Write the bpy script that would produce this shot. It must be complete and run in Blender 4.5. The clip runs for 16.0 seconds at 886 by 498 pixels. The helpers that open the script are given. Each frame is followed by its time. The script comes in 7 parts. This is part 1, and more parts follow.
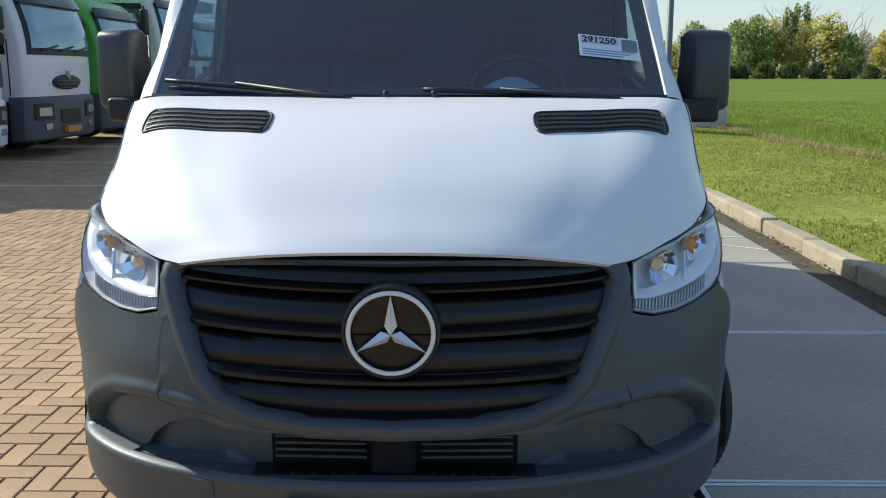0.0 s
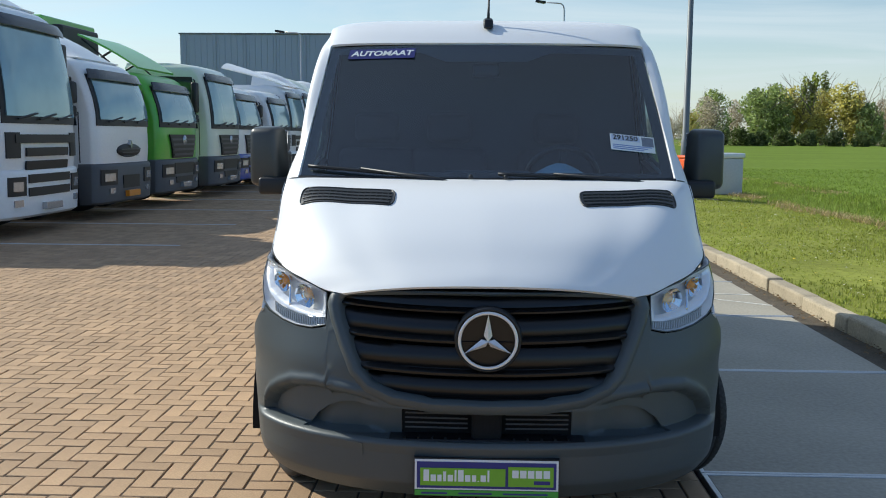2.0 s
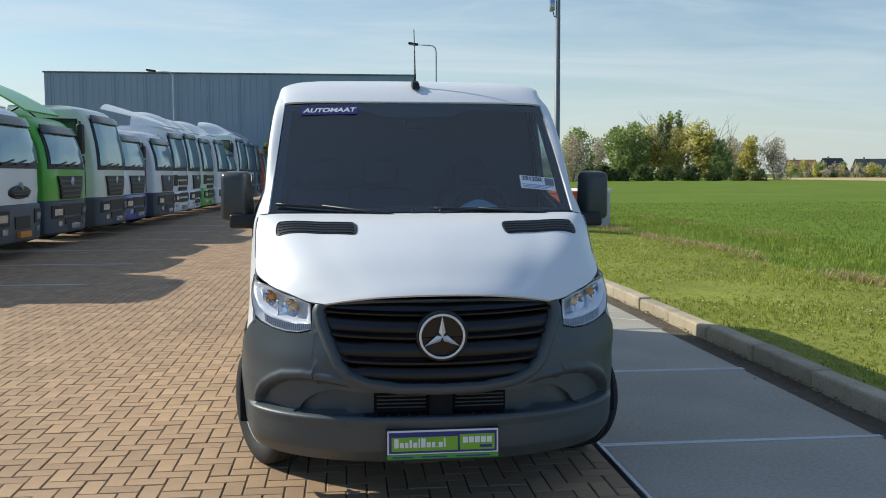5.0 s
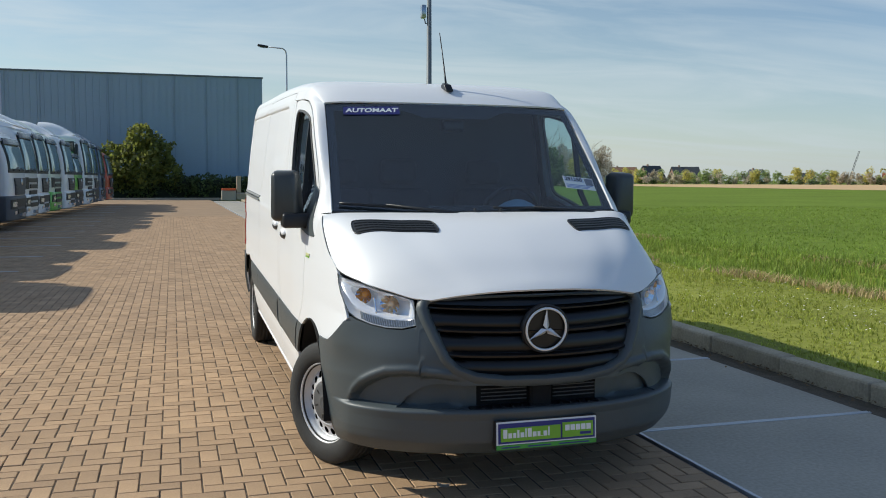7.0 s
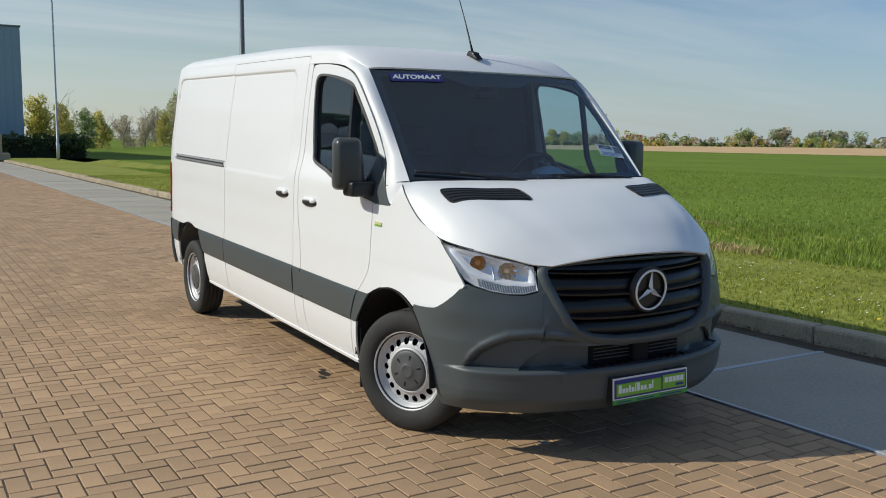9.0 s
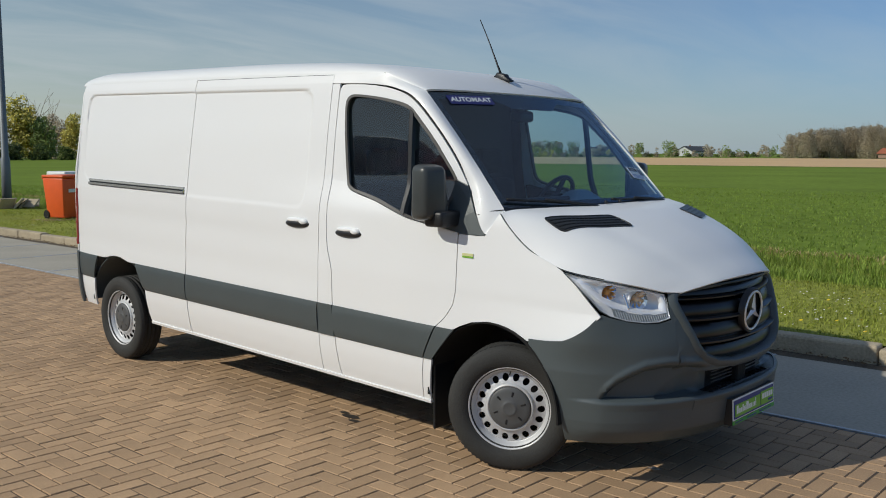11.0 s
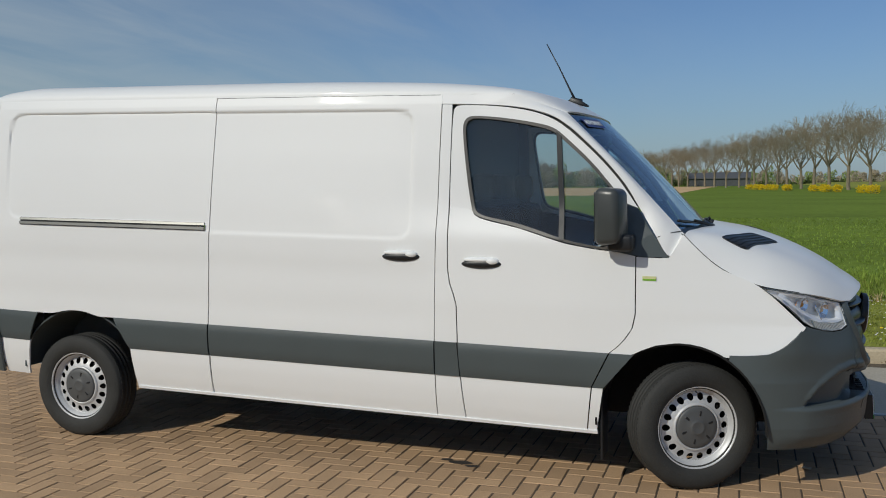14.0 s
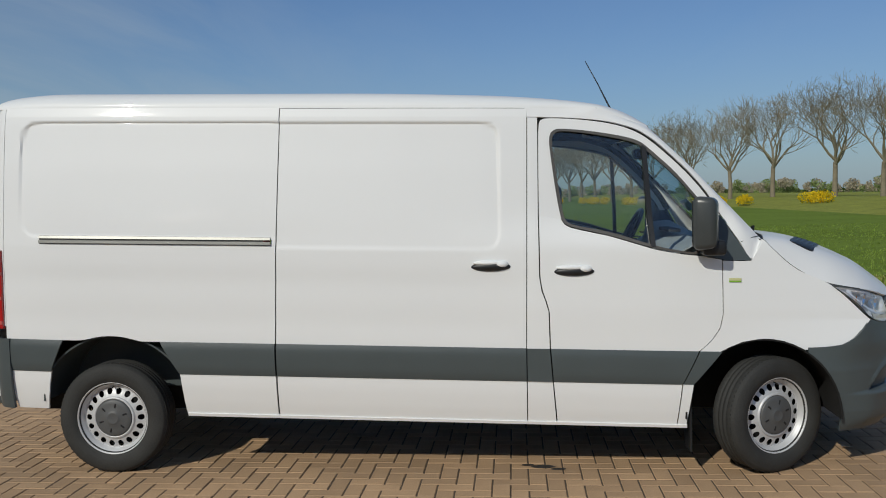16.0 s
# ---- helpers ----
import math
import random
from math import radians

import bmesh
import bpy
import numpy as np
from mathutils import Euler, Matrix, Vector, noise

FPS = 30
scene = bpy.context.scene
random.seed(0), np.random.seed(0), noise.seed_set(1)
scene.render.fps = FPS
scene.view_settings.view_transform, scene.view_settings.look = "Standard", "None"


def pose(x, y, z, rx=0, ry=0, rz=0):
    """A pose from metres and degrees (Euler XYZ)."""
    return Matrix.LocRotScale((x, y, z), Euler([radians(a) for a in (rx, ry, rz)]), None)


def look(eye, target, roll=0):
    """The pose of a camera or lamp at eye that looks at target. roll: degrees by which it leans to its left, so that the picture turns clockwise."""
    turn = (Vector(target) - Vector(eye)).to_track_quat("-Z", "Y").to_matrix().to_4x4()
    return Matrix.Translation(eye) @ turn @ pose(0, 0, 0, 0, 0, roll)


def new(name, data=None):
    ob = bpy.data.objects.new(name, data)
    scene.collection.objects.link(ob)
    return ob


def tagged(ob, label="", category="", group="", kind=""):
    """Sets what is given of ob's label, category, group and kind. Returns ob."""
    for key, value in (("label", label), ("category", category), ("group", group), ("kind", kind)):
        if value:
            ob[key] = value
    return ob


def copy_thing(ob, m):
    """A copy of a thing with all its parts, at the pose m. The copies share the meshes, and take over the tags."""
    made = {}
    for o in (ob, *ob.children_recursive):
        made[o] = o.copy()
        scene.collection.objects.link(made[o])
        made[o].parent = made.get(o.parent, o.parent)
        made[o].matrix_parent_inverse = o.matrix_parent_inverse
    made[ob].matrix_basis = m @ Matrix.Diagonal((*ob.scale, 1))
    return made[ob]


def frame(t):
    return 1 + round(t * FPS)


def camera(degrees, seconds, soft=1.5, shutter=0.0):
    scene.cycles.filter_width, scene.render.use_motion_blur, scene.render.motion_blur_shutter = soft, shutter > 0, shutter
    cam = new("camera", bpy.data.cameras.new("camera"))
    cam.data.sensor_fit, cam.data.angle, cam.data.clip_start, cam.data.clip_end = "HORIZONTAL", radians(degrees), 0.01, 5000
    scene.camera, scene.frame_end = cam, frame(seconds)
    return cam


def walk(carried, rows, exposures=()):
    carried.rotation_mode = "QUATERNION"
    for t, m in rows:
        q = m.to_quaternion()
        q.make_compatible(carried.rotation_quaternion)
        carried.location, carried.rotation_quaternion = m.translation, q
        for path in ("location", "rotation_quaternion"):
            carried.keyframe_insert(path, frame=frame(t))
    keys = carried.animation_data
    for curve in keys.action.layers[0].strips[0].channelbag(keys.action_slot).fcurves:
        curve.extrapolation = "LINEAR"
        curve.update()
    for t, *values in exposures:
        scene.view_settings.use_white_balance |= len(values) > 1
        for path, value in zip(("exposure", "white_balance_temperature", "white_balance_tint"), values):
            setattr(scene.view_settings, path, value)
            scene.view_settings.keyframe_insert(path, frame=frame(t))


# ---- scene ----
cam = camera(52.0, 16.0, soft=1.0)
PATH = [
    (0, (0.144, -2.973, 1.461), (0.125, -1.01, 1.076), 0.1),
    (0.5, (0.136, -3.215, 1.493), (0.053, -1.246, 1.152), 0.2),
    (1, (0.066, -3.487, 1.518), (-0.036, -1.513, 1.213), 0.2),
    (1.5, (0.018, -3.773, 1.555), (-0.085, -1.797, 1.264), 0.1),
    (2, (-0.062, -4.06, 1.569), (-0.125, -2.076, 1.322), 0.4),
    (2.5, (-0.198, -4.307, 1.575), (-0.188, -2.318, 1.362), 0.5),
    (3, (-0.263, -4.494, 1.616), (-0.156, -2.507, 1.418), 0.5),
    (3.2, (-0.2850, -4.5640, 1.6081), (-0.1430, -2.5770, 1.4226), 0.5),
    (5.3, (-0.525, -5.02, 1.588), (-0.308, -3.038, 1.427), -0.1),
    (5.5, (-0.627, -5.016, 1.578), (-0.406, -3.035, 1.42), -0.1),
    (6, (-0.982, -4.983, 1.586), (-0.723, -3.006, 1.428), -0.1),
    (6.5, (-1.346, -4.941, 1.584), (-0.983, -2.98, 1.429), 0.1),
    (7, (-1.705, -4.885, 1.562), (-1.136, -2.973, 1.409), 0.2),
    (7.5, (-2.127, -4.791, 1.579), (-1.396, -2.936, 1.427), 0.4),
    (8, (-2.581, -4.755, 1.582), (-1.731, -2.952, 1.412), 0.4),
    (8.5, (-2.974, -4.582, 1.574), (-2.027, -2.833, 1.363), 0.4),
    (8.7, (-3.1, -4.462, 1.582), (-2.124, -2.731, 1.359), 0.4),
    (10.8, (-4.5360, -3.0310, 1.6744), (-3.0900, -1.6650, 1.4476), 0.5),
    (11, (-4.623, -2.861, 1.674), (-3.147, -1.527, 1.463), 0.1),
    (11.5, (-4.8130, -2.3770, 1.6455), (-3.2480, -1.1410, 1.4713), 0.4),
    (12, (-5.0240, -1.8950, 1.6233), (-3.3440, -0.8180, 1.4638), 0.1),
    (12.5, (-5.2390, -1.4360, 1.6226), (-3.4890, -0.4810, 1.4693), -0.3),
    (13, (-5.4580, -1.0030, 1.6108), (-3.6600, -0.1360, 1.4658), -0.3),
    (13.5, (-5.6910, -0.6440, 1.6204), (-3.8440, 0.1120, 1.4844), -0.5),
    (14, (-5.8390, -0.2300, 1.6368), (-3.9470, 0.4050, 1.4954), -0.7),
    (14.5, (-5.9620, 0.2170, 1.6319), (-4.0420, 0.7600, 1.4880), -0.8),
    (15, (-6.033, 0.639, 1.669), (-4.087, 1.075, 1.524), -1.0),
    (15.5, (-6.094, 1.075, 1.661), (-4.122, 1.381, 1.527), -1.2),
    (16, (-6.255, 1.51, 1.643), (-4.265, 1.667, 1.527), -1.2),
]
walk(cam, [(t, look(eye, target, roll)) for t, eye, target, roll in PATH],
     [(0, 0.24, 6650, 4), (3, 0.11, 6700, 4), (5.5, 0.04, 6750, 5), (8.7, -0.25, 6850, 5), (10.8, -0.48, 6850, 6), (13, -0.68, 6850, 6), (15, -0.76, 6800, 6), (16, -0.76, 6800, 6)])

# ---- daylight: one low sun from behind the trucks, thin high cloud ----
SUN_ELEV, SUN_DIR = radians(35.3), Vector((-0.883, 0.470, 0.0)).normalized()
world = bpy.data.worlds.new("sky")
scene.world = world
world.use_nodes = True
wn, wl = world.node_tree.nodes, world.node_tree.links
wn.clear()
sky = wn.new("ShaderNodeTexSky")
sky.sky_type, sky.sun_disc = "NISHITA", False
sky.sun_elevation, sky.sun_rotation = SUN_ELEV, math.atan2(SUN_DIR.x, SUN_DIR.y)
sky.air_density, sky.dust_density, sky.ozone_density = 1.0, 0.25, 2.6
tc = wn.new("ShaderNodeTexCoord")
sep = wn.new("ShaderNodeSeparateXYZ")
wl.new(tc.outputs["Generated"], sep.inputs[0])
# wispy cirrus: the sky's vault seen as a flat layer, so that the streaks close up towards the horizon
lift = wn.new("ShaderNodeMath"); lift.operation = "ADD"; lift.inputs[1].default_value = 0.12
wl.new(sep.outputs[2], lift.inputs[0])
dx = wn.new("ShaderNodeMath"); dx.operation = "DIVIDE"
dy = wn.new("ShaderNodeMath"); dy.operation = "DIVIDE"
for nd, k in ((dx, 0), (dy, 1)):
    wl.new(sep.outputs[k], nd.inputs[0]); wl.new(lift.outputs[0], nd.inputs[1])
com = wn.new("ShaderNodeCombineXYZ")
wl.new(dx.outputs[0], com.inputs[0]); wl.new(dy.outputs[0], com.inputs[1])
mp = wn.new("ShaderNodeMapping"); mp.inputs["Rotation"].default_value = (0, 0, 0.5); mp.inputs["Scale"].default_value = (0.55, 1.5, 1)
wl.new(com.outputs[0], mp.inputs[0])
cn = wn.new("ShaderNodeTexNoise"); cn.inputs["Scale"].default_value = 1.1; cn.inputs["Detail"].default_value = 8; cn.inputs["Roughness"].default_value = 0.58; cn.inputs["Distortion"].default_value = 0.6
wl.new(mp.outputs[0], cn.inputs["Vector"])
cr = wn.new("ShaderNodeMapRange"); cr.inputs["From Min"].default_value = 0.40; cr.inputs["From Max"].default_value = 0.74; cr.inputs["To Max"].default_value = 0.40
wl.new(cn.outputs["Fac"], cr.inputs["Value"])
# deeper blue away from the sun
db = wn.new("ShaderNodeMixRGB"); db.blend_type = "MULTIPLY"; db.inputs["Color2"].default_value = (0.60, 0.78, 1.08, 1)
mixc = wn.new("ShaderNodeMixRGB"); mixc.inputs["Color2"].default_value = (5.7, 6.5, 7.4, 1)
# more of it to the north, the sky clearer to the south-east
cd = wn.new("ShaderNodeVectorMath"); cd.operation = "DOT_PRODUCT"; cd.inputs[1].default_value = (-0.35, 0.94, 0)
wl.new(tc.outputs["Generated"], cd.inputs[0])
cm = wn.new("ShaderNodeMapRange"); cm.inputs["From Min"].default_value, cm.inputs["From Max"].default_value = -0.3, 0.8
cm.inputs["To Min"].default_value, cm.inputs["To Max"].default_value = 0.12, 2.0
wl.new(cd.outputs["Value"], cm.inputs["Value"])
cf = wn.new("ShaderNodeMapRange"); cf.inputs["From Min"].default_value, cf.inputs["From Max"].default_value = -0.1, 0.75
cf.inputs["To Min"].default_value, cf.inputs["To Max"].default_value = 1.0, 0.0
wl.new(cd.outputs["Value"], cf.inputs["Value"]); wl.new(cf.outputs[0], db.inputs["Fac"])
ck = wn.new("ShaderNodeMath"); ck.operation = "MULTIPLY"
wl.new(cr.outputs[0], ck.inputs[0]); wl.new(cm.outputs[0], ck.inputs[1])
# an unseen cloud veil added overhead to brighten the fill in the shade
vo = wn.new("ShaderNodeMapRange"); vo.interpolation_type = "SMOOTHSTEP"
vo.inputs["From Min"].default_value, vo.inputs["From Max"].default_value, vo.inputs["To Max"].default_value = 0.36, 0.85, 0.24
wl.new(sep.outputs[2], vo.inputs["Value"])
vm = wn.new("ShaderNodeMath"); vm.operation = "MAXIMUM"
wl.new(ck.outputs[0], vm.inputs[0]); wl.new(vo.outputs[0], vm.inputs[1])
wl.new(vm.outputs[0], mixc.inputs["Fac"]); wl.new(sky.outputs[0], db.inputs["Color1"]); wl.new(db.outputs[0], mixc.inputs["Color1"])
# pale haze low over the flat land
hz = wn.new("ShaderNodeMath"); hz.operation = "MULTIPLY"; hz.inputs[1].default_value = -10.0
ha = wn.new("ShaderNodeMath"); ha.operation = "ABSOLUTE"
wl.new(sep.outputs[2], ha.inputs[0]); wl.new(ha.outputs[0], hz.inputs[0])
he = wn.new("ShaderNodeMath"); he.operation = "EXPONENT"; wl.new(hz.outputs[0], he.inputs[0])
hm = wn.new("ShaderNodeMath"); hm.operation = "MULTIPLY"; hm.inputs[1].default_value = 0.66; wl.new(he.outputs[0], hm.inputs[0])
hd_ = wn.new("ShaderNodeMapRange"); hd_.inputs["From Min"].default_value, hd_.inputs["From Max"].default_value = -0.5, 0.7
hd_.inputs["To Min"].default_value, hd_.inputs["To Max"].default_value = 1.1, 1.1
wl.new(cd.outputs["Value"], hd_.inputs["Value"])
hk = wn.new("ShaderNodeMath"); hk.operation = "MULTIPLY"; wl.new(hm.outputs[0], hk.inputs[0]); wl.new(hd_.outputs[0], hk.inputs[1])
mixh = wn.new("ShaderNodeMixRGB"); hc_ = wn.new("ShaderNodeMixRGB"); hc_.inputs["Color1"].default_value = (4.7, 5.2, 5.7, 1); hc_.inputs["Color2"].default_value = (3.1, 4.2, 5.5, 1)
wl.new(cf.outputs[0], hc_.inputs["Fac"]); wl.new(hc_.outputs[0], mixh.inputs["Color2"])
wl.new(hk.outputs[0], mixh.inputs["Fac"]); wl.new(mixc.outputs[0], mixh.inputs["Color1"])
bg = wn.new("ShaderNodeBackground"); bg.inputs["Strength"].default_value = 0.118
wo = wn.new("ShaderNodeOutputWorld")
wl.new(mixh.outputs[0], bg.inputs["Color"]); wl.new(bg.outputs[0], wo.inputs[0])

sun = new("sun", bpy.data.lights.new("sun", "SUN"))
sun.data.energy, sun.data.angle, sun.data.color = 4.1, radians(0.55), (1.0, 0.97, 0.92)
sun.matrix_world = look(SUN_DIR * 40 + Vector((0, 0, 40 * math.tan(SUN_ELEV))), (0, 0, 0))

# ---- materials ----
def mat(name, color, rough=0.6, metal=0.0, spread=0.12, scale=6.0, fine=60.0, bump=0.1, coat=0.0, spec=0.5, random_tint=0.0, island=False, thin=0.0):
    """A surface with a base colour varied at two scales, with fine relief."""
    m = bpy.data.materials.new(name)
    m.use_nodes = True
    n, l = m.node_tree.nodes, m.node_tree.links
    p = n["Principled BSDF"]
    p.inputs["Roughness"].default_value, p.inputs["Metallic"].default_value = rough, metal
    p.inputs["Coat Weight"].default_value, p.inputs["Coat Roughness"].default_value = coat, 0.04
    p.inputs["Specular IOR Level"].default_value = spec
    co = n.new("ShaderNodeTexCoord")
    a = n.new("ShaderNodeTexNoise"); a.inputs["Scale"].default_value = scale; a.inputs["Detail"].default_value = 5
    b = n.new("ShaderNodeTexNoise"); b.inputs["Scale"].default_value = fine; b.inputs["Detail"].default_value = 3
    l.new(co.outputs["Object"], a.inputs["Vector"]); l.new(co.outputs["Object"], b.inputs["Vector"])
    s = n.new("ShaderNodeMath"); s.operation = "ADD"
    l.new(a.outputs["Fac"], s.inputs[0]); l.new(b.outputs["Fac"], s.inputs[1])
    r = n.new("ShaderNodeMapRange"); r.inputs["From Min"].default_value = 0.6; r.inputs["From Max"].default_value = 1.4
    r.inputs["To Min"].default_value, r.inputs["To Max"].default_value = 1 - spread, 1 + spread
    l.new(s.outputs[0], r.inputs["Value"])
    last = r.outputs[0]
    if random_tint:
        src = n.new("ShaderNodeNewGeometry").outputs["Random Per Island"] if island else n.new("ShaderNodeObjectInfo").outputs["Random"]
        q = n.new("ShaderNodeMapRange"); q.inputs["To Min"].default_value, q.inputs["To Max"].default_value = 1 - random_tint, 1 + random_tint
        l.new(src, q.inputs["Value"])
        k = n.new("ShaderNodeMath"); k.operation = "MULTIPLY"
        l.new(last, k.inputs[0]); l.new(q.outputs[0], k.inputs[1])
        last = k.outputs[0]
    v = n.new("ShaderNodeVectorMath"); v.operation = "SCALE"; v.inputs[0].default_value = color
    l.new(last, v.inputs["Scale"])
    l.new(v.outputs[0], p.inputs["Base Color"])
    if bump:
        d = n.new("ShaderNodeBump"); d.inputs["Strength"].default_value = bump; d.inputs["Distance"].default_value = 0.01
        l.new(b.outputs["Fac"], d.inputs["Height"]); l.new(d.outputs[0], p.inputs["Normal"])
    if thin:
        # a leaf lets part of the light through
        t = n.new("ShaderNodeBsdfTranslucent"); x = n.new("ShaderNodeMixShader")
        x.inputs[0].default_value = thin
        l.new(v.outputs[0], t.inputs[0]); l.new(p.outputs[0], x.inputs[1]); l.new(t.outputs[0], x.inputs[2])
        l.new(x.outputs[0], n["Material Output"].inputs[0])
    return m


def glass(name, tint, rough=0.0, ior=1.45, clear=0.75, film=0.0):
    """Thin window glass: a clear sheet with its reflection."""
    m = bpy.data.materials.new(name)
    m.use_nodes = True
    n, l = m.node_tree.nodes, m.node_tree.links
    n.clear()
    t = n.new("ShaderNodeBsdfTransparent"); t.inputs[0].default_value = (*[c * clear for c in tint], 1)
    g = n.new("ShaderNodeBsdfGlossy"); g.inputs["Roughness"].default_value = rough
    lw = n.new("ShaderNodeLayerWeight"); lw.inputs["Blend"].default_value = 0.5
    pw = n.new("ShaderNodeMath"); pw.operation = "POWER"; pw.inputs[1].default_value = 5.0
    f = n.new("ShaderNodeMath"); f.operation = "MULTIPLY_ADD"
    f0 = ((ior - 1) / (ior + 1)) ** 2                       # a thin sheet mirrors alike from both sides
    f.inputs[1].default_value, f.inputs[2].default_value = 1 - f0, f0
    l.new(lw.outputs["Facing"], pw.inputs[0]); l.new(pw.outputs[0], f.inputs[0])
    x = n.new("ShaderNodeMixShader"); o = n.new("ShaderNodeOutputMaterial")
    l.new(f.outputs[0], x.inputs[0]); l.new(t.outputs[0], x.inputs[1]); l.new(g.outputs[0], x.inputs[2]); 
    last = x.outputs[0]
    if film:
        d = n.new("ShaderNodeBsdfDiffuse"); d.inputs[0].default_value = (0.55, 0.56, 0.55, 1)
        z = n.new("ShaderNodeTexNoise"); z.inputs["Scale"].default_value = 3.0; z.inputs["Detail"].default_value = 6
        r = n.new("ShaderNodeMapRange"); r.inputs["From Min"].default_value, r.inputs["From Max"].default_value = 0.3, 0.7
        r.inputs["To Min"].default_value, r.inputs["To Max"].default_value = film * 0.6, film * 1.4
        y = n.new("ShaderNodeMixShader")
        l.new(z.outputs["Fac"], r.inputs["Value"]); l.new(r.outputs[0], y.inputs[0]); l.new(last, y.inputs[1]); l.new(d.outputs[0], y.inputs[2])
        last = y.outputs[0]
    l.new(last, o.inputs[0])
    return m


WHITE = mat("white_car_paint", (0.80, 0.81, 0.81), 0.48, spread=0.012, scale=1.5, fine=300, bump=0.0, coat=0.28)
CLAD = mat("grey_moulded_plastic", (0.070, 0.086, 0.090), 0.42, spread=0.10, scale=2.5, fine=500, bump=0.10)
BLACK = mat("black_plastic", (0.012, 0.013, 0.015), 0.42, spread=0.12, scale=4, fine=400, bump=0.08)
GLOSS_BLACK = mat("gloss_black_trim", (0.010, 0.011, 0.013), 0.18, spread=0.05, scale=3, fine=200, bump=0)
RUBBER = mat("tyre_rubber", (0.029, 0.0295, 0.028), 0.78, spread=0.25, scale=9, fine=120, bump=0.25)
STEEL = mat("silver_painted_steel", (0.60, 0.61, 0.62), 0.48, metal=0.30, spread=0.06, scale=8, fine=200, bump=0.05)
CHROME = mat("chrome", (0.85, 0.86, 0.87), 0.07, metal=1.0, spread=0.02, bump=0)
CAP = mat("grey_wheel_cap", (0.085, 0.088, 0.09), 0.5, spread=0.1, scale=10, fine=300, bump=0.05)
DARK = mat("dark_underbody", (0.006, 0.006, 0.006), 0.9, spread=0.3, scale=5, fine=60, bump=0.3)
# also colours the sheets that stand in for shade behind the gaps
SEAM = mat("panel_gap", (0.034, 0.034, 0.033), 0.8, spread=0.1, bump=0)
GLASS = glass("tinted_glass", (0.90, 0.95, 0.93), ior=2.0, clear=0.95, film=0.003)
SCREEN = glass("windscreen_glass", (0.58, 0.83, 0.97), ior=2.15, clear=0.96, film=0.004)
LENS = glass("clear_lens", (0.97, 0.98, 1.0), clear=0.96)
GRASS_BASE = mat("turf", (0.25, 0.27, 0.055), 0.9, spread=0.35, scale=0.8, fine=9, bump=0.4, spec=0.1)
FIELD = mat("young_crop", (0.150, 0.215, 0.034), 0.9, spread=0.30, scale=0.12, fine=2.2, bump=0.5, spec=0.05)
SOIL = mat("bare_soil_field", (0.60, 0.40, 0.20), 0.95, spread=0.15, scale=0.05, fine=0.8, bump=0.3)
CONCRETE = mat("concrete_slab", (0.40, 0.365, 0.295), 0.85, spread=0.22, scale=1.1, fine=40, bump=0.25, random_tint=0.06)
KERB = mat("kerb_concrete", (0.42, 0.35, 0.245), 0.9, spread=0.28, scale=4, fine=45, bump=0.5, random_tint=0.12)
GALV = mat("galvanised_edge", (0.52, 0.54, 0.56), 0.45, metal=0.5, spread=0.12, scale=5, fine=90)
BRICK = mat("red_brown_clinker", (0.43, 0.280, 0.160), 0.82, spread=0.22, scale=2.2, fine=110, bump=0.35, random_tint=0.13)
BRICK_FAR = mat("red_brown_clinker_far", (0.43, 0.280, 0.160), 0.82, spread=0.22, scale=2.2, fine=110, bump=0.35, random_tint=0.13, island=True)
SAND = mat("joint_sand", (0.092, 0.067, 0.044), 0.95, spread=0.25, scale=3, fine=120, bump=0.4)
ASPHALT = mat("yard_base", (0.33, 0.22, 0.13), 0.92, spread=0.2, scale=0.7, fine=20, bump=0.3)
CLADDING_WALL = mat("blue_grey_sheet_cladding", (0.32, 0.43, 0.50), 0.5, spread=0.05, scale=0.4, fine=8, bump=0.05)


# ---- building helpers ----
def link(name, bm, material, parent=None, label="", smooth=False):
    me = bpy.data.meshes.new(name)
    bm.to_mesh(me)
    bm.free()
    for m in material if isinstance(material, (list, tuple)) else [material]:
        me.materials.append(m)
    if smooth:
        for p in me.polygons:
            p.use_smooth = True
    ob = new(name, me)
    if parent is not None:
        ob.parent = parent
    if label:
        ob["label"] = label
    return ob


def part(name, bm, material, parent, label="", smooth=False):
    return link(name, bm, material, parent, label, smooth)


def thing(name, label, category, at=(0, 0, 0), turn=0.0, group="", kind=""):
    ob = new(name)
    ob.matrix_basis = pose(*at, 0, 0, turn)
    return tagged(ob, label, category, group, kind)


def box(bm, x0, x1, y0, y1, z0, z1, bevel=0.0, segments=1, m=None):
    made = bmesh.ops.create_cube(bm, size=1.0)["verts"]
    s = Matrix.LocRotScale(((x0 + x1) / 2, (y0 + y1) / 2, (z0 + z1) / 2), None, (abs(x1 - x0), abs(y1 - y0), abs(z1 - z0)))
    bmesh.ops.transform(bm, matrix=s if m is None else m @ s, verts=made)
    if bevel:
        edges = list({e for v in made for e in v.link_edges})
        bmesh.ops.bevel(bm, geom=edges, offset=bevel, segments=segments, affect="EDGES", profile=0.5)
    return bm


def boxed(x0, x1, y0, y1, z0, z1, bevel=0.0, segments=1, m=None):
    return box(bmesh.new(), x0, x1, y0, y1, z0, z1, bevel, segments, m)


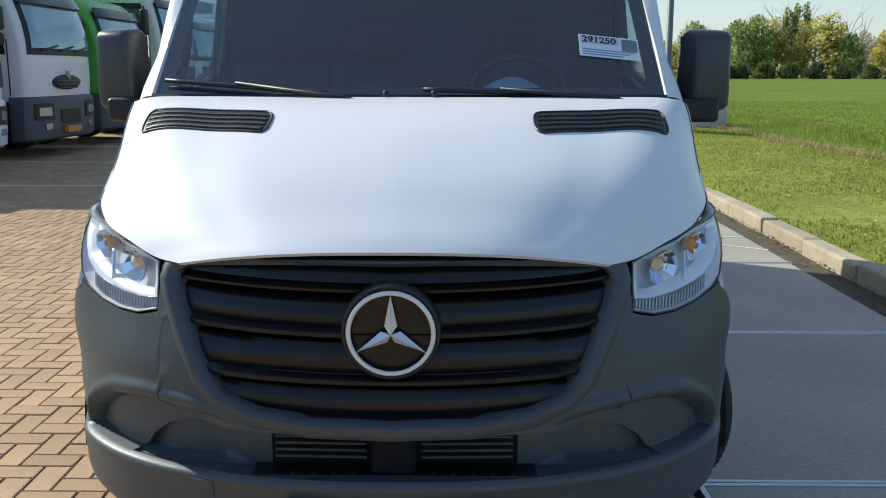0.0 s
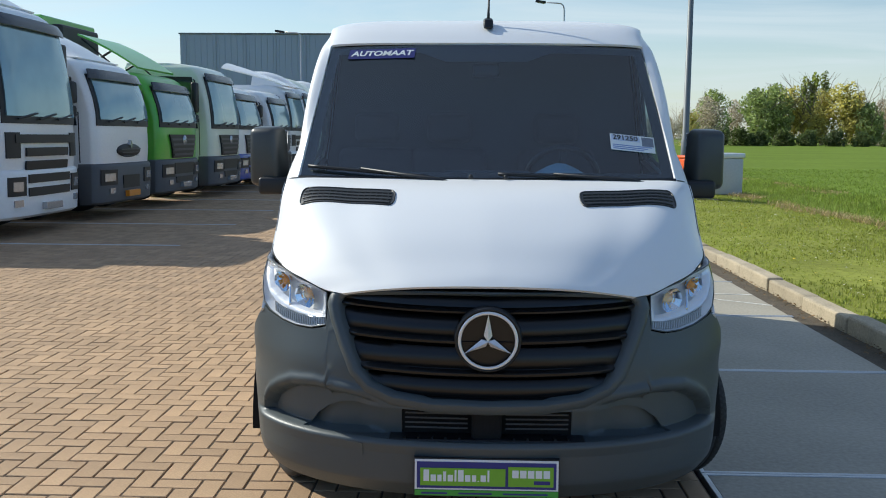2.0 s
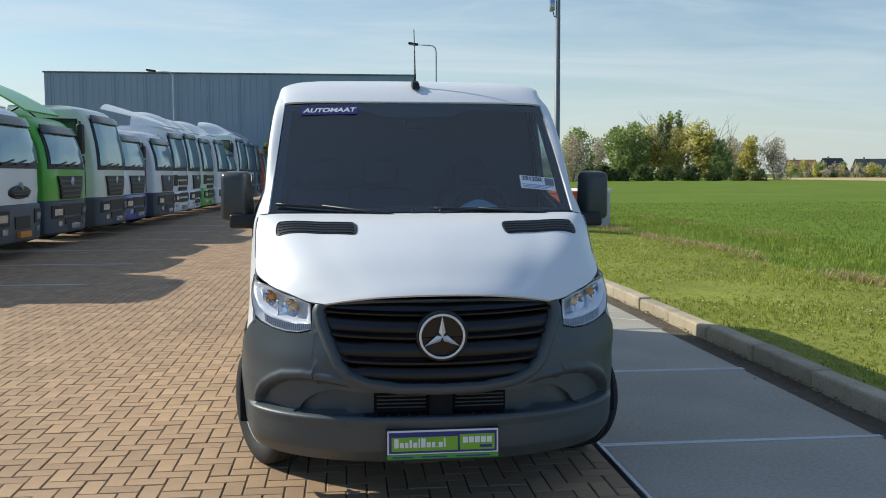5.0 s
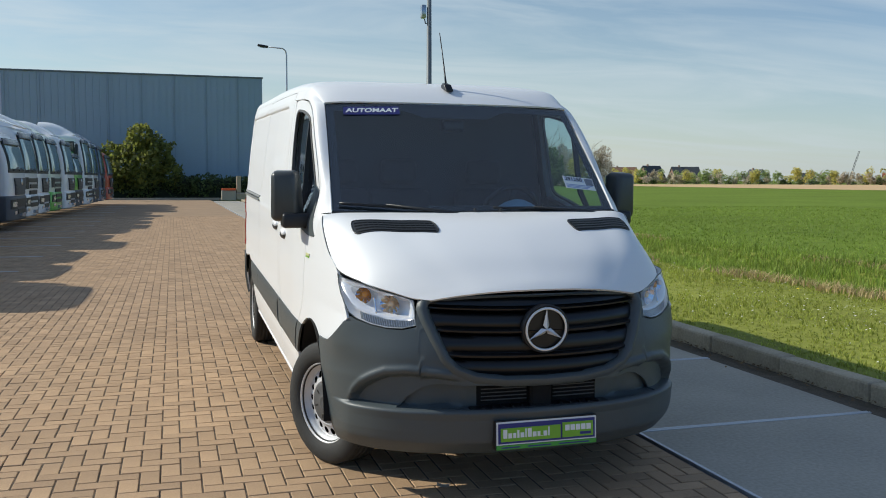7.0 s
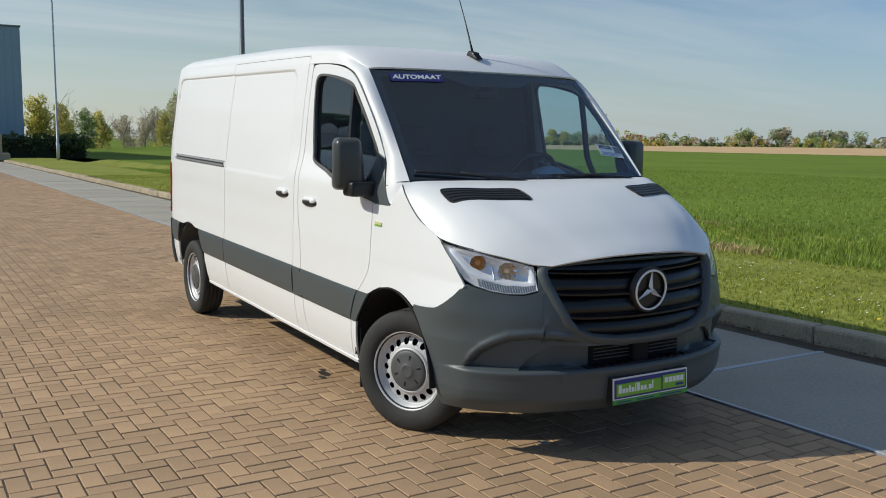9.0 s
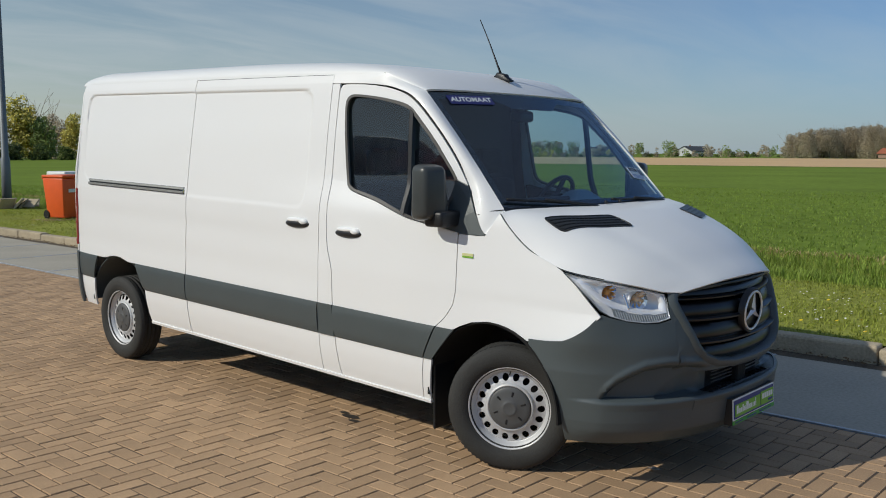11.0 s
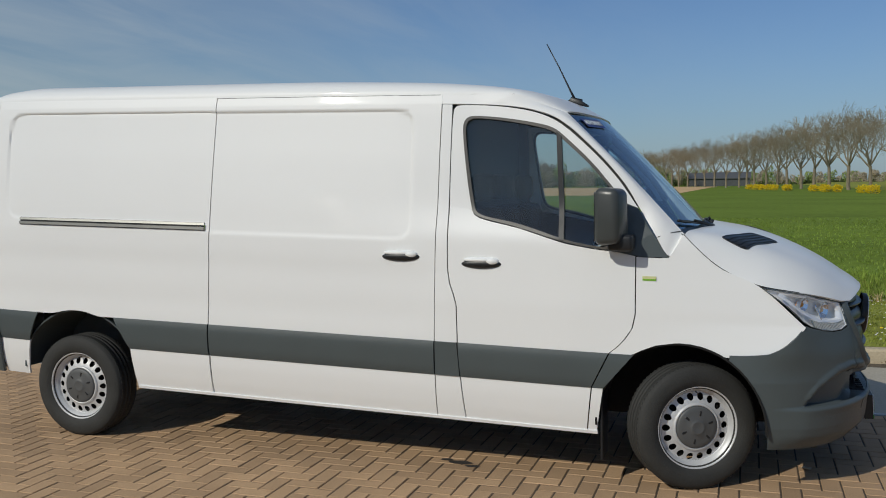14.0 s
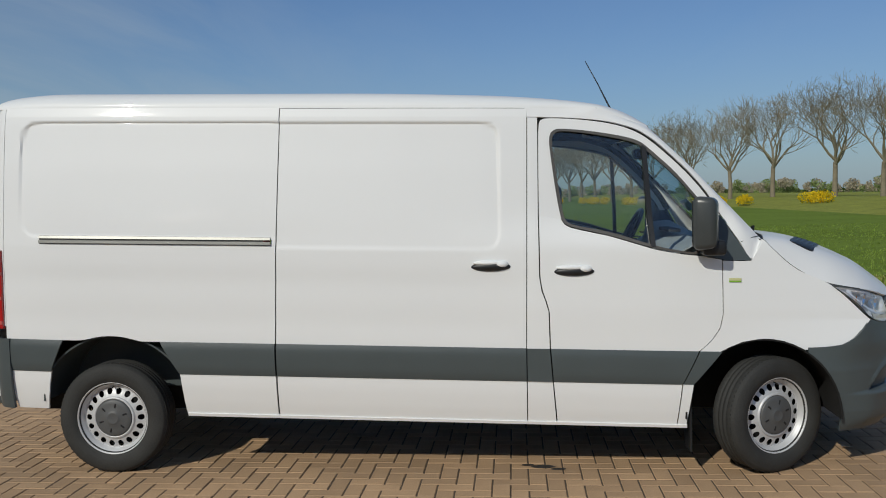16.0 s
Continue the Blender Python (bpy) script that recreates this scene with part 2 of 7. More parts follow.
def tube(bm, path, radius, sides=8, cap=True):
    """A round bar along a path of points; radius may be a list."""
    pts = [Vector(p) for p in path]
    rings = []
    for k, p in enumerate(pts):
        d = (pts[min(k + 1, len(pts) - 1)] - pts[max(k - 1, 0)]).normalized()
        u = d.orthogonal().normalized() if k == 0 else (u - d * u.dot(d)).normalized()
        w = d.cross(u)
        r = radius[k] if isinstance(radius, (list, tuple)) else radius
        rings.append([bm.verts.new(p + r * (math.cos(2 * math.pi * i / sides) * u + math.sin(2 * math.pi * i / sides) * w)) for i in range(sides)])
    for a, b in zip(rings, rings[1:]):
        for i in range(sides):
            bm.faces.new((a[i], a[(i + 1) % sides], b[(i + 1) % sides], b[i]))
    if cap:
        bm.faces.new(rings[0][::-1]); bm.faces.new(rings[-1])
    return bm


def lathe(bm, profile, sides=40, m=None):
    """Rings of (radius, height) turned round the x axis: height runs along -x."""
    rings = []
    for r, h in profile:
        rings.append([bm.verts.new((-h, r * math.cos(2 * math.pi * i / sides), r * math.sin(2 * math.pi * i / sides))) for i in range(sides)])
    for a, b in zip(rings, rings[1:]):
        for i in range(sides):
            bm.faces.new((a[i], a[(i + 1) % sides], b[(i + 1) % sides], b[i]))
    if m is not None:
        bmesh.ops.transform(bm, matrix=m, verts=[v for g in rings for v in g])
    return bm


def grid(fn, us, vs, bm=None):
    """A sheet of quads through fn(u, v)."""
    bm = bm or bmesh.new()
    rows = [[bm.verts.new(fn(u, v)) for u in us] for v in vs]
    for a, b in zip(rows, rows[1:]):
        for i in range(len(us) - 1):
            bm.faces.new((a[i], a[i + 1], b[i + 1], b[i]))
    return bm


def steps(a, b, n):
    return [a + (b - a) * i / n for i in range(n + 1)]


def prism(bm, outline, d0, d1, axis="x"):
    """A flat outline of (a, b) pairs given depth along an axis."""
    def at(a, b, d):
        return {"x": (d, a, b), "y": (a, d, b), "z": (a, b, d)}[axis]
    lo = [bm.verts.new(at(a, b, d0)) for a, b in outline]
    hi = [bm.verts.new(at(a, b, d1)) for a, b in outline]
    bm.faces.new(lo[::-1]); bm.faces.new(hi)
    for i in range(len(outline)):
        j = (i + 1) % len(outline)
        bm.faces.new((lo[i], lo[j], hi[j], hi[i]))
    bmesh.ops.recalc_face_normals(bm, faces=bm.faces[:])
    return bm


def lerp_table(table, t):
    """Smooth piecewise value from (t, value) pairs."""
    if t <= table[0][0]:
        return table[0][1]
    for (a, va), (b, vb) in zip(table, table[1:]):
        if t <= b:
            k = (t - a) / (b - a)
            return va + (vb - va) * k
    return table[-1][1]


def thick(ob, d, offset=0.0):
    mod = ob.modifiers.new("thickness", "SOLIDIFY")
    mod.thickness, mod.offset = d, offset
    crisp = ob.modifiers.new("crisp_edges", "EDGE_SPLIT")
    crisp.split_angle = radians(48)
    return ob


def curve(knots, t):
    """Smooth value from (t, value) pairs, without overshoot."""
    if t <= knots[0][0]:
        return knots[0][1]
    if t >= knots[-1][0]:
        return knots[-1][1]
    i = max(k for k in range(len(knots) - 1) if knots[k][0] <= t)
    def slope(k):
        if k in (0, len(knots) - 1):
            j = 0 if k == 0 else k - 1
            return (knots[j + 1][1] - knots[j][1]) / (knots[j + 1][0] - knots[j][0])
        a = (knots[k][1] - knots[k - 1][1]) / (knots[k][0] - knots[k - 1][0])
        b = (knots[k + 1][1] - knots[k][1]) / (knots[k + 1][0] - knots[k][0])
        return 0.0 if a * b <= 0 else 2 * a * b / (a + b)
    (a, va), (b, vb) = knots[i], knots[i + 1]
    h = b - a
    k = (t - a) / h
    return (2 * k ** 3 - 3 * k * k + 1) * va + (k ** 3 - 2 * k * k + k) * h * slope(i) + (3 * k * k - 2 * k ** 3) * vb + (k ** 3 - k * k) * h * slope(i + 1)


def bent(knots, u):
    """A point of a smooth line whose knots stand evenly in u."""
    n = len(knots) - 1
    return tuple(curve([(k / n, p[c]) for k, p in enumerate(knots)], u) for c in range(len(knots[0])))


def face_out(ob, centre):
    """Turns a sheet's faces away from a point."""
    me = ob.data
    if sum(p.normal.dot(p.center - Vector(centre)) for p in me.polygons) < 0:
        me.flip_normals()
    return ob

# ---- the ground ----
KX = 3.02          # kerb face
KT = 0.13          # kerb height
SLAB0, SLAB1 = 1.03, 2.80


def ground_z(x, y):
    """Grass verge level with the kerb, a shallow dip at the field's edge, then the flat field; the road bank to the south-east."""
    z = 0.0
    if x > KX + 0.1:
        z = KT - 0.02 + 0.05 * noise.noise(Vector((x * 0.25, y * 0.25, 3)))
        dip = math.exp(-((x - 8.6) / 1.3) ** 2)
        z += -0.28 * dip - 0.08 * min(1, max(0, (x - 7) / 4))
    if y < -20 and x > 20:
        z += 0.75 * min(1, max(0, (-20 - y) / 10)) * min(1, (x - 20) / 30)
    return z


def sheet(name, xs, ys, material, label, lift=0.0, fn=None):
    bm = grid(lambda u, v: (u, v, (fn or ground_z)(u, v) + lift), xs, ys)
    return tagged(link(name, bm, material, smooth=True), label, "ground", kind="structure")


far = [-2500, -1200, -600, -300, -150]
sheet("ground", far + steps(-90, 20, 11) + steps(30, 150, 12) + [300, 600, 1200, 2500], far + steps(-90, 90, 18) + [150, 300, 600, 1200, 2500],
      FIELD, "flat open farmland around the yard, green with young crop", -0.45, lambda x, y: -0.03 if x < 70 else 0.0)
sheet("field", steps(10, 20, 10) + steps(24, 310, 36), steps(-26, 300, 66), FIELD, "wide field of short green crop", -0.03, lambda x, y: 0.0)
sheet("soil_field", steps(112, 300, 20), steps(9, 300, 24), SOIL, "strip of bare pale brown farmland", 0.0, lambda x, y: 0.0)
sheet("verge", steps(KX + 0.13, 10.4, 26), steps(-14, 66, 120), GRASS_BASE, "mown grass verge beside the kerb")
sheet("road_bank", steps(12, 460, 60), [-26, -25, -23, -21, -20, -29, -33, -60][:5][::-1] + [-30, -36, -70], GRASS_BASE, "grassy road bank under a row of trees", -0.09)
tagged(link("yard", boxed(-45, 1.0, -14, 66, -0.3, -0.028), ASPHALT), "paved yard bed of brown sand under the bricks", "ground", kind="structure")

# ---- the van: x across, y towards its tail, z up; the front axle stands near y = 0 ----
RAKE = 0.026
van = thing("delivery_van", "white panel van with grey plastic bumper and side cladding", "van")


def ss(a, b, t):
    k = min(1.0, max(0.0, (t - a) / (b - a)))
    return k * k * (3 - 2 * k)


def wid(zz):
    return lerp_table([(0.26, 0.955), (0.34, 0.978), (0.45, 0.996), (0.7, 1.006), (0.95, 1.008), (1.13, 1.0), (1.28, 0.994), (1.36, 0.985), (1.75, 0.945), (2.0, 0.911), (2.06, 0.901), (2.115, 0.884)], zz)


def W(y, zz):
    """Half width of the body."""
    w = wid(zz)
    if y > 4.2:
        w -= 0.035 * ((y - 4.2) / 0.48) ** 2
    if y < 2.2 and zz > 1.30:
        # the cab draws in above the belt
        w -= lerp_table([(0.0, 0.048), (0.7, 0.055), (1.02, 0.047), (1.24, 0.038), (1.42, 0.021), (1.7, 0.008), (2.2, 0.0)], y) * ss(1.30, 1.50, zz)
    if y < 0.7:
        w -= lerp_table([(0.3, 0.02), (0.75, 0.056), (0.9, 0.088), (1.08, 0.103), (1.3, 0.13), (2.0, 0.13)], zz) * ((0.7 - y) / 1.0) ** 1.5
    return w


def emboss(y, zz):
    """The pressed-in panel of the load bay's side."""
    def field(y0, y1, z0, z1, r, e):
        dx, dz = max(y0 + r - y, y - y1 + r, 0), max(z0 + r - zz, zz - z1 + r, 0)
        inside = r - math.hypot(dx, dz)
        inside = min(inside, y - y0, y1 - y, zz - z0, z1 - zz) if dx == 0 or dz == 0 else inside
        return ss(0, e, inside)
    d = 0.013 * (0.30 + 0.70 * ss(1.40, 1.95, zz)) * max(field(1.585, 3.3, 1.275, 2.035, 0.10, 0.020) if y < 2.93 else 0, field(2.60, 4.50, 1.33, 2.035, 0.12, 0.012) if y > 2.9 else 0)
    return d + 0.006 * ss(1.16, 1.10, zz) * ss(1.3, 1.6, y) * ss(0.74, 0.85, zz)


def arch(y, c, a, h, base):
    k = (y - c) / a
    return base + h * math.sqrt(1 - k * k) if abs(k) < 1 else 0.0


def arch_f(y):
    return arch(y, 0.10, 0.435, 0.455, 0.33)


def arch_r(y):
    return arch(y, 3.935, 0.445, 0.39, 0.35 - 0.0)


def skin(side, y, zz, out=0.0):
    return Vector((side * (W(y, zz) - emboss(y, zz) + out), y, zz + RAKE * y))


def along(knots, u):
    """A point of a polyline whose knots stand evenly in u."""
    k = u * (len(knots) - 1)
    i = min(int(k), len(knots) - 2)
    f = k - i
    return tuple(a + (b - a) * f for a, b in zip(knots[i], knots[i + 1]))


def patch(name, side, low, high, nu, nv, material, parent, label="", out=0.0, bulge=0.0, depth=0.012):
    """A panel of the side between two lines of (y, z), bent to the body."""
    def at(u, v):
        (y0, z0), (y1, z1) = along(low, u), along(high, u)
        return skin(side, y0 + (y1 - y0) * v, z0 + (z1 - z0) * v, out + bulge * (1 - (2 * v - 1) ** 4))
    us = steps(0, 1, nu) if isinstance(nu, int) else sorted(set(nu) | {0.0, 1.0})
    vs = steps(0, 1, nv) if isinstance(nv, int) else sorted(set(nv) | {0.0, 1.0})
    return thick(part(name, grid(at, us, vs), material, parent, label, True), depth)


def level(z, ys):
    return [(y, z) for y in ys]


CT, CB, SB = 0.714, 0.522, 0.275       # cladding's top and bottom edges, the sill


PANEL_U = steps(0, 0.06, 4) + steps(0.075, 0.135, 10) + steps(0.16, 0.88, 26)
PANEL_V = steps(0, 0.36, 12) + steps(0.375, 0.475, 12) + steps(0.50, 0.90, 12) + steps(0.915, 0.965, 14) + [0.98, 1.0]


def slide_f(z):
    return lerp_table([(SB, 1.452), (CT, 1.452), (2.112, 1.428)], z)


REAR_EDGE = [(SB, 1.274), (CB, 1.295), (CT, 1.309), (0.93, 1.313), (0.99, 1.330), (1.05, 1.352), (1.13, 1.364), (1.5, 1.366), (2.075, 1.360)]
FRONT_EDGE = [(SB, 0.590), (CB, 0.562), (CT, 0.468), (0.75, 0.425), (0.785, 0.392), (0.85, 0.348), (0.93, 0.331), (1.24, 0.331)]


def rear_y(z):
    return lerp_table(REAR_EDGE, z)


def front_y(z):
    return lerp_table(FRONT_EDGE, z)


def softened(points, closed=False):
    """Cuts the corners of a line twice."""
    for _ in range(2):
        pairs = list(zip(points, points[1:] + (points[:1] if closed else [])))
        cut_ = [(a[0] + (b[0] - a[0]) * f, a[1] + (b[1] - a[1]) * f) for a, b in pairs for f in (0.25, 0.75)]
        points = cut_ if closed else [points[0]] + cut_[1:-1] + [points[-1]]
    return points


def side_panels(s):
    near = s < 0
    # load bay behind the sliding door, with the rear wheel arch
    quarter = thing_part("rear_quarter_panel", s, "white pressed steel panel")
    ys = steps(2.934, 4.60, 40)
    patch("upper_panel", s, [(y, max(CT, arch_r(y) + 0.004)) for y in ys], [(2.895 + (y - 2.934) * (4.60 - 2.895) / (4.60 - 2.934), 2.112) for y in ys], PANEL_U + steps(0.90, 0.97, 12), PANEL_V, WHITE, quarter)
    for a, b in ((2.936, 3.935 - 0.40), (3.935 + 0.395, 4.61)):
        yy = steps(a, b, 8)
        lo = [(min(max(y, 2.936), 9), max(CB, 0)) for y in yy]
        if a < 3:
            lo = [(2.936 + (y - 2.936) * (3.52 - 2.936) / (b - a), CB) for y in yy]
            hi = [(2.936 + (y - 2.936) * (3.635 - 2.936) / (b - a), CT) for y in yy]
            sil = [(2.936 + (y - 2.936) * (3.495 - 2.936) / (b - a), SB) for y in yy]
        else:
            lo = [(4.61 - (4.61 - y) * (4.61 - 4.32) / (b - a), CB) for y in yy]
            hi = [(4.61 - (4.61 - y) * (4.61 - 4.235) / (b - a), CT) for y in yy]
            sil = [(4.56 - (4.61 - y) * (4.56 - 4.365) / (b - a), 0.285) for y in yy]
        patch("cladding", s, lo, hi, 10, 8, CLAD, quarter, "dark grey plastic rub strip", 0.004, 0.010)
        patch("lower_panel", s, sil, lo, 10, 8, WHITE, quarter)
    # sliding door
    door = thing_part("sliding_door" if near else "side_panel", s, "white sliding load door" if near else "white side panel")
    yl = steps(1.452, 2.926, 30)
    patch("door_skin", s, [(y - 0.012 * 0, CT) for y in yl], [(1.428 + (y - 1.452) * (2.889 - 1.428) / 1.474, 2.112) for y in yl], PANEL_U + steps(0.90, 1.0, 4), PANEL_V, WHITE, door)
    patch("cladding", s, level(CB, yl), level(CT, yl), 20, 8, CLAD, door, "dark grey plastic rub strip", 0.004, 0.010)
    patch("lower_panel", s, level(SB, yl), level(CB, yl), 20, 8, WHITE, door)
    if near:
        part("door_top_gap", tube(bmesh.new(), [skin(s, y, 2.110, 0.004) for y in steps(1.44, 2.888, 24)], 0.0030, 5), SEAM, door, "dark gap over the sliding door")
    # pillar between the doors
    post = thing_part("door_pillar", s, "white pillar between the doors")
    rear_edge = [(1.274, SB), (1.295, CB), (1.309, CT), (1.313, 0.93), (1.330, 0.99), (1.352, 1.05), (1.364, 1.13), (1.366, 1.5), (1.360, 2.0545)]
    lo = [(rear_edge[0][0] + 0.007, SB), (1.446, SB)]
    for nm, z0, z1, m, o in (("lower_panel", SB, CB, WHITE, 0), ("cladding", CB, CT, CLAD, 0.008)):
        a = {SB: 1.274, CB: 1.295, CT: 1.309}
        patch(nm, s, [(a[z0] + 0.007, z0), (1.446, z0)], [(a[z1] + 0.007, z1), (1.446, z1)], 4, 6, m, post, "", o)
    hi_edge = rear_edge[2:]
    def pillar(u, v):
        y0, z = along(hi_edge, v)
        return skin(s, (y0 + 0.007) + (slide_f(z) - 0.006 - y0 - 0.006) * u, z)
    thick(part("pillar_skin", grid(pillar, steps(0, 1, 4), steps(0, 1, 36)), WHITE, post, "", True), 0.012)
    # front door
    fdoor = thing_part("front_door", s, "white cab door with a dark framed window")
    front_edge = [(0.590, SB), (0.562, CB), (0.468, CT), (0.392, 0.785), (0.345, 0.85), (0.331, 0.93), (0.331, 1.235)]
    belt = [(0.331, 1.238), (0.44, 1.258), (0.55, 1.268), (0.702, 1.292), (0.965, 1.366), (1.13, 1.399), (1.19, 1.414), (1.222, 1.432), (1.240, 1.462), (1.366, 1.48)]
    def lower(u, v):
        zt = lerp_table(belt, 0.331 + (1.366 - 0.331) * u)
        z = CT + (zt - CT) * v
        return skin(s, front_y(z) + (rear_y(z) - front_y(z)) * u, z)
    thick(part("door_skin", grid(lower, steps(0, 0.8, 26) + steps(0.81, 0.90, 18) + steps(0.92, 1, 4), steps(0, 1, 30)), WHITE, fdoor, "", True), 0.012)
    for nm, z0, z1, m, o, bl in (("lower_panel", SB, CB, WHITE, 0, 0), ("cladding", CB, CT, CLAD, 0.004, 0.010)):
        a, b = {SB: 0.590, CB: 0.562, CT: 0.468}, {SB: 1.274, CB: 1.295, CT: 1.309}
        patch(nm, s, [(a[z0], z0), (b[z0], z0)], [(a[z1], z1), (b[z1], z1)], 16, 8, m, fdoor, "", o, bl)
    loop = [(1.238, 1.462), (1.264, 1.60), (1.297, 1.86), (1.301, 1.94), (1.283, 1.977), (1.24, 1.992), (1.05, 1.976), (0.86, 1.945), (0.775, 1.918), (0.72, 1.872), (0.577, 1.742), (0.475, 1.620), (0.405, 1.535), (0.385, 1.49), (0.44, 1.264), (0.55, 1.274), (0.702, 1.298), (0.965, 1.372), (1.13, 1.405), (1.19, 1.420), (1.222, 1.438), (1.238, 1.462)]
    inner = loop[:14]
    loop = softened(loop[:-1], True)
    loop.append(loop[0])
    outer = [(1.366, 1.48), (1.366, 1.60), (1.363, 1.90), (1.360, 1.99), (1.354, 2.040), (1.31, 2.0525), (1.10, 2.044), (0.92, 2.018), (0.801, 1.978), (0.710, 1.920), (0.580, 1.804), (0.486, 1.709), (0.404, 1.610), (0.326, 1.492)]
    patch("window_frame_skin", s, softened(inner), softened(outer), 98, 3, WHITE, fdoor)
    # rubber frame, glass, divider
    cy, cz = 0.88, 1.62
    shrink = [(y + (cy - y) * 0.019 / max(0.15, math.hypot(y - cy, z - cz)), z + (cz - z) * 0.019 / max(0.15, math.hypot(y - cy, z - cz))) for y, z in loop]
    patch("window_seal", s, shrink, loop, 168, 2, SEAL, fdoor, "black rubber window seal", 0.004, 0, 0.016)
    def pane(name, up, low_):
        def at(u, v):
            (y0, z0), (y1, z1) = along(low_, u), along(up, u)
            return skin(s, y0 + (y1 - y0) * v, z0 + (z1 - z0) * v, -0.012)
        ob = part(name, grid(at, steps(0, 1, 14), steps(0, 1, 10)), GLASS, fdoor, "tinted side glass", True)
        face_out(ob, (-s * 5 if s < 0 else 5, 0.9, 1.5)).visible_shadow = False
    pane("door_glass", [(1.312, 1.985), (1.24, 1.990), (1.0, 1.970), (0.86, 1.945), (0.757, 1.905)], [(1.250, 1.400), (1.17, 1.408), (1.0, 1.375), (0.85, 1.335), (0.735, 1.298)])
    pane("quarter_glass", [(0.757, 1.905), (0.72, 1.872), (0.577, 1.742), (0.475, 1.620), (0.385, 1.50)], [(0.735, 1.298), (0.65, 1.288), (0.56, 1.274), (0.50, 1.268), (0.42, 1.258)])
    patch("window_divider", s, [(0.706, 1.306), (0.734, 1.312)], [(0.740, 1.875), (0.768, 1.898)], 3, 12, BLACK, fdoor, "black window divider", 0.004, 0, 0.03)
    bm = bmesh.new()
    tri = [(0.159, 1.236), (0.241, 1.357), (0.325, 1.492), (0.40, 1.520), (0.445, 1.262), (0.30, 1.236)]
    vs = [[bm.verts.new(skin(s, y, z, o)) for y, z in tri] for o in (-0.004, 0.009)]
    for f in (vs[0], vs[1][::-1]):
        bm.faces.new(f)
    for i in range(6):
        bm.faces.new((vs[0][i], vs[0][(i + 1) % 6], vs[1][(i + 1) % 6], vs[1][i]))
    bmesh.ops.recalc_face_normals(bm, faces=bm.faces[:])
    part("mirror_triangle", bm, CLAD, fdoor, "dark grey mirror triangle")
    patch("inner_trim", s, [(0.36, 0.72), (1.30, 0.72)], [(0.36, 1.235), (1.30, 1.40)], 8, 8, BLACK, fdoor, "black door lining", -0.035, 0, 0.03)
    # handles, each with its cup and grip
    for host, y0, y1, z in ((fdoor, 1.055, 1.285, 1.170),) + (((door, 1.532, 1.765, 1.192),) if near else ()):
        for nm, dz, dy, half, rz, out, m, lab in (("door_handle", -0.006, 0.0, 0.115, 0.027, 0.012, BLACK, "black pull handle"), ("handle_cap", 0.016, 0.012, 0.092, 0.016, 0.012, WHITE, "white handle cap"), ("lock_cap", 0.010, -0.062, 0.040, 0.022, 0.0145, WHITE, "white lock cap")):
            hb = bmesh.new()
            bmesh.ops.create_uvsphere(hb, u_segments=28, v_segments=14, radius=1)
            bmesh.ops.transform(hb, matrix=Matrix.Translation(skin(s, (y0 + y1) / 2 + dy, z + dz, out - 0.006)) @ Matrix.Diagonal((0.022, half, rz, 1)), verts=hb.verts)
            part(nm, hb, m, host, lab, True)
    # front wing
    wing = thing_part("front_wing", s, "white front wing")
    lo = [(0.455, CT), (0.345, CT)] + [(y, arch_f(y) + 0.004) for y in (0.30, 0.22, 0.12, 0.02, -0.08)] + [(-0.135, 0.728), (-0.36, 0.743), (-0.512, 0.886)]
    hi = [(0.325, 1.234), (0.27, 1.232), (0.20, 1.231), (0.160, 1.234), (0.122, 1.292), (0.085, 1.352), (0.018, 1.284), (-0.10, 1.186), (-0.285, 1.102), (-0.520, 0.897)]
    def wing_at(u, v):
        (y0, z0), (y1, z1) = along(lo, u), along(hi, u) if u < 5 / 9 else bent(hi[5:], (u - 5 / 9) * 9 / 4)
        y, z = y0 + (y1 - y0) * v, z0 + (z1 - z0) * v
        return skin(s, y + (front_y(z) - 0.006 - (lo[0][0] + (hi[0][0] - lo[0][0]) * v)) * max(0.0, 1 - u * 5), z)
    thick(part("wing_skin", grid(wing_at, steps(0, 1, 72), steps(0, 1, 28)), WHITE, wing, "", True), 0.012)
    patch("cladding", s, [(0.555, CB), (0.496, CB)], [(0.460, CT), (0.335, CT)], 6, 6, CLAD, wing, "dark grey plastic rub strip", 0.004, 0.006)
    patch("lower_panel", s, [(0.583, SB), (0.535, SB)], [(0.555, CB), (0.497, CB)], 3, 6, WHITE, wing)
    patch("sill", s, level(0.262, steps(0.53, 3.49, 20)), level(SB + 0.004, steps(0.53, 3.49, 20)), 20, 2, WHITE, wing, "white sill edge", 0.004, 0, 0.02)
    # A pillar beside the windscreen, running on as the roof's side rail
    def rail_in(k):
        if k <= 1:
            return screen_edge(s, k)
        y = 0.725 + (k - 1)
        return Vector((s * (lerp_table([(0, 0.80), (0.295, 0.8365)], y - 0.725) if y < 1.02 else W(y, 2.112) - 0.0015), y, lerp_table([(0, 2.004), (0.295, 2.111)], y - 0.725) + RAKE * y))
    PIL = [(0.0, 0.085, 1.352), (0.03, 0.156, 1.242), (0.20, 0.237, 1.362), (0.30, 0.321, 1.498), (0.42, 0.385, 1.604), (0.56, 0.478, 1.719), (0.70, 0.572, 1.814), (0.87, 0.703, 1.930), (0.96, 0.797, 1.988), (1.0, 0.87, 2.012), (1.075, 0.951, 2.032), (1.175, 1.03, 2.043), (1.295, 1.142, 2.052), (1.475, 1.25, 2.056), (1.703, 1.428, 2.058)]
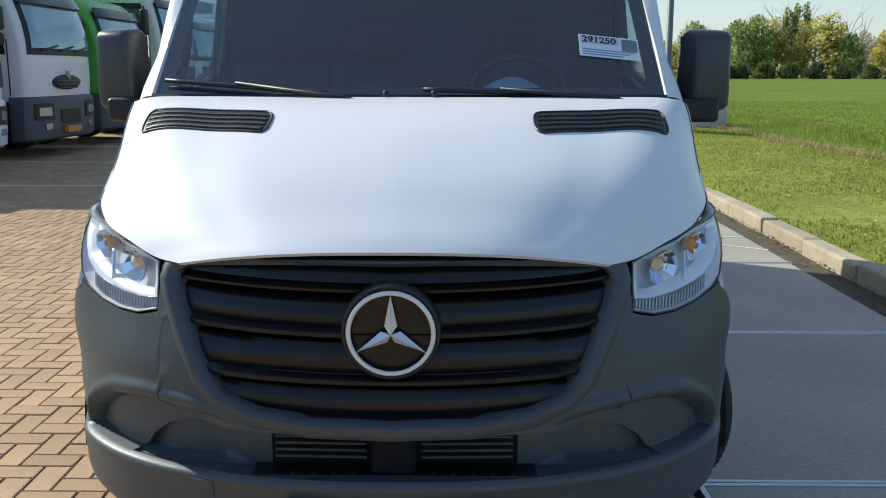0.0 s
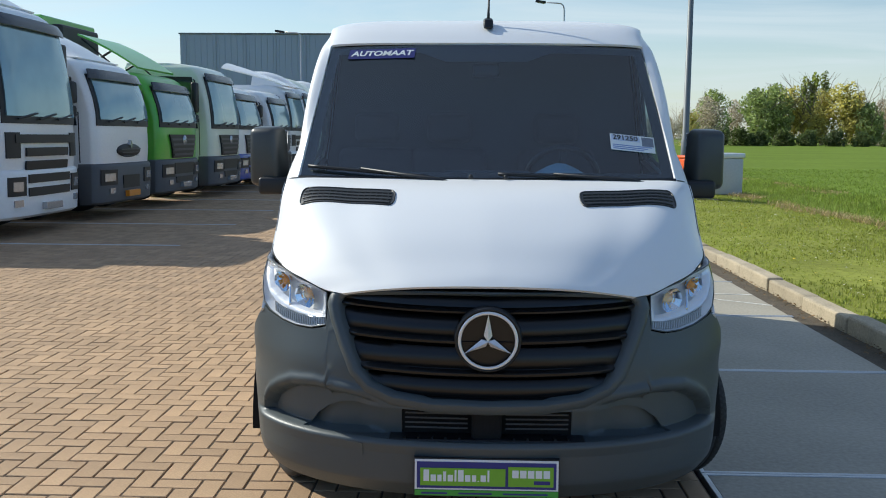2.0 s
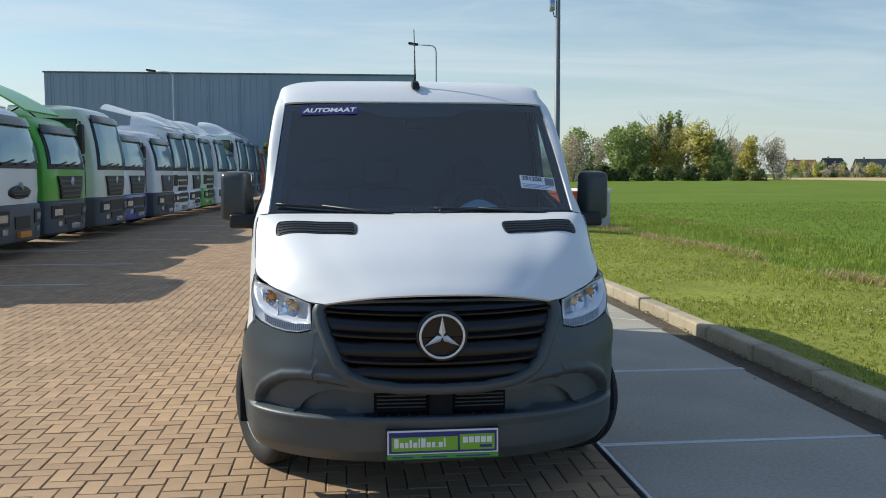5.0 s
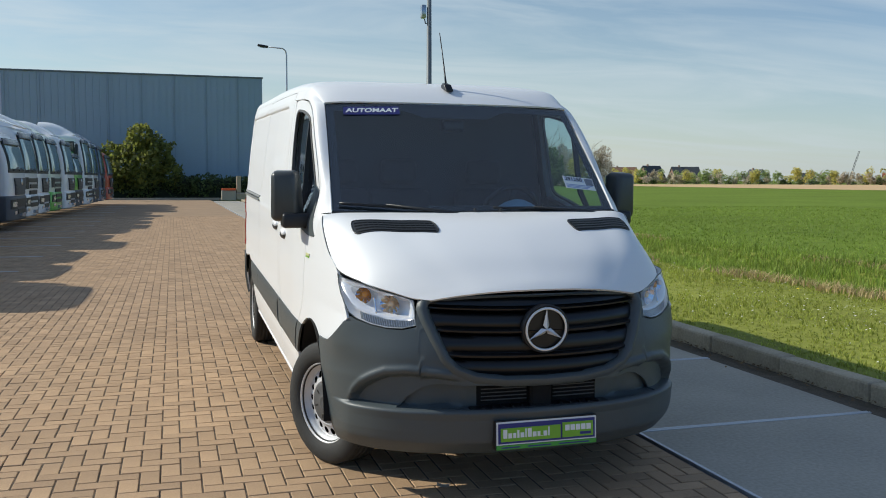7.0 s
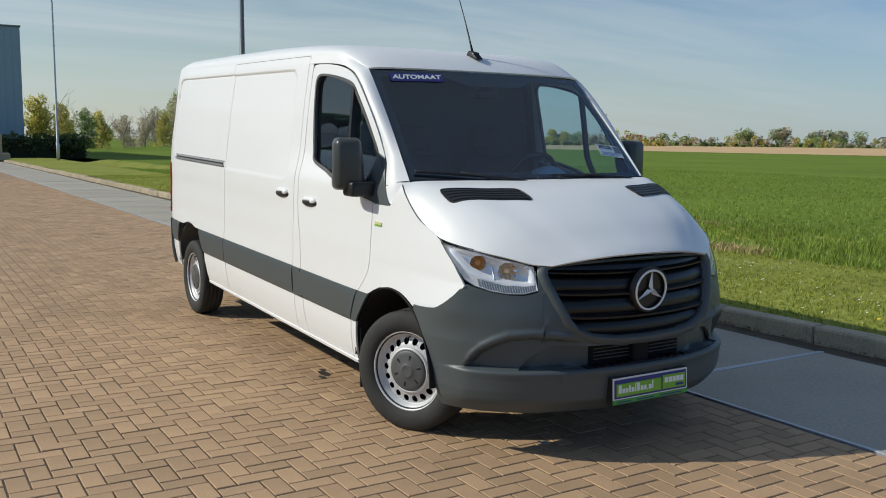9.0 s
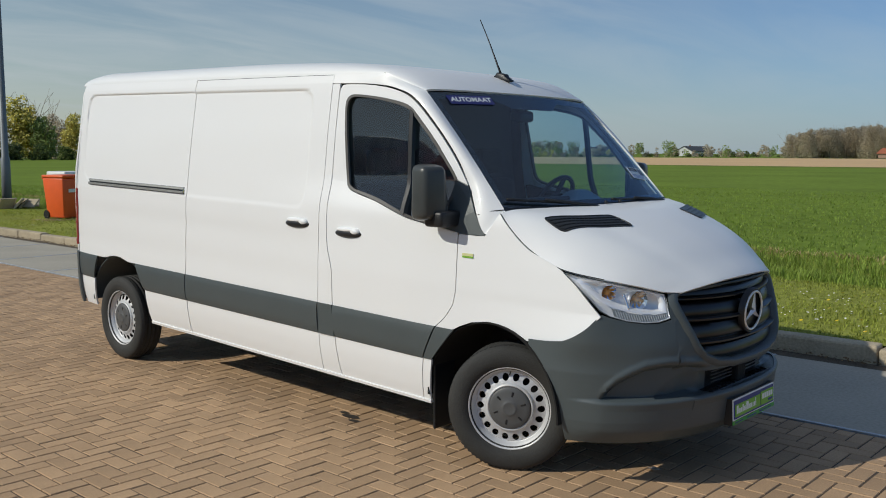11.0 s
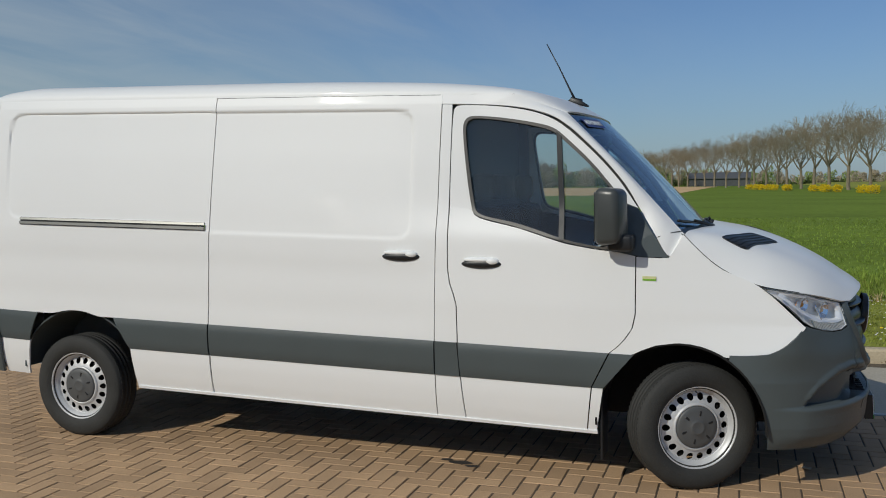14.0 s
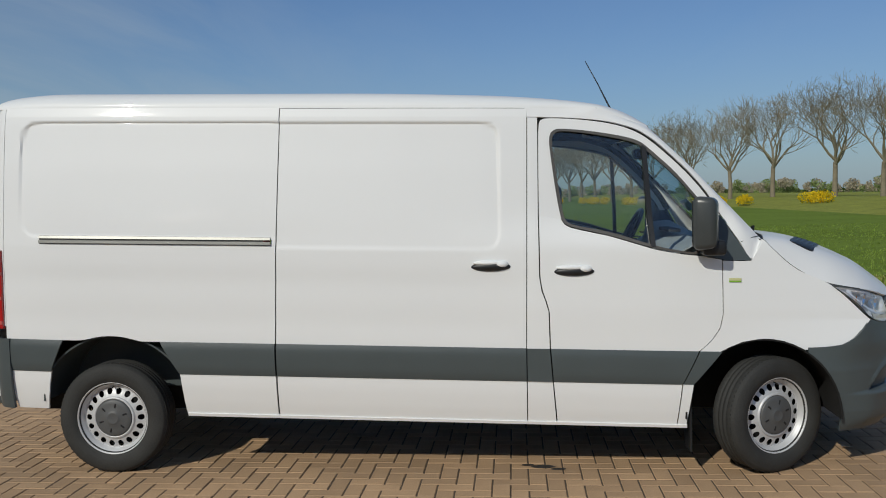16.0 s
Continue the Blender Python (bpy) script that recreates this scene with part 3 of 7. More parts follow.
    def pil(u, v):
        k, y, z = bent(PIL, v)
        m = rail_in(k).lerp(skin(s, y, z), u)
        fade = ss(1.5, 0.9, k) * ss(0.0, 0.08, k)
        swell = math.sin(math.pi * u) * fade
        m.x += s * 0.013 * swell
        m.y -= 0.008 * swell
        m.z += 0.006 * swell
        return m
    thick(part("windscreen_pillar", grid(pil, steps(0, 1, 8), steps(0, 1, 84)), WHITE, wing, "white windscreen pillar", True), 0.012)
    part("roof_seam", tube(bmesh.new(), [rail_in(1.0 + 0.7 * q / 24) + Vector((s * 0.003, 0.0, 0.002)) for q in range(1, 24)], 0.0022, 5), SEAM, wing, "dark roof seam")
    # dark strip set behind the gap, its shade put into the colour
    part("door_gap", grid(lambda u, v: skin(s, bent(PIL[3:], u)[1] + 0.004 + 0.030 * (v - 0.5), bent(PIL[3:], u)[2] - 0.004 - 0.030 * (v - 0.5), -0.018), steps(0, 1, 50), [0, 1]), SEAM, wing, "dark strip backing the door gap")
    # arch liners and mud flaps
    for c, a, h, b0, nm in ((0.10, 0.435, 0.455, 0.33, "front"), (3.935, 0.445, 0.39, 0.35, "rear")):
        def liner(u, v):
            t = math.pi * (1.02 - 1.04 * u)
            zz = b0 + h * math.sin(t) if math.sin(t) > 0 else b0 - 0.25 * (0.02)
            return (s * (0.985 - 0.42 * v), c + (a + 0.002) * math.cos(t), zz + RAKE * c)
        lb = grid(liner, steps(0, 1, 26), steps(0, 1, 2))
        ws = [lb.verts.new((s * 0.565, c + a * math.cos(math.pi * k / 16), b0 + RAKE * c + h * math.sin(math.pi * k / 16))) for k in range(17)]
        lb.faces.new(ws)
        # front near-black, rear greyer: light on the liners is put into their colour
        thick(part("wheel_arch_liner", lb, DARK if nm == "front" else CLAD, wing if nm == "front" else quarter, "wheel arch liner", True), 0.01)
    fl = boxed(s * 0.80, s * 0.97, 0.50, 0.515, 0.13, 0.50, 0.004)
    part("mud_flap", fl, BLACK, wing, "black rubber mud flap")


def thing_part(name, s, label):
    ob = new(name)
    ob.parent = van
    ob["label"] = label
    return ob


# brown-grey base puts the look of lit black rubber into the colour
SEAL = mat("lit_rubber_seal", (0.085, 0.080, 0.074), 0.42, spread=0.15, scale=6, fine=150, bump=0.05)
SE0, SE1 = Vector((0.862, 0.085, 1.352)), Vector((0.800, 0.725, 2.022))


def screen_edge(s, v):
    p = SE0.lerp(SE1, v)
    return Vector((s * p.x, p.y + 0.03 * math.sin(math.pi * v) * -0.4, p.z + RAKE * 0))


def screen(u, v, out=0.0):
    e = screen_edge(1, v)
    return Vector((e.x * u, e.y - (0.095 - 0.01 * v) * (1 - u * u) - out * 0.72, e.z + 0.012 * (1 - u * u) * v + out * 0.69))


for side in (-1, 1):
    side_panels(side)

# roof
def roof_at(t, v):
    front = 0.725 - 0.085 * (1 - t * t)
    y = front + (4.66 - front) * v
    q = y - front
    xe = lerp_table([(0, 0.80), (0.295, 0.8365)], q) if y < 1.02 else W(y, 2.112) - 0.0015
    ze = lerp_table([(0, 2.004), (0.295, 2.111), (3.6, 2.1115), (3.95, 2.105)], q)
    zc = curve([(0, 2.017), (0.05, 2.050), (0.11, 2.084), (0.19, 2.119), (0.31, 2.148), (0.56, 2.180), (0.96, 2.203), (1.86, 2.219), (3.6, 2.219), (3.88, 2.196), (4.0, 2.15)], q)
    rib = 0.006 * ss(1.6, 1.8, y) * (0.5 + 0.5 * math.cos(t * 24)) * (abs(t) < 0.8)
    return (xe * t, y, ze + (zc - ze) * (1 - abs(t) ** 9) ** 0.5 + rib + RAKE * y)


tt = [-1, -0.9985, -0.995, -0.99, -0.98, -0.965, -0.95, -0.925, -0.9, -0.86, -0.82] + steps(-0.72, 0.72, 40) + [0.82, 0.86, 0.9, 0.925, 0.95, 0.965, 0.98, 0.99, 0.995, 0.9985, 1]
vv = steps(0, 0.12, 10) + steps(0.14, 0.97, 34) + [0.98, 0.99, 1.0]
thick(part("roof", grid(roof_at, tt, vv), WHITE, van, "white ribbed roof skin", True), 0.012)
# rear doors and rear corner
def tail(u, v):
    zz = 0.35 + (2.14 - 0.35) * v
    w = lerp_table([(0.35, 0.945), (1.2, 0.962), (1.4, 0.955), (2.05, 0.862), (2.14, 0.80)], zz)
    y = 4.66 + 0.03 * ss(2.14, 0.9, zz) + 0.03 * (1 - abs(u) ** 6)
    return (w * u, y, zz + RAKE * y)
thick(part("rear_door", grid(tail, [-1, -0.99, -0.96, -0.9] + steps(-0.8, 0.8, 10) + [0.9, 0.96, 0.99, 1], steps(0, 1, 20)), WHITE, van, "white rear door pair", True), 0.012)
for s in (-1, 1):
    def corner(u, v):
        zz = 0.79 + (2.108 - 0.79) * v
        y = 4.603 + 0.062 * u + 0.03 * u * ss(2.1, 0.9, zz)
        return skin(s, y, zz, -0.03 * u * u)
    thick(part("rear_corner", grid(corner, steps(0, 1, 6), steps(0, 1, 20)), WHITE, van, "white rear corner panel", True), 0.012)
    def lamp(u, v):
        zz = 0.775 + 0.475 * v
        y = 4.615 + 0.075 * u
        return skin(s, y, zz, 0.010 - 0.04 * u * u)
    tl = thick(part("tail_light", grid(lamp, steps(0, 1, 6), steps(0, 1, 14)), mat("tail_lamp_red", (0.42, 0.012, 0.012), 0.15, spread=0.08, scale=20, fine=200, bump=0.15, coat=0.5), van, "red tail light cluster", True), 0.02)
    for k in range(3):
        def rib(u, v, k=k):
            zz = 0.80 + 0.15 * k + 0.02 * v
            y = 4.618 + 0.07 * u
            return skin(s, y, zz, 0.0225 - 0.04 * u * u)
        thick(part("lens_band", grid(rib, steps(0, 1, 4), [0, 1]), mat("lamp_band", (0.5, 0.10, 0.09), 0.2, spread=0.05, bump=0), tl, "paler lens band"), 0.004)
    def rb(u, v):
        zz = 0.285 + 0.43 * v
        y = 4.575 + 0.14 * u
        return skin(s, y, zz, 0.014 - 0.09 * u ** 3 + 0.01 * (1 - v))
    thick(part("rear_bumper_corner", grid(rb, steps(0, 1, 8), steps(0, 1, 8)), CLAD, van, "dark grey rear bumper corner", True), 0.02)
part("rear_bumper", boxed(-0.88, 0.88, 4.66, 4.75, 0.40, 0.62, 0.03, 3), CLAD, van, "dark grey rear bumper step")

# bonnet
HS = [(0.085, 1.352), (0.018, 1.284), (-0.10, 1.186), (-0.285, 1.102)]
def bonnet_edge(v):
    pts = [(W(y, z) - 0.004, y, z + RAKE * y) for y, z in HS] + [(0.80, -0.515, 1.047), (0.70, -0.628, 1.018), (0.60, -0.712, 0.990), (0.535, -0.756, 0.985)]
    return bent(pts, v)
BC = [(-0.012, 1.372), (-0.20, 1.352), (-0.36, 1.312), (-0.50, 1.256), (-0.64, 1.182), (-0.75, 1.108), (-0.82, 1.060), (-0.852, 1.032)]
def bonnet(t, v):
    ex, ey, ez = bonnet_edge(v)
    cy, cz = bent(BC, v)
    k, kz = abs(t) ** 2.2, abs(t) ** curve([(0, 24.0), (0.2, 21.0), (0.38, 11.0), (0.6, 4.5), (1, 2.4)], v)
    dent = -0.006 * math.exp(-((abs(t) - 0.62) / 0.10) ** 2) * ss(0.05, 0.3, v) * ss(1.0, 0.7, v)
    crown = -0.024 * abs(ex * t) * (1 - t * t) * ss(0.15, 0.5, v) * ss(1.0, 0.8, v)      # faint ridge down the middle
    return (ex * t, cy + (ey - cy) * k, cz + (ez - cz) * kz + dent + crown)
hood = thick(part("bonnet", grid(bonnet, steps(-1, 1, 60), steps(0, 1, 44)), WHITE, van, "white bonnet", True), 0.012)
for s in (-1, 1):
    part("bonnet_gap", tube(bmesh.new(), [Vector((s * (p[0] + 0.0055), p[1], p[2] + 0.004)) for p in (bonnet_edge(q) for q in steps(0.0, 0.55, 30))], 0.0022, 5), SEAM, hood, "dark gap beside the bonnet")
    part("pillar_gap", tube(bmesh.new(), [screen_edge(s, 0.03).lerp(skin(s, 0.222, 1.338), q) + Vector((s * 0.006, -0.005, 0.006)) * math.sin(math.pi * q) + Vector((s * 0.005, -0.004, 0.003)) for q in steps(0, 1, 8)], 0.0026, 5), SEAM, hood, "dark gap at the pillar's foot")
# grey patch of the scuttle under the wipers
def scuttle(t, v):
    a, b = screen(t, 0.045), Vector(bonnet(t * 0.985, 0.004))
    p = a.lerp(b, v)
    p.z -= 0.018 * math.sin(math.pi * v)
    return p
thick(part("scuttle_panel", grid(scuttle, steps(-1, 1, 30), steps(0, 1, 4)), BLACK, van, "black scuttle panel", True), 0.01)
# two slotted air vents let into the bonnet
VENT = mat("satin_vent_plastic", (0.022, 0.023, 0.024), 0.36, spread=0.15, scale=8, fine=300, bump=0.05)
def bonnet_at(x, y):
    t_, p = x / 0.9, None
    for _ in range(3):
        a, b = 0.0, 0.75
        for _ in range(13):
            q = (a + b) / 2
            p = Vector(bonnet(t_, q))
            a, b = (q, b) if p.y > y else (a, q)
        t_ *= x / p.x
    return p
for s in (-1, 1):
    vent = thing_part("bonnet_vent", s, "black slotted bonnet air vent")
    def on(a, b, up=0.0):
        c = abs(2 * b - 1)
        inset = 0.055 * (1 - math.sqrt(max(0.0, 1 - c ** 3)))          # rounded ends
        a = inset + (1 - 2 * inset) * a
        return bonnet_at(s * (0.382 + 0.418 * a), -0.252 + 0.157 * a - (0.142 - 0.012 * a) * b) + Vector((0, -0.35, 0.94)) * (up + 0.0045)
    ends = [-1 + 2 * k / 14 for k in range(15)]
    part("vent_tray", grid(lambda a, b: on(a, b, 0.0035), steps(0, 1, 14), [0.5 + 0.5 * math.sin(q * math.pi / 2) for q in ends]), VENT, vent, "", True)
    rim = [on(q, 0, 0.004) for q in steps(0, 1, 14)] + [on(1, 0.5 + 0.5 * math.sin(q * math.pi / 2), 0.004) for q in ends] + [on(q, 1, 0.004) for q in steps(1, 0, 14)] + [on(0, 0.5 - 0.5 * math.sin(q * math.pi / 2), 0.004) for q in ends]
    part("vent_rim", tube(bmesh.new(), rim, 0.0035, 5, False), VENT, vent, "", True)
    for k in range(4):
        b0 = 0.10 + 0.215 * k
        part("vent_slat", grid(lambda a, b: on(a, b0 + (0.0, 0.15, 0.165, 0.165)[b], (0.0042, 0.0088, 0.0075, 0.0036)[b]), steps(0.03, 0.97, 12), range(4)), VENT, vent, "", True)
    for k in range(15):
        a0 = 0.06 + 0.062 * k
        part("vent_rib", grid(lambda a, b: on(a0 + 0.010 * a, 0.08 + 0.84 * b, 0.0062), [0, 1], steps(0, 1, 4)), VENT, vent)

# windscreen with its dark printed border, wipers
ws = part("windscreen", grid(lambda u, v: screen(u * 0.992, 0.005 + 0.99 * v), steps(-1, 1, 24), steps(0, 1, 14)), SCREEN, van, "tinted laminated windscreen", True)
face_out(ws, (0, 1.5, 1.0)).visible_shadow = False
def border(name, u0, u1, v0, v1, wob=None):
    thick(part(name, grid(lambda u, v: screen(u0 + (u1 - u0) * u, v0 + (v1 - v0) * v * (wob(u) if wob else 1), -0.006), steps(0, 1, 24), steps(0, 1, 14)), GLOSS_BLACK, ws, "black printed glass edge", True), 0.002)
border("glass_border", -0.99, 0.99, 0.005, 0.085)
border("glass_border", -0.995, 0.995, 0.995, 0.94, lambda u: 1 + 1.35 * ss(0.30, 0.37, u) * ss(0.70, 0.63, u))
border("glass_border", -0.995, -0.935, 0.0, 1.0)
border("glass_border", 0.995, 0.935, 0.0, 1.0)
for a, b, piv in (((-0.955, 0.095), (-0.30, 0.035), -0.36), ((0.06, 0.055), (0.70, 0.03), 0.80)):
    wiper = thing_part("windscreen_wiper", 1, "black windscreen wiper")
    pa = [screen(a[0] + (b[0] - a[0]) * k, a[1] + (b[1] - a[1]) * k, 0.018) for k in steps(0, 1, 10)]
    part("wiper_blade", tube(bmesh.new(), pa, 0.008, 6), BLACK, wiper, "", True)
    pb = [screen(a[0] + (b[0] - a[0]) * 0.45, a[1] + (b[1] - a[1]) * 0.45, 0.032), screen(b[0] + 0.06, -0.005, 0.04), screen(b[0] + 0.14, -0.03, 0.03)]
    part("wiper_arm", tube(bmesh.new(), pb, [0.007, 0.011, 0.014], 6), BLACK, wiper, "", True)
for x in (-0.08, 0.10):
    nb = bmesh.new()
    bmesh.ops.create_uvsphere(nb, u_segments=10, v_segments=6, radius=0.011)
    bmesh.ops.transform(nb, matrix=Matrix.Translation(screen(x, 0.02, 0.035)), verts=nb.verts)
    part("washer_jet", nb, BLACK, van, "black washer jet", True)

# ---- the van's front ----
FA = [(0.20, 0.915), (0.28, 0.945), (0.36, 0.968), (0.6, 0.983), (0.75, 0.970), (0.9, 0.944), (1.1, 0.899)]
FB = [(0.20, 0.630), (0.25, 0.675), (0.31, 0.712), (0.42, 0.723), (0.48, 0.742), (0.6, 0.742), (0.85, 0.738), (0.95, 0.715), (1.0, 0.688), (1.06, 0.64)]


def fascia(x, z, out=0.0):
    """The front's outline in plan at a height, as a point."""
    a, b = lerp_table(FA, z), lerp_table(FB, z)
    n = 2.3 - 0.2 * ss(0.7, 0.88, z)
    k = max(0.0, 1 - min(1.0, abs(x) / a) ** n) ** (1 / n)
    p = Vector((x, -0.15 - b * k, z))
    nx, ny = (abs(x) / a) ** (n - 1) / a, max(0.02, k) ** (n - 1) / b
    q = math.hypot(nx, ny)
    p.x *= 1 + 0.06 * math.exp(-((k - 0.45) / 0.2) ** 2) * ss(0.62, 0.90, z)       # fuller beside the lamps, flush with the wings
    return p + Vector((math.copysign(nx / q, x), -ny / q, 0)) * out


POCKET = [(0.40, 0.622), (0.506, 0.633), (0.645, 0.645), (0.742, 0.634), (0.80, 0.603), (0.843, 0.567), (0.870, 0.525), (0.884, 0.485), (0.890, 0.455)]


def relief(x, z):
    """Hollow corner pockets under a rounded brow, and the ledge and lip below them."""
    ax = abs(x)
    top, low = lerp_table(POCKET, ax), 0.468
    out = ss(0.38, 0.52, ax) * ss(0.892, 0.868, ax)
    d = 0.024 * ss(low + 0.006, low - 0.014, z) * ss(0.22, 0.33, z) * ss(0.96, 0.86, ax)
    d -= 0.042 * ss(0.0, 0.022, top - z) * ss(-0.006, 0.010, z - low) * out
    return d + 0.012 * math.exp(-((z - top - 0.014) / 0.015) ** 2) * out


def ztop(ax):
    return lerp_table([(0, 1.012), (0.50, 0.990), (0.588, 0.972), (0.598, 0.858), (0.66, 0.842), (0.72, 0.842), (0.78, 0.855), (0.83, 0.878), (0.85, 0.893), (0.89, 0.83), (0.95, 0.750), (0.97, 0.738)], ax)


bumper = thing_part("front_bumper", 1, "dark grey moulded plastic bumper")
LOW_B = [(0, 0.466), (0.70, 0.466)]
LOW_T = [(0, 0.586), (0.40, 0.588), (0.50, 0.588), (0.56, 0.580), (0.61, 0.558), (0.66, 0.520), (0.70, 0.466)]
GR = [(0.0, 0.610), (0.20, 0.614), (0.34, 0.632), (0.43, 0.668), (0.475, 0.72), (0.515, 0.81), (0.550, 0.90), (0.562, 0.945), (0.555, 0.972), (0.528, 0.990), (0.50, 0.996), (0.30, 1.010), (0, 1.016)]


def mirrored(half):
    return half + [(-x, z) for x, z in half[::-1][1:-1]]


def bump(x0, z):
    k = abs(x0)
    n = 2.3 - 0.2 * ss(0.7, 0.88, z)
    back = 0.10 - 0.44 * math.sqrt(max(0.02, 1 - (max(0.0, z - 0.33) / 0.46) ** 2))         # the wheel arch's edge
    most = lerp_table(FA, z) * (1 - (max(0.0, -0.15 - back) / lerp_table(FB, z)) ** n) ** (1 / n)
    x = math.copysign(k if k < 0.6 else 0.6 + (k - 0.6) * (most - 0.6) / 0.37, x0)
    return fascia(x, z, relief(x, z))


def bumper_top(a):
    return lerp_table(GR[:8], a) if a <= 0.5621 else ztop(a)


sb = bmesh.new()
half_x = steps(0, 0.40, 20) + steps(0.42, 0.56, 18) + [0.5625, 0.588, 0.598] + steps(0.61, 0.70, 14)
mid = [-a for a in half_x[:0:-1]] + half_x
grid(lambda x, v: bump(x, 0.245 + (lerp_table(LOW_B, abs(x)) - 0.245) * v), mid, steps(0, 1, 60), sb)
grid(lambda x, v: bump(x, lerp_table(LOW_T, abs(x)) + (bumper_top(abs(x)) - lerp_table(LOW_T, abs(x))) * v), mid, steps(0, 1, 44), sb)
outer_x = steps(0.70, 0.90, 30) + steps(0.905, 0.955, 10) + [0.962, 0.9665, 0.969, 0.97]
for sg in (-1, 1):
    grid(lambda a, v: bump(sg * a, 0.245 + (0.466 - 0.245) * v), outer_x, steps(0, 1, 60), sb)
    grid(lambda a, v: bump(sg * a, 0.466 + (bumper_top(a) - 0.466) * v), outer_x, steps(0, 1, 44), sb)
bmesh.ops.remove_doubles(sb, verts=sb.verts[:], dist=0.0006)
bmesh.ops.recalc_face_normals(sb, faces=sb.faces[:])
skin_b = part("bumper_skin", sb, CLAD, bumper, "", True)
thick(skin_b, 0.012)
# recessed blanking panels, arched at the top, and the wall of the opening
for sg in (-1, 1):
    def blank(u, v):
        a = 0.33 + 0.385 * u
        z = 0.458 + (lerp_table(LOW_T, a) + 0.010 - 0.458) * v
        return fascia(sg * a, z, relief(a, z) - 0.022 - 0.060 * ss(0.62, 0.33, a))
    thick(part("blanking_panel", grid(blank, steps(0, 1, 30), steps(0, 1, 12)), CLAD, bumper, "grained blanking panel", True), 0.004)
mouth = [(x, lerp_table(LOW_B, abs(x))) for x in mid] + [(x, lerp_table(LOW_T, abs(x))) for x in mid[-2:0:-1]]
mb = bmesh.new()
rows = [[mb.verts.new(bump(x, z) + Vector((0, d, 0))) for x, z in mouth] for d in (0.0, 0.03, 0.08)]
for a, b in zip(rows, rows[1:]):
    for i in range(len(mouth)):
        mb.faces.new((a[i], a[(i + 1) % len(mouth)], b[(i + 1) % len(mouth)], b[i]))
part("intake_rim", mb, CLAD, bumper, "inner edge of the air intake", True)
# square towing-eye cover
def cap(u, v):
    x, z = -0.505 + 0.060 * u, 0.402 + 0.050 * v
    return fascia(x, z, relief(x, z) + 0.0075)
thick(part("tow_eye_cover", grid(cap, steps(0, 1, 5), steps(0, 1, 5)), CLAD, bumper, "square towing eye cover", True), 0.003)
# grille: surround, backing, blades
grille = thing_part("radiator_grille", 1, "black slatted radiator grille with grey surround")
ring = mirrored(GR)
def offset_ring(points, d):
    n = len(points)
    out = []
    for i, (x, z) in enumerate(points):
        (xa, za), (xb, zb) = points[i - 1], points[(i + 1) % n]
        tx, tz = xb - xa, zb - za
        q = math.hypot(tx, tz)
        out.append((x + tz / q * d, z - tx / q * d))
    return out
big, small = offset_ring(ring, 0.033), offset_ring(ring, -0.012)
sb = bmesh.new()
cols = []
for (x0, z0), (x1, z1), (x2, z2) in zip(big, ring, small):
    cols.append([sb.verts.new(fascia(x0, min(z0, 1.0), 0.004)), sb.verts.new(fascia((x0 + x1) / 2, min((z0 + z1) / 2, 1.008), 0.020)), sb.verts.new(fascia(x1, min(z1, 1.012), 0.020)), sb.verts.new(fascia(x2, z2, 0.006)), sb.verts.new(fascia(x2, z2, -0.06))])
for a, b in zip(cols, cols[1:] + cols[:1]):
    for i in range(4):
        sb.faces.new((a[i], a[i + 1], b[i + 1], b[i]))
thick(part("grille_surround", sb, CLAD, grille, "dark grey grille surround", True), 0.004)
def half_width(z):
    return lerp_table([(0.610, 0.24), (0.632, 0.345), (0.668, 0.425), (0.72, 0.468), (0.81, 0.508), (0.90, 0.543), (0.945, 0.553), (0.99, 0.53)], z)
def back(u, v):
    z = 0.61 + 0.39 * v
    x = u * half_width(z)
    return fascia(x, z, -0.085)
thick(part("grille_backing", grid(back, steps(-1, 1, 12), steps(0, 1, 8)), DARK, grille, "black mesh behind the blades"), 0.01)
BLADE_BLACK = mat("satin_black_blade", (0.006, 0.0065, 0.007), 0.34, spread=0.15, scale=5, fine=200, bump=0.03)
PROF = [(-0.065, 0.0), (-0.034, 0.04), (-0.024, 0.22), (-0.019, 0.46), (-0.023, 0.68), (-0.032, 0.76), (-0.030, 0.80), (-0.008, 0.84), (-0.003, 0.88), (-0.005, 0.95), (-0.016, 1.0), (-0.055, 0.99)]
for z_top, z_low in ((1.006, 0.940), (0.926, 0.832), (0.818, 0.714), (0.700, 0.612)):
    def blade(u, v):
        d, w = PROF[v]
        z = z_top + (z_low - z_top) * w
        x = u * (half_width(z) + 0.004)
        k = ss(0.0, 0.09, 1 - abs(u))
        return fascia(x, max(0.60, z + 0.010 * (u * u - 0.35)), d * (0.35 + 0.65 * k) - 0.012 * (1 - k))
    thick(part("grille_blade", grid(blade, steps(-1, 1, 44), range(len(PROF))), BLADE_BLACK, grille, "", True), 0.003)
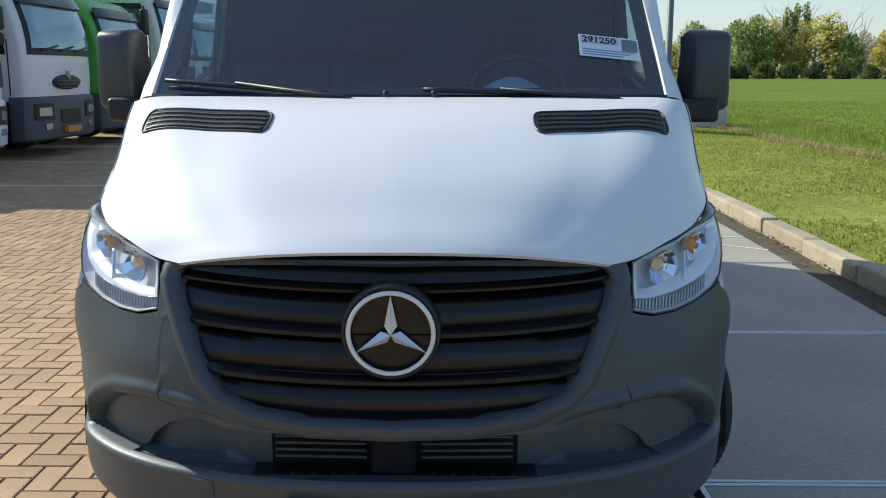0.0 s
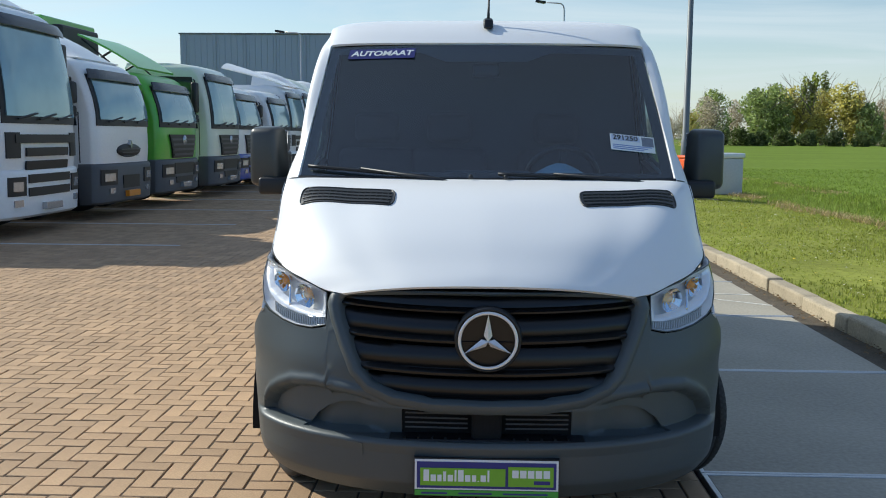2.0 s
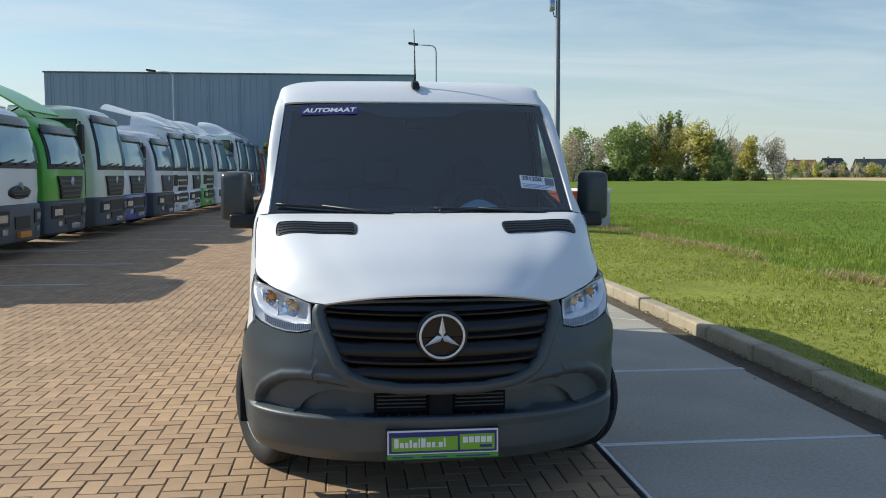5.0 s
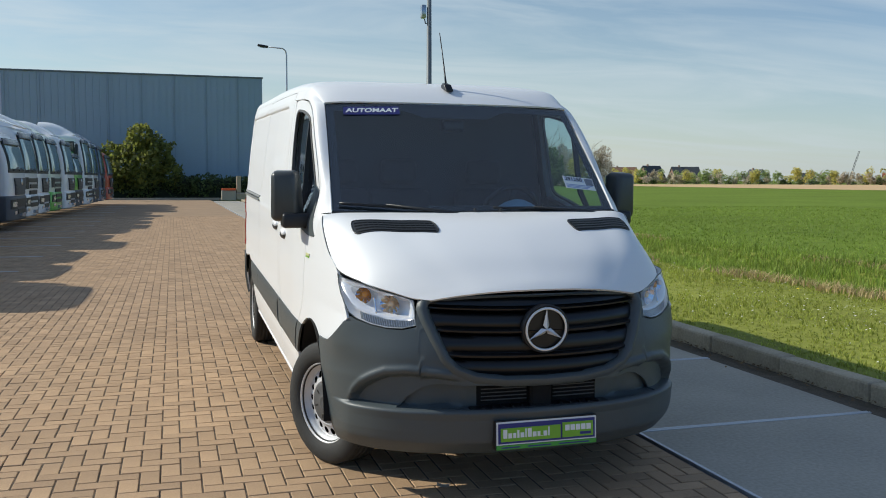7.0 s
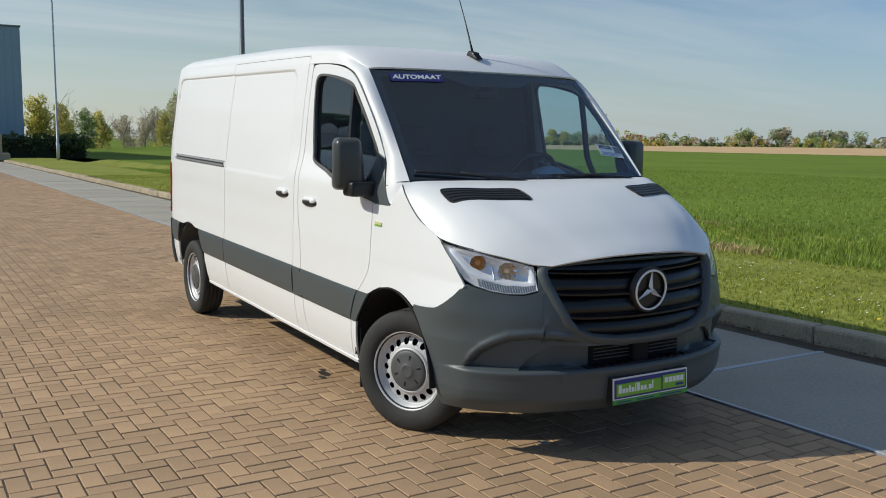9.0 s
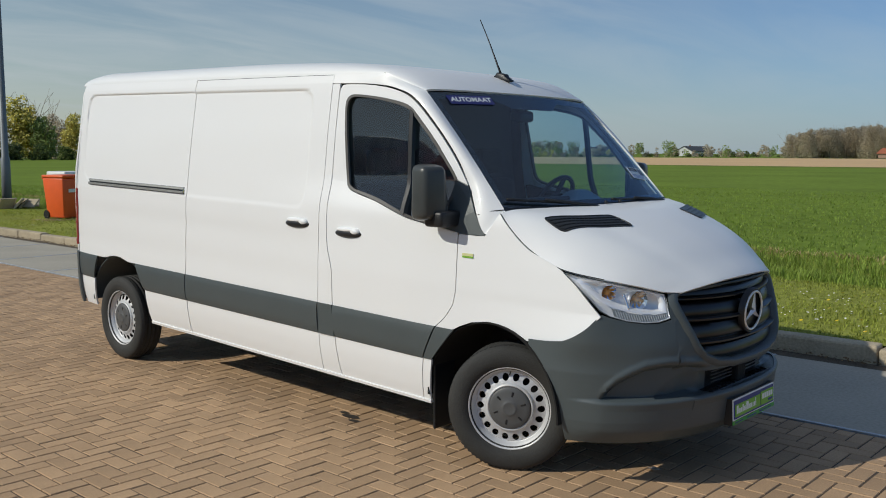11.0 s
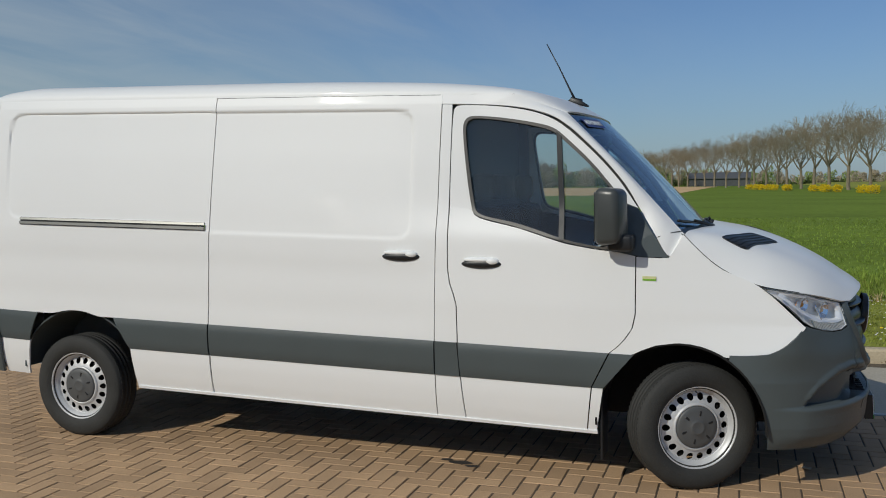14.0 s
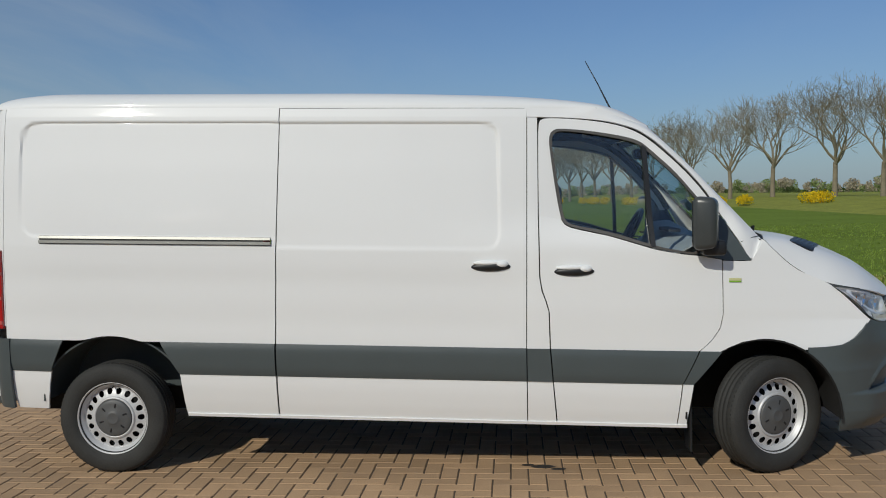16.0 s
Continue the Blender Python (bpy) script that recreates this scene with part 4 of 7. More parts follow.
# lower intake with radiator bars
intake = thing_part("lower_intake", 1, "dark lower air intake with dull cooler bars")
part("intake_box", boxed(-0.36, 0.36, -0.78, -0.70, 0.44, 0.60), DARK, intake)
part("intake_shelf", boxed(-0.36, 0.36, -0.862, -0.76, 0.455, 0.470, 0.004), BLACK, intake)
part("intake_post", boxed(-0.055, 0.055, -0.845, -0.80, 0.46, 0.60, 0.01), DARK, intake)
for sgn in (-1, 1):
    for k in range(4):
        z = 0.502 + 0.018 * k
        part("cooler_bar", tube(bmesh.new(), [(sgn * 0.07, -0.822, z), (sgn * 0.30, -0.815, z)], 0.0035, 6), CAP, intake, "dull cooler bar")
    for k in range(5):
        x = sgn * (0.10 + 0.050 * k)
        part("intake_rib", boxed(x - 0.004, x + 0.004, -0.858, -0.82, 0.468, 0.478), BLACK, intake)

# round emblem: plain ring with three spokes
emblem = thing_part("front_emblem", 1, "chrome ring with three spokes on a black disc")
EC = Vector((0, -0.897, 0.848))
to_front = Matrix.Translation(EC) @ pose(0, 0, 0, 0, 0, 90) @ pose(0, 0, 0, 0, -4, 0)
def ring_of(R, r, m, sides=56, seg=10):
    b = bmesh.new()
    return lathe(b, [(R + r * math.cos(2 * math.pi * i / seg), r * math.sin(2 * math.pi * i / seg)) for i in range(seg + 1)], sides, m)
part("emblem_housing", lathe(bmesh.new(), [(0.122, -0.03), (0.119, -0.004), (0.112, 0.001), (0.107, -0.008)], 48, to_front), BLACK, emblem, "", True)
part("emblem_disc", lathe(bmesh.new(), [(0.0001, -0.016), (0.108, -0.016)], 48, to_front), BLADE_BLACK, emblem)
SILVER = mat("bright_silver_plating", (0.82, 0.83, 0.84), 0.28, metal=0.35, spread=0.02, bump=0)
part("emblem_ring", ring_of(0.1015, 0.0062, to_front), SILVER, emblem, "chrome ring", True)
for k in range(3):
    sb = bmesh.new()
    a = math.radians(90 + 120 * k)
    d, e = Vector((0, math.cos(a), math.sin(a))), Vector((0, -math.sin(a), math.cos(a)))
    pts = [d * 0.097, d * 0.018 + e * 0.0155, d * 0.0 , d * 0.018 - e * 0.0155]
    ridge = [d * 0.095 + Vector((-0.004, 0, 0)), Vector((-0.013, 0, 0))]
    v = [sb.verts.new(p + Vector((0.004, 0, 0))) for p in pts] + [sb.verts.new(p) for p in ridge]
    for f in ((0, 1, 5, 4), (0, 4, 5, 3), (1, 2, 5), (2, 3, 5), (0, 3, 2, 1)):
        sb.faces.new([v[i] for i in f])
    bmesh.ops.recalc_face_normals(sb, faces=sb.faces[:])
    bmesh.ops.transform(sb, matrix=to_front, verts=sb.verts)
    part("emblem_spoke", sb, SILVER, emblem, "chrome spoke")

# headlights
REFLECT = mat("headlamp_reflector", (0.93, 0.94, 0.95), 0.24, metal=0.30, spread=0.04, scale=30, fine=45, bump=0.1)
FLUTE = mat("clear_flute", (0.55, 0.58, 0.60), 0.2, metal=0.2, spread=0.1, scale=60, fine=300, bump=0)
# warm base colour stands in for orange glints inside the lamp
WARM = mat("amber_glint", (0.95, 0.72, 0.46), 0.2, metal=0.6, spread=0.15, scale=40, fine=120, bump=0.2)
AMBER = mat("amber_bulb_glass", (0.85, 0.36, 0.06), 0.15, spread=0.05, bump=0)
GREYBAND = mat("grey_lamp_reflector", (0.26, 0.28, 0.28), 0.35, metal=0.3, spread=0.25, scale=60, fine=300, bump=0.2)
HLOW = [(0.600, 0.866), (0.66, 0.849), (0.72, 0.849), (0.77, 0.860), (0.812, 0.884), (0.834, 0.912), (0.880, 1.079)]
HTOP = [(0.600, 0.982), (0.66, 1.004), (0.72, 1.020), (0.769, 1.045), (0.82, 1.062), (0.86, 1.074), (0.881, 1.082)]
for s in (-1, 1):
    lamp = thing_part("headlight", s, "clear headlight with amber bulb and silver reflectors")
    def lens(u, v, out=0.006):
        (x0, z0), (x1, z1) = along(HLOW, u), along(HTOP, u)
        z = z0 + (z1 - z0) * v
        x = x0 + (x1 - x0) * v
        q = fascia(min(x, lerp_table(FA, z) * 0.999), z, out)
        return (s * q.x, q.y, q.z)
    ln = part("headlight_lens", grid(lens, steps(0, 1, 24), steps(0, 1, 12)), LENS, lamp, "clear plastic lens", True)
    face_out(ln, (0, 0, 0.9)).visible_shadow = False
    part("headlight_bowl", grid(lambda u, v: lens(u, v, 0.004 - 0.075 * math.sin(math.pi * min(1, max(0, u)) ** 0.8) ** 0.5 * math.sin(math.pi * v) ** 0.4), steps(0, 1, 24), steps(0, 1, 12)), REFLECT, lamp, "silver lamp bowl", True)
    part("lower_band", grid(lambda u, v: lens(0.02 + 0.60 * u, 0.03 + 0.20 * v, -0.004), steps(0, 1, 16), steps(0, 1, 3)), GREYBAND, lamp, "fluted grey lower band", True)
    for k in range(22):
        u0 = 0.035 + 0.026 * k
        part("lens_flute", tube(bmesh.new(), [lens(u0, 0.04, -0.001), lens(u0 + 0.006, 0.22, -0.001)], 0.0024, 4), FLUTE, lamp)
    part("lens_rim", tube(bmesh.new(), [lens(u, 0.0, 0.005) for u in steps(0, 1, 24)] + [lens(u, 1.0, 0.005) for u in steps(1, 0, 24)] + [lens(0, 0, 0.005)], 0.0025, 5, False), CLAD, lamp, "", True)
    # bright inner bezel: broad along the foot, narrow up both ends and along the top
    def bezel(k, v):
        ring_ = [(0.03, 0.24), (0.20, 0.25), (0.42, 0.26), (0.60, 0.27), (0.72, 0.36), (0.80, 0.55), (0.86, 0.80), (0.80, 0.93), (0.62, 0.955), (0.40, 0.955), (0.18, 0.955), (0.035, 0.93), (0.022, 0.60), (0.03, 0.24)]
        fat = [(0.10, 0.37), (0.22, 0.37), (0.42, 0.40), (0.56, 0.43), (0.645, 0.50), (0.70, 0.60), (0.74, 0.74), (0.72, 0.82), (0.60, 0.86), (0.40, 0.87), (0.20, 0.88), (0.085, 0.86), (0.075, 0.62), (0.10, 0.37)]
        (ua, va), (ub, vb) = along(ring_, k), along(fat, k)
        return lens(ua + (ub - ua) * v, va + (vb - va) * v, -0.002 - 0.022 * v * v)
    part("lamp_bezel", grid(bezel, steps(0, 1, 78), steps(0, 1, 4)), REFLECT, lamp, "bright silver bezel", True)
    for u0, v0, r in ((0.30, 0.62, 0.050), (0.58, 0.66, 0.042)):
        c = Vector(lens(u0, v0, -0.030))
        face = Matrix.Translation(c) @ pose(0, 0, 0, 0, 0, 90 + s * 30) @ pose(0, 0, 0, 0, -8, 0)
        part("reflector_bowl", lathe(bmesh.new(), [(0.008, -0.034), (r * 0.35, -0.028), (r * 0.65, -0.014), (r, 0.010)], 10, face), CHROME, lamp, "faceted chrome reflector")
        part("bulb_shroud", lathe(bmesh.new(), [(0.016, -0.030), (0.016, -0.006), (0.010, 0.002), (0.0001, 0.004)], 14, face), WARM if u0 < 0.5 else AMBER, lamp, "warm tinted bulb shroud", True)
    part("lamp_divider", tube(bmesh.new(), [lens(0.44, v, -0.010) for v in steps(0.30, 0.72, 6)], [0.006, 0.006, 0.0055, 0.005, 0.005, 0.006, 0.008], 6), CHROME, lamp, "", True)

# advertising plate under the lip; its lettering stands as plain bars
plate = thing_part("dealer_plate", 1, "green and blue dealer plate in a white frame")
PM = Matrix.Translation((0, -0.917, 0.358)) @ pose(0, 0, 0, -3, 0, 0)
LIME = mat("lime_green_print", (0.20, 0.46, 0.035), 0.4, spread=0.05, bump=0)
NAVY = mat("navy_print", (0.022, 0.030, 0.20), 0.4, spread=0.05, bump=0)
PALE = mat("white_print", (0.80, 0.82, 0.80), 0.4, spread=0.03, bump=0)
GREEN_EDGE = mat("green_strip", (0.06, 0.36, 0.05), 0.4, spread=0.06, bump=0)
def slab(x0, x1, z0, z1, y, d=0.003):
    return boxed(x0, x1, y - d, y, z0, z1, 0, 1, PM)
part("plate_holder", slab(-0.262, 0.262, -0.076, 0.062, 0.045, 0.045), BLACK, plate, "black plate holder")
part("plate_frame", slab(-0.258, 0.258, -0.052, 0.058, 0.0, 0.004), PALE, plate, "white frame")
part("plate_field", slab(-0.250, 0.250, -0.046, 0.050, -0.004, 0.002), NAVY, plate, "navy field")
part("green_panel", slab(-0.238, 0.068, -0.036, 0.028, -0.006), LIME, plate, "lime green panel")
part("green_panel", slab(0.078, 0.240, -0.036, 0.036, -0.006), LIME, plate, "lime green panel")
part("green_strip", slab(-0.258, 0.258, -0.074, -0.054, 0.0, 0.005), GREEN_EDGE, plate, "green bottom strip")
x = -0.226
for k, (w, up, dn) in enumerate([(0.020, 0.018, 0), (0.019, 0, 0), (0.015, 0, 0), (0.011, 0.012, 0), (0.019, 0, 0), (0.007, 0.018, 0), (0.020, 0.018, 0), (0.019, 0, 0), (0.015, 0, 0), (0.005, -0.02, 0), (0.019, 0, 0), (0.007, 0.018, 0)]):
    part("print_bar", slab(x, x + w, -0.020, 0.004 + up, -0.009, 0.001), PALE, plate)
    x += w + 0.0055
for k in range(5):
    part("print_bar", slab(0.092 + 0.028 * k, 0.115 + 0.028 * k, -0.004, 0.024, -0.009, 0.001), PALE, plate)
part("print_bar", slab(0.17, 0.228, -0.027, -0.014, -0.009, 0.001), NAVY, plate)
for a, b in ((-0.235, -0.14), (-0.10, 0.02), (0.06, 0.22)):
    part("print_bar", slab(a, b, -0.068, -0.062, -0.005, 0.001), NAVY, plate)


# ---- wheels: turned tyre, pressed steel rim with a ring of holes, plastic cap ----
def wheel(at, steer, s):
    hub = new("wheel")
    hub.parent = van
    hub["label"] = "silver steel wheel with grey centre cap"
    hub.matrix_basis = Matrix.Translation(at) @ pose(0, 0, 0, 0, 0, steer + (180 if s > 0 else 0))
    R, r = 0.337, 0.208
    tyre = [(r, 0.070), (r + 0.010, 0.084), (r + 0.035, 0.098), (0.270, 0.104), (0.300, 0.100), (0.318, 0.092), (0.3235, 0.088), (0.325, 0.085), (0.331, 0.080), (R, 0.062), (R, 0.040)]
    tyre += [(R - 0.007, 0.038), (R - 0.007, 0.030), (R, 0.028), (R, 0.006), (R - 0.007, 0.004), (R - 0.007, -0.004), (R, -0.006), (R, -0.028), (R - 0.007, -0.030), (R - 0.007, -0.038), (R, -0.040), (R, -0.062), (0.331, -0.080), (0.318, -0.092), (0.270, -0.104), (r, -0.07)]
    tb = lathe(bmesh.new(), tyre, 72)
    part("tyre", tb, RUBBER, hub, "black rubber tyre with a worn tread", True)
    blocks = bmesh.new()
    for k in range(78):
        a = 2 * math.pi * k / 78
        for h0, h1 in ((0.043, 0.073), (-0.073, -0.043)):
            box(blocks, -h1, -h0, -0.005, 0.008, R - 0.012, R + 0.0004, 0, 1, pose(0, 0, 0, math.degrees(a), 0, 0))
    part("tread", blocks, RUBBER, hub)["kind"] = "stuff"
    rb = lathe(bmesh.new(), [(0.200, 0.055), (0.212, 0.066), (0.221, 0.080), (0.224, 0.083), (0.2215, 0.086), (0.216, 0.084), (0.211, 0.070), (0.203, 0.062), (0.197, 0.055), (0.192, 0.046), (0.190, 0.040), (0.187, 0.040)], 64)
    rim = part("rim", rb, STEEL, hub, "silver steel rim", True)
    db = bmesh.new()
    N = 18
    def disc(rad, a):
        h = 0.040 + 0.020 * ss(0.186, 0.122, rad)
        return Vector((-h, rad * math.cos(a), rad * math.sin(a)))
    for k in range(N):
        a0 = 2 * math.pi * k / N
        da = math.pi / N
        edge, oval = [], []
        for i in range(16):
            t = 2 * math.pi * i / 16
            ca, sa = math.cos(t), math.sin(t)
            q = max(abs(ca), abs(sa))
            edge.append(db.verts.new(disc(0.1530 + 0.0335 * ca / q, a0 + da * sa / q)))
            oval.append(db.verts.new(disc(0.163 + 0.0195 * ca, a0 + 0.0172 / 0.163 * sa)))
        for i in range(16):
            j = (i + 1) % 16
            db.faces.new((edge[i], edge[j], oval[j], oval[i]))
    part("rim_disc", db, STEEL, rim, "ring of oval holes", True)
    part("rim_step", lathe(bmesh.new(), [(0.130, 0.0585), (0.127, 0.066), (0.122, 0.070), (0.116, 0.069), (0.113, 0.062)], 48), STEEL, rim, "", True)
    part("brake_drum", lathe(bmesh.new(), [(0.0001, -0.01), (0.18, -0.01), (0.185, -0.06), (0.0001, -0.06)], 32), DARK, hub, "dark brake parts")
    cp = part("wheel_cap", lathe(bmesh.new(), [(0.114, 0.062), (0.113, 0.072), (0.106, 0.077), (0.085, 0.080), (0.047, 0.083), (0.038, 0.087), (0.032, 0.0895), (0.028, 0.0885), (0.0001, 0.0885)], 40), CAP, hub, "grey plastic centre cap", True)
    for k in range(6):
        part("cap_slot", boxed(-0.0828, -0.074, -0.0055, 0.0055, 0.062, 0.090, 0.002, 1, pose(0, 0, 0, 60 * k + 12, 0, 0)), BLACK, cp)
    part("valve", tube(bmesh.new(), [(-0.05, 0.0, 0.19), (-0.085, 0.0, 0.183)], 0.004, 6), BLACK, rim)
    return hub


STEER = 27
KP = Vector((-0.76, 0.092, 0.335))
wheel(KP + Vector((-0.105 * math.cos(radians(STEER)), -0.105 * math.sin(radians(STEER)), 0)), STEER, -1)
wheel(Vector((0.76, 0.092, 0.335)) + Vector((0.105 * math.cos(radians(STEER)), 0.105 * math.sin(radians(STEER)), 0)), STEER, 1)
wheel(Vector((-0.885, 3.965, 0.335)), 0, -1)
wheel(Vector((0.885, 3.965, 0.335)), 0, 1)

# ---- mirrors ----
MIRROR_SHELL = mat("glossy_grey_mirror_shell", (0.052, 0.058, 0.058), 0.32, spread=0.15, scale=6, fine=300, bump=0.05)
for s in (-1, 1):
    mirror = thing_part("side_mirror", s, "black door mirror with a folding arm")
    mb = bmesh.new()
    box(mb, -0.090, 0.090, -0.070, 0.060, -0.150, 0.150, 0.036, 4)
    for v in mb.verts:
        if v.co.y < 0.02:
            q = (0.02 - v.co.y) / 0.09
            v.co.x *= 1 - 0.16 * q
            v.co.z *= 1 - 0.07 * q
        v.co.x *= 1 - 0.10 * v.co.z / 0.15
        v.co.x += s * 0.006 * (v.co.z / 0.15)
    bmesh.ops.transform(mb, matrix=Matrix.Translation((s * 1.072, 0.445, 1.462)) @ pose(0, 0, 0, 0, 0, s * 18), verts=mb.verts)
    part("mirror_housing", mb, MIRROR_SHELL, mirror, "grained dark grey shell", True)
    part("mirror_glass", boxed(-0.070, 0.070, 0.059, 0.063, -0.128, 0.128, 0.002, 1, Matrix.Translation((s * 1.072, 0.445, 1.462)) @ pose(0, 0, 0, 0, 0, s * 18)), CHROME, mirror, "mirror glass")
    ab = bmesh.new()
    box(ab, -0.13, 0.07, -0.085, 0.045, -0.035, 0.050, 0.018, 3)
    bmesh.ops.transform(ab, matrix=Matrix.Translation((s * 1.035, 0.415, 1.315)) @ Matrix.Diagonal((s, 1, 1, 1)), verts=ab.verts)
    bmesh.ops.recalc_face_normals(ab, faces=ab.faces[:])
    part("mirror_arm", ab, BLACK, mirror, "black arm", True)

# ---- roof aerial, rail, badge, stickers ----
aerial = thing_part("roof_aerial", 1, "black whip aerial on the roof")
fb = bmesh.new()
box(fb, -0.025, 0.025, -0.065, 0.075, -0.012, 0.030, 0.012, 2)
for v in fb.verts:
    if v.co.z > 0:
        v.co.y = v.co.y * 0.55 + 0.02
bmesh.ops.transform(fb, matrix=Matrix.Translation((0.012, 0.80, 2.145)) @ pose(0, 0, 0, 14, 0, 0), verts=fb.verts)
part("aerial_foot", fb, BLACK, aerial, "", True)
part("aerial_rod", tube(bmesh.new(), [(0.012, 0.825, 2.165), (0.014, 0.86, 2.235), (0.018, 0.93, 2.38), (0.021, 1.012, 2.535)], [0.009, 0.006, 0.004, 0.003], 8), BLACK, aerial, "", True)
rail = thing_part("door_rail", -1, "steel running rail of the sliding door")
def rail_strip(z0, z1, out):
    return grid(lambda u, v: skin(-1, 2.945 + 1.42 * u, z0 + (z1 - z0) * v, out + 0.011), steps(0, 1, 20), [0, 1])
RAILM = mat("dull_rail_steel", (0.30, 0.30, 0.28), 0.45, metal=0.5, spread=0.1, scale=4, fine=90, bump=0.05)
thick(part("rail_slot", rail_strip(1.296, 1.344, -0.004), BLACK, rail, "dark slot"), 0.006)
thick(part("rail_bar", rail_strip(1.300, 1.317, 0.004), RAILM, rail, "dull steel lower rail"), 0.010)
thick(part("rail_bar", rail_strip(1.327, 1.342, 0.002), RAILM, rail, "dull steel upper rail"), 0.010)
part("rail_stop", boxed(-1.005, -0.985, 2.94, 2.99, 1.380, 1.412, 0.004), CHROME, rail, "bright end stop")
badge = thing_part("eco_badge", -1, "small green and yellow badge")
for z0, z1, m in ((1.112, 1.120, LIME), (1.121, 1.135, mat("badge_yellow", (0.60, 0.60, 0.30), 0.4, spread=0.03, bump=0))):
    thick(part("badge_band", grid(lambda u, v: skin(-1, 0.222 + 0.07 * u, z0 + (z1 - z0) * v, 0.009), steps(0, 1, 4), [0, 1]), m, badge), 0.003)


def lettering(text, size, m, material, parent, heavy=0.018, slant=0.0):
    name = "lettering"
    cu = bpy.data.curves.new(name, "FONT")
    cu.body, cu.size, cu.extrude, cu.align_x, cu.align_y = text, size, 0.0006, "CENTER", "CENTER"
    cu.offset, cu.shear = size * heavy, slant
    cu.materials.append(material)
    ob = new(name, cu)
    ob.parent = parent
    ob.matrix_basis = m
    return ob


def on_screen(u, v, out, turn=0):
    c = screen(u, v, out)
    ex = (screen(u + 0.02, v) - screen(u - 0.02, v)).normalized()
    ey = (screen(u, v + 0.02) - screen(u, v - 0.02)).normalized()
    ez = ex.cross(ey).normalized()
    ey = ez.cross(ex)
    m = Matrix((ex, ey, ez)).transposed().to_4x4()
    m.translation = c
    return m @ pose(0, 0, 0, 0, 0, turn)


sticker = thing_part("screen_sticker", 1, "dark blue windscreen sticker with white lettering")
SM = on_screen(-0.655, 0.925, 0.003)
part("sticker_film", boxed(-0.172, 0.172, -0.036, 0.036, 0, 0.0015, 0, 1, SM), mat("blue_film", (0.022, 0.026, 0.16), 0.35, spread=0.04, bump=0), sticker)
lettering("AUTOMAAT", 0.062, SM @ Matrix.Translation((0, 0, 0.0025)) @ Matrix.Diagonal((0.92, 0.82, 1, 1)), PALE, sticker, 0.030, 0.14)
ticket = thing_part("stock_ticket", 1, "white stock ticket behind the windscreen")
TM = on_screen(0.805, 0.275, 0.004, -7)
part("ticket_paper", boxed(-0.105, 0.105, -0.050, 0.050, 0, 0.001, 0, 1, TM), PALE, ticket, "white paper")
part("ticket_header", boxed(-0.10, 0.035, 0.010, 0.045, 0.001, 0.002, 0, 1, TM), mat("blue_header", (0.55, 0.62, 0.75), 0.5, spread=0.03, bump=0), ticket)
lettering("291250", 0.040, TM @ Matrix.Translation((-0.034, 0.027, 0.003)), BLACK, ticket)
part("ticket_square", boxed(0.045, 0.10, -0.012, 0.043, 0.001, 0.002, 0, 1, TM), mat("grey_print", (0.18, 0.20, 0.24), 0.5, spread=0.5, scale=200, fine=260, bump=0), ticket, "grey printed square")
for k in range(3):
    part("print_bar", boxed(-0.095, 0.09 - 0.02 * k, -0.020 - 0.011 * k, -0.015 - 0.011 * k, 0.001, 0.002, 0, 1, TM), mat("blue_line", (0.25, 0.32, 0.55), 0.5, spread=0.1, bump=0), ticket)

# ---- inside the cab and under the floor ----
LINING = mat("dark_cab_lining", (0.034, 0.042, 0.050), 0.7, spread=0.15, scale=5, fine=120, bump=0.1)
DASH = mat("grey_dashboard_plastic", (0.36, 0.41, 0.44), 0.6, spread=0.12, scale=6, fine=200, bump=0.1)
FABRIC = mat("black_seat_fabric", (0.022, 0.025, 0.030), 0.9, spread=0.2, scale=20, fine=250, bump=0.3)
cab = thing_part("cab_interior", 1, "dark cab with dashboard, seats and bulkhead")
part("bulkhead", grid(lambda u, v: Vector(((W(1.40, 0.45 + 1.61 * v) - 0.04) * u, 1.41, 0.45 + 1.65 * v)), steps(-1, 1, 2), steps(0, 1, 12)), LINING, cab, "black bulkhead behind the seats").modifiers.new("sheet", "SOLIDIFY").thickness = 0.03
part("cab_floor", boxed(-0.90, 0.90, 0.62, 1.42, 0.50, 0.56), DARK, cab)
part("headlining", grid(lambda t, v: Vector(roof_at(t * 0.97, 0.01 + 0.17 * v)) - Vector((0, 0, 0.045)), steps(-1, 1, 16), steps(0, 1, 6)), LINING, cab, "", True)
def dash(u, v):
    prof = [(0.16, 1.31), (0.30, 1.345), (0.46, 1.335), (0.56, 1.28), (0.60, 1.10), (0.55, 0.75)]
    y, z = along(prof, v)
    hump = 0.120 * math.exp(-((u - 0.42) / 0.17) ** 2) * ss(0.15, 0.5, v) * ss(0.95, 0.6, v) + 0.03 * math.exp(-((u + 0.05) / 0.3) ** 2) * ss(0.2, 0.5, v) * ss(0.9, 0.6, v)
    return (0.875 * u * (0.985 if v < 0.3 else 1.0), y - 0.07 * (1 - u * u) * (v < 0.5), z + hump)
thick(part("dashboard", grid(dash, steps(-1, 1, 40), steps(0, 1, 20)), DASH, cab, "grey dashboard", True), 0.01)
part("dash_shelf", boxed(-0.20, 0.22, 0.42, 0.50, 1.375, 1.40, 0.01, 2), LINING, cab, "dashboard tray lip")
SWM = Matrix.Translation((0.40, 0.68, 1.35)) @ pose(0, 0, 0, -62, 0, 0) @ pose(0, 0, 0, 0, 90, 0)
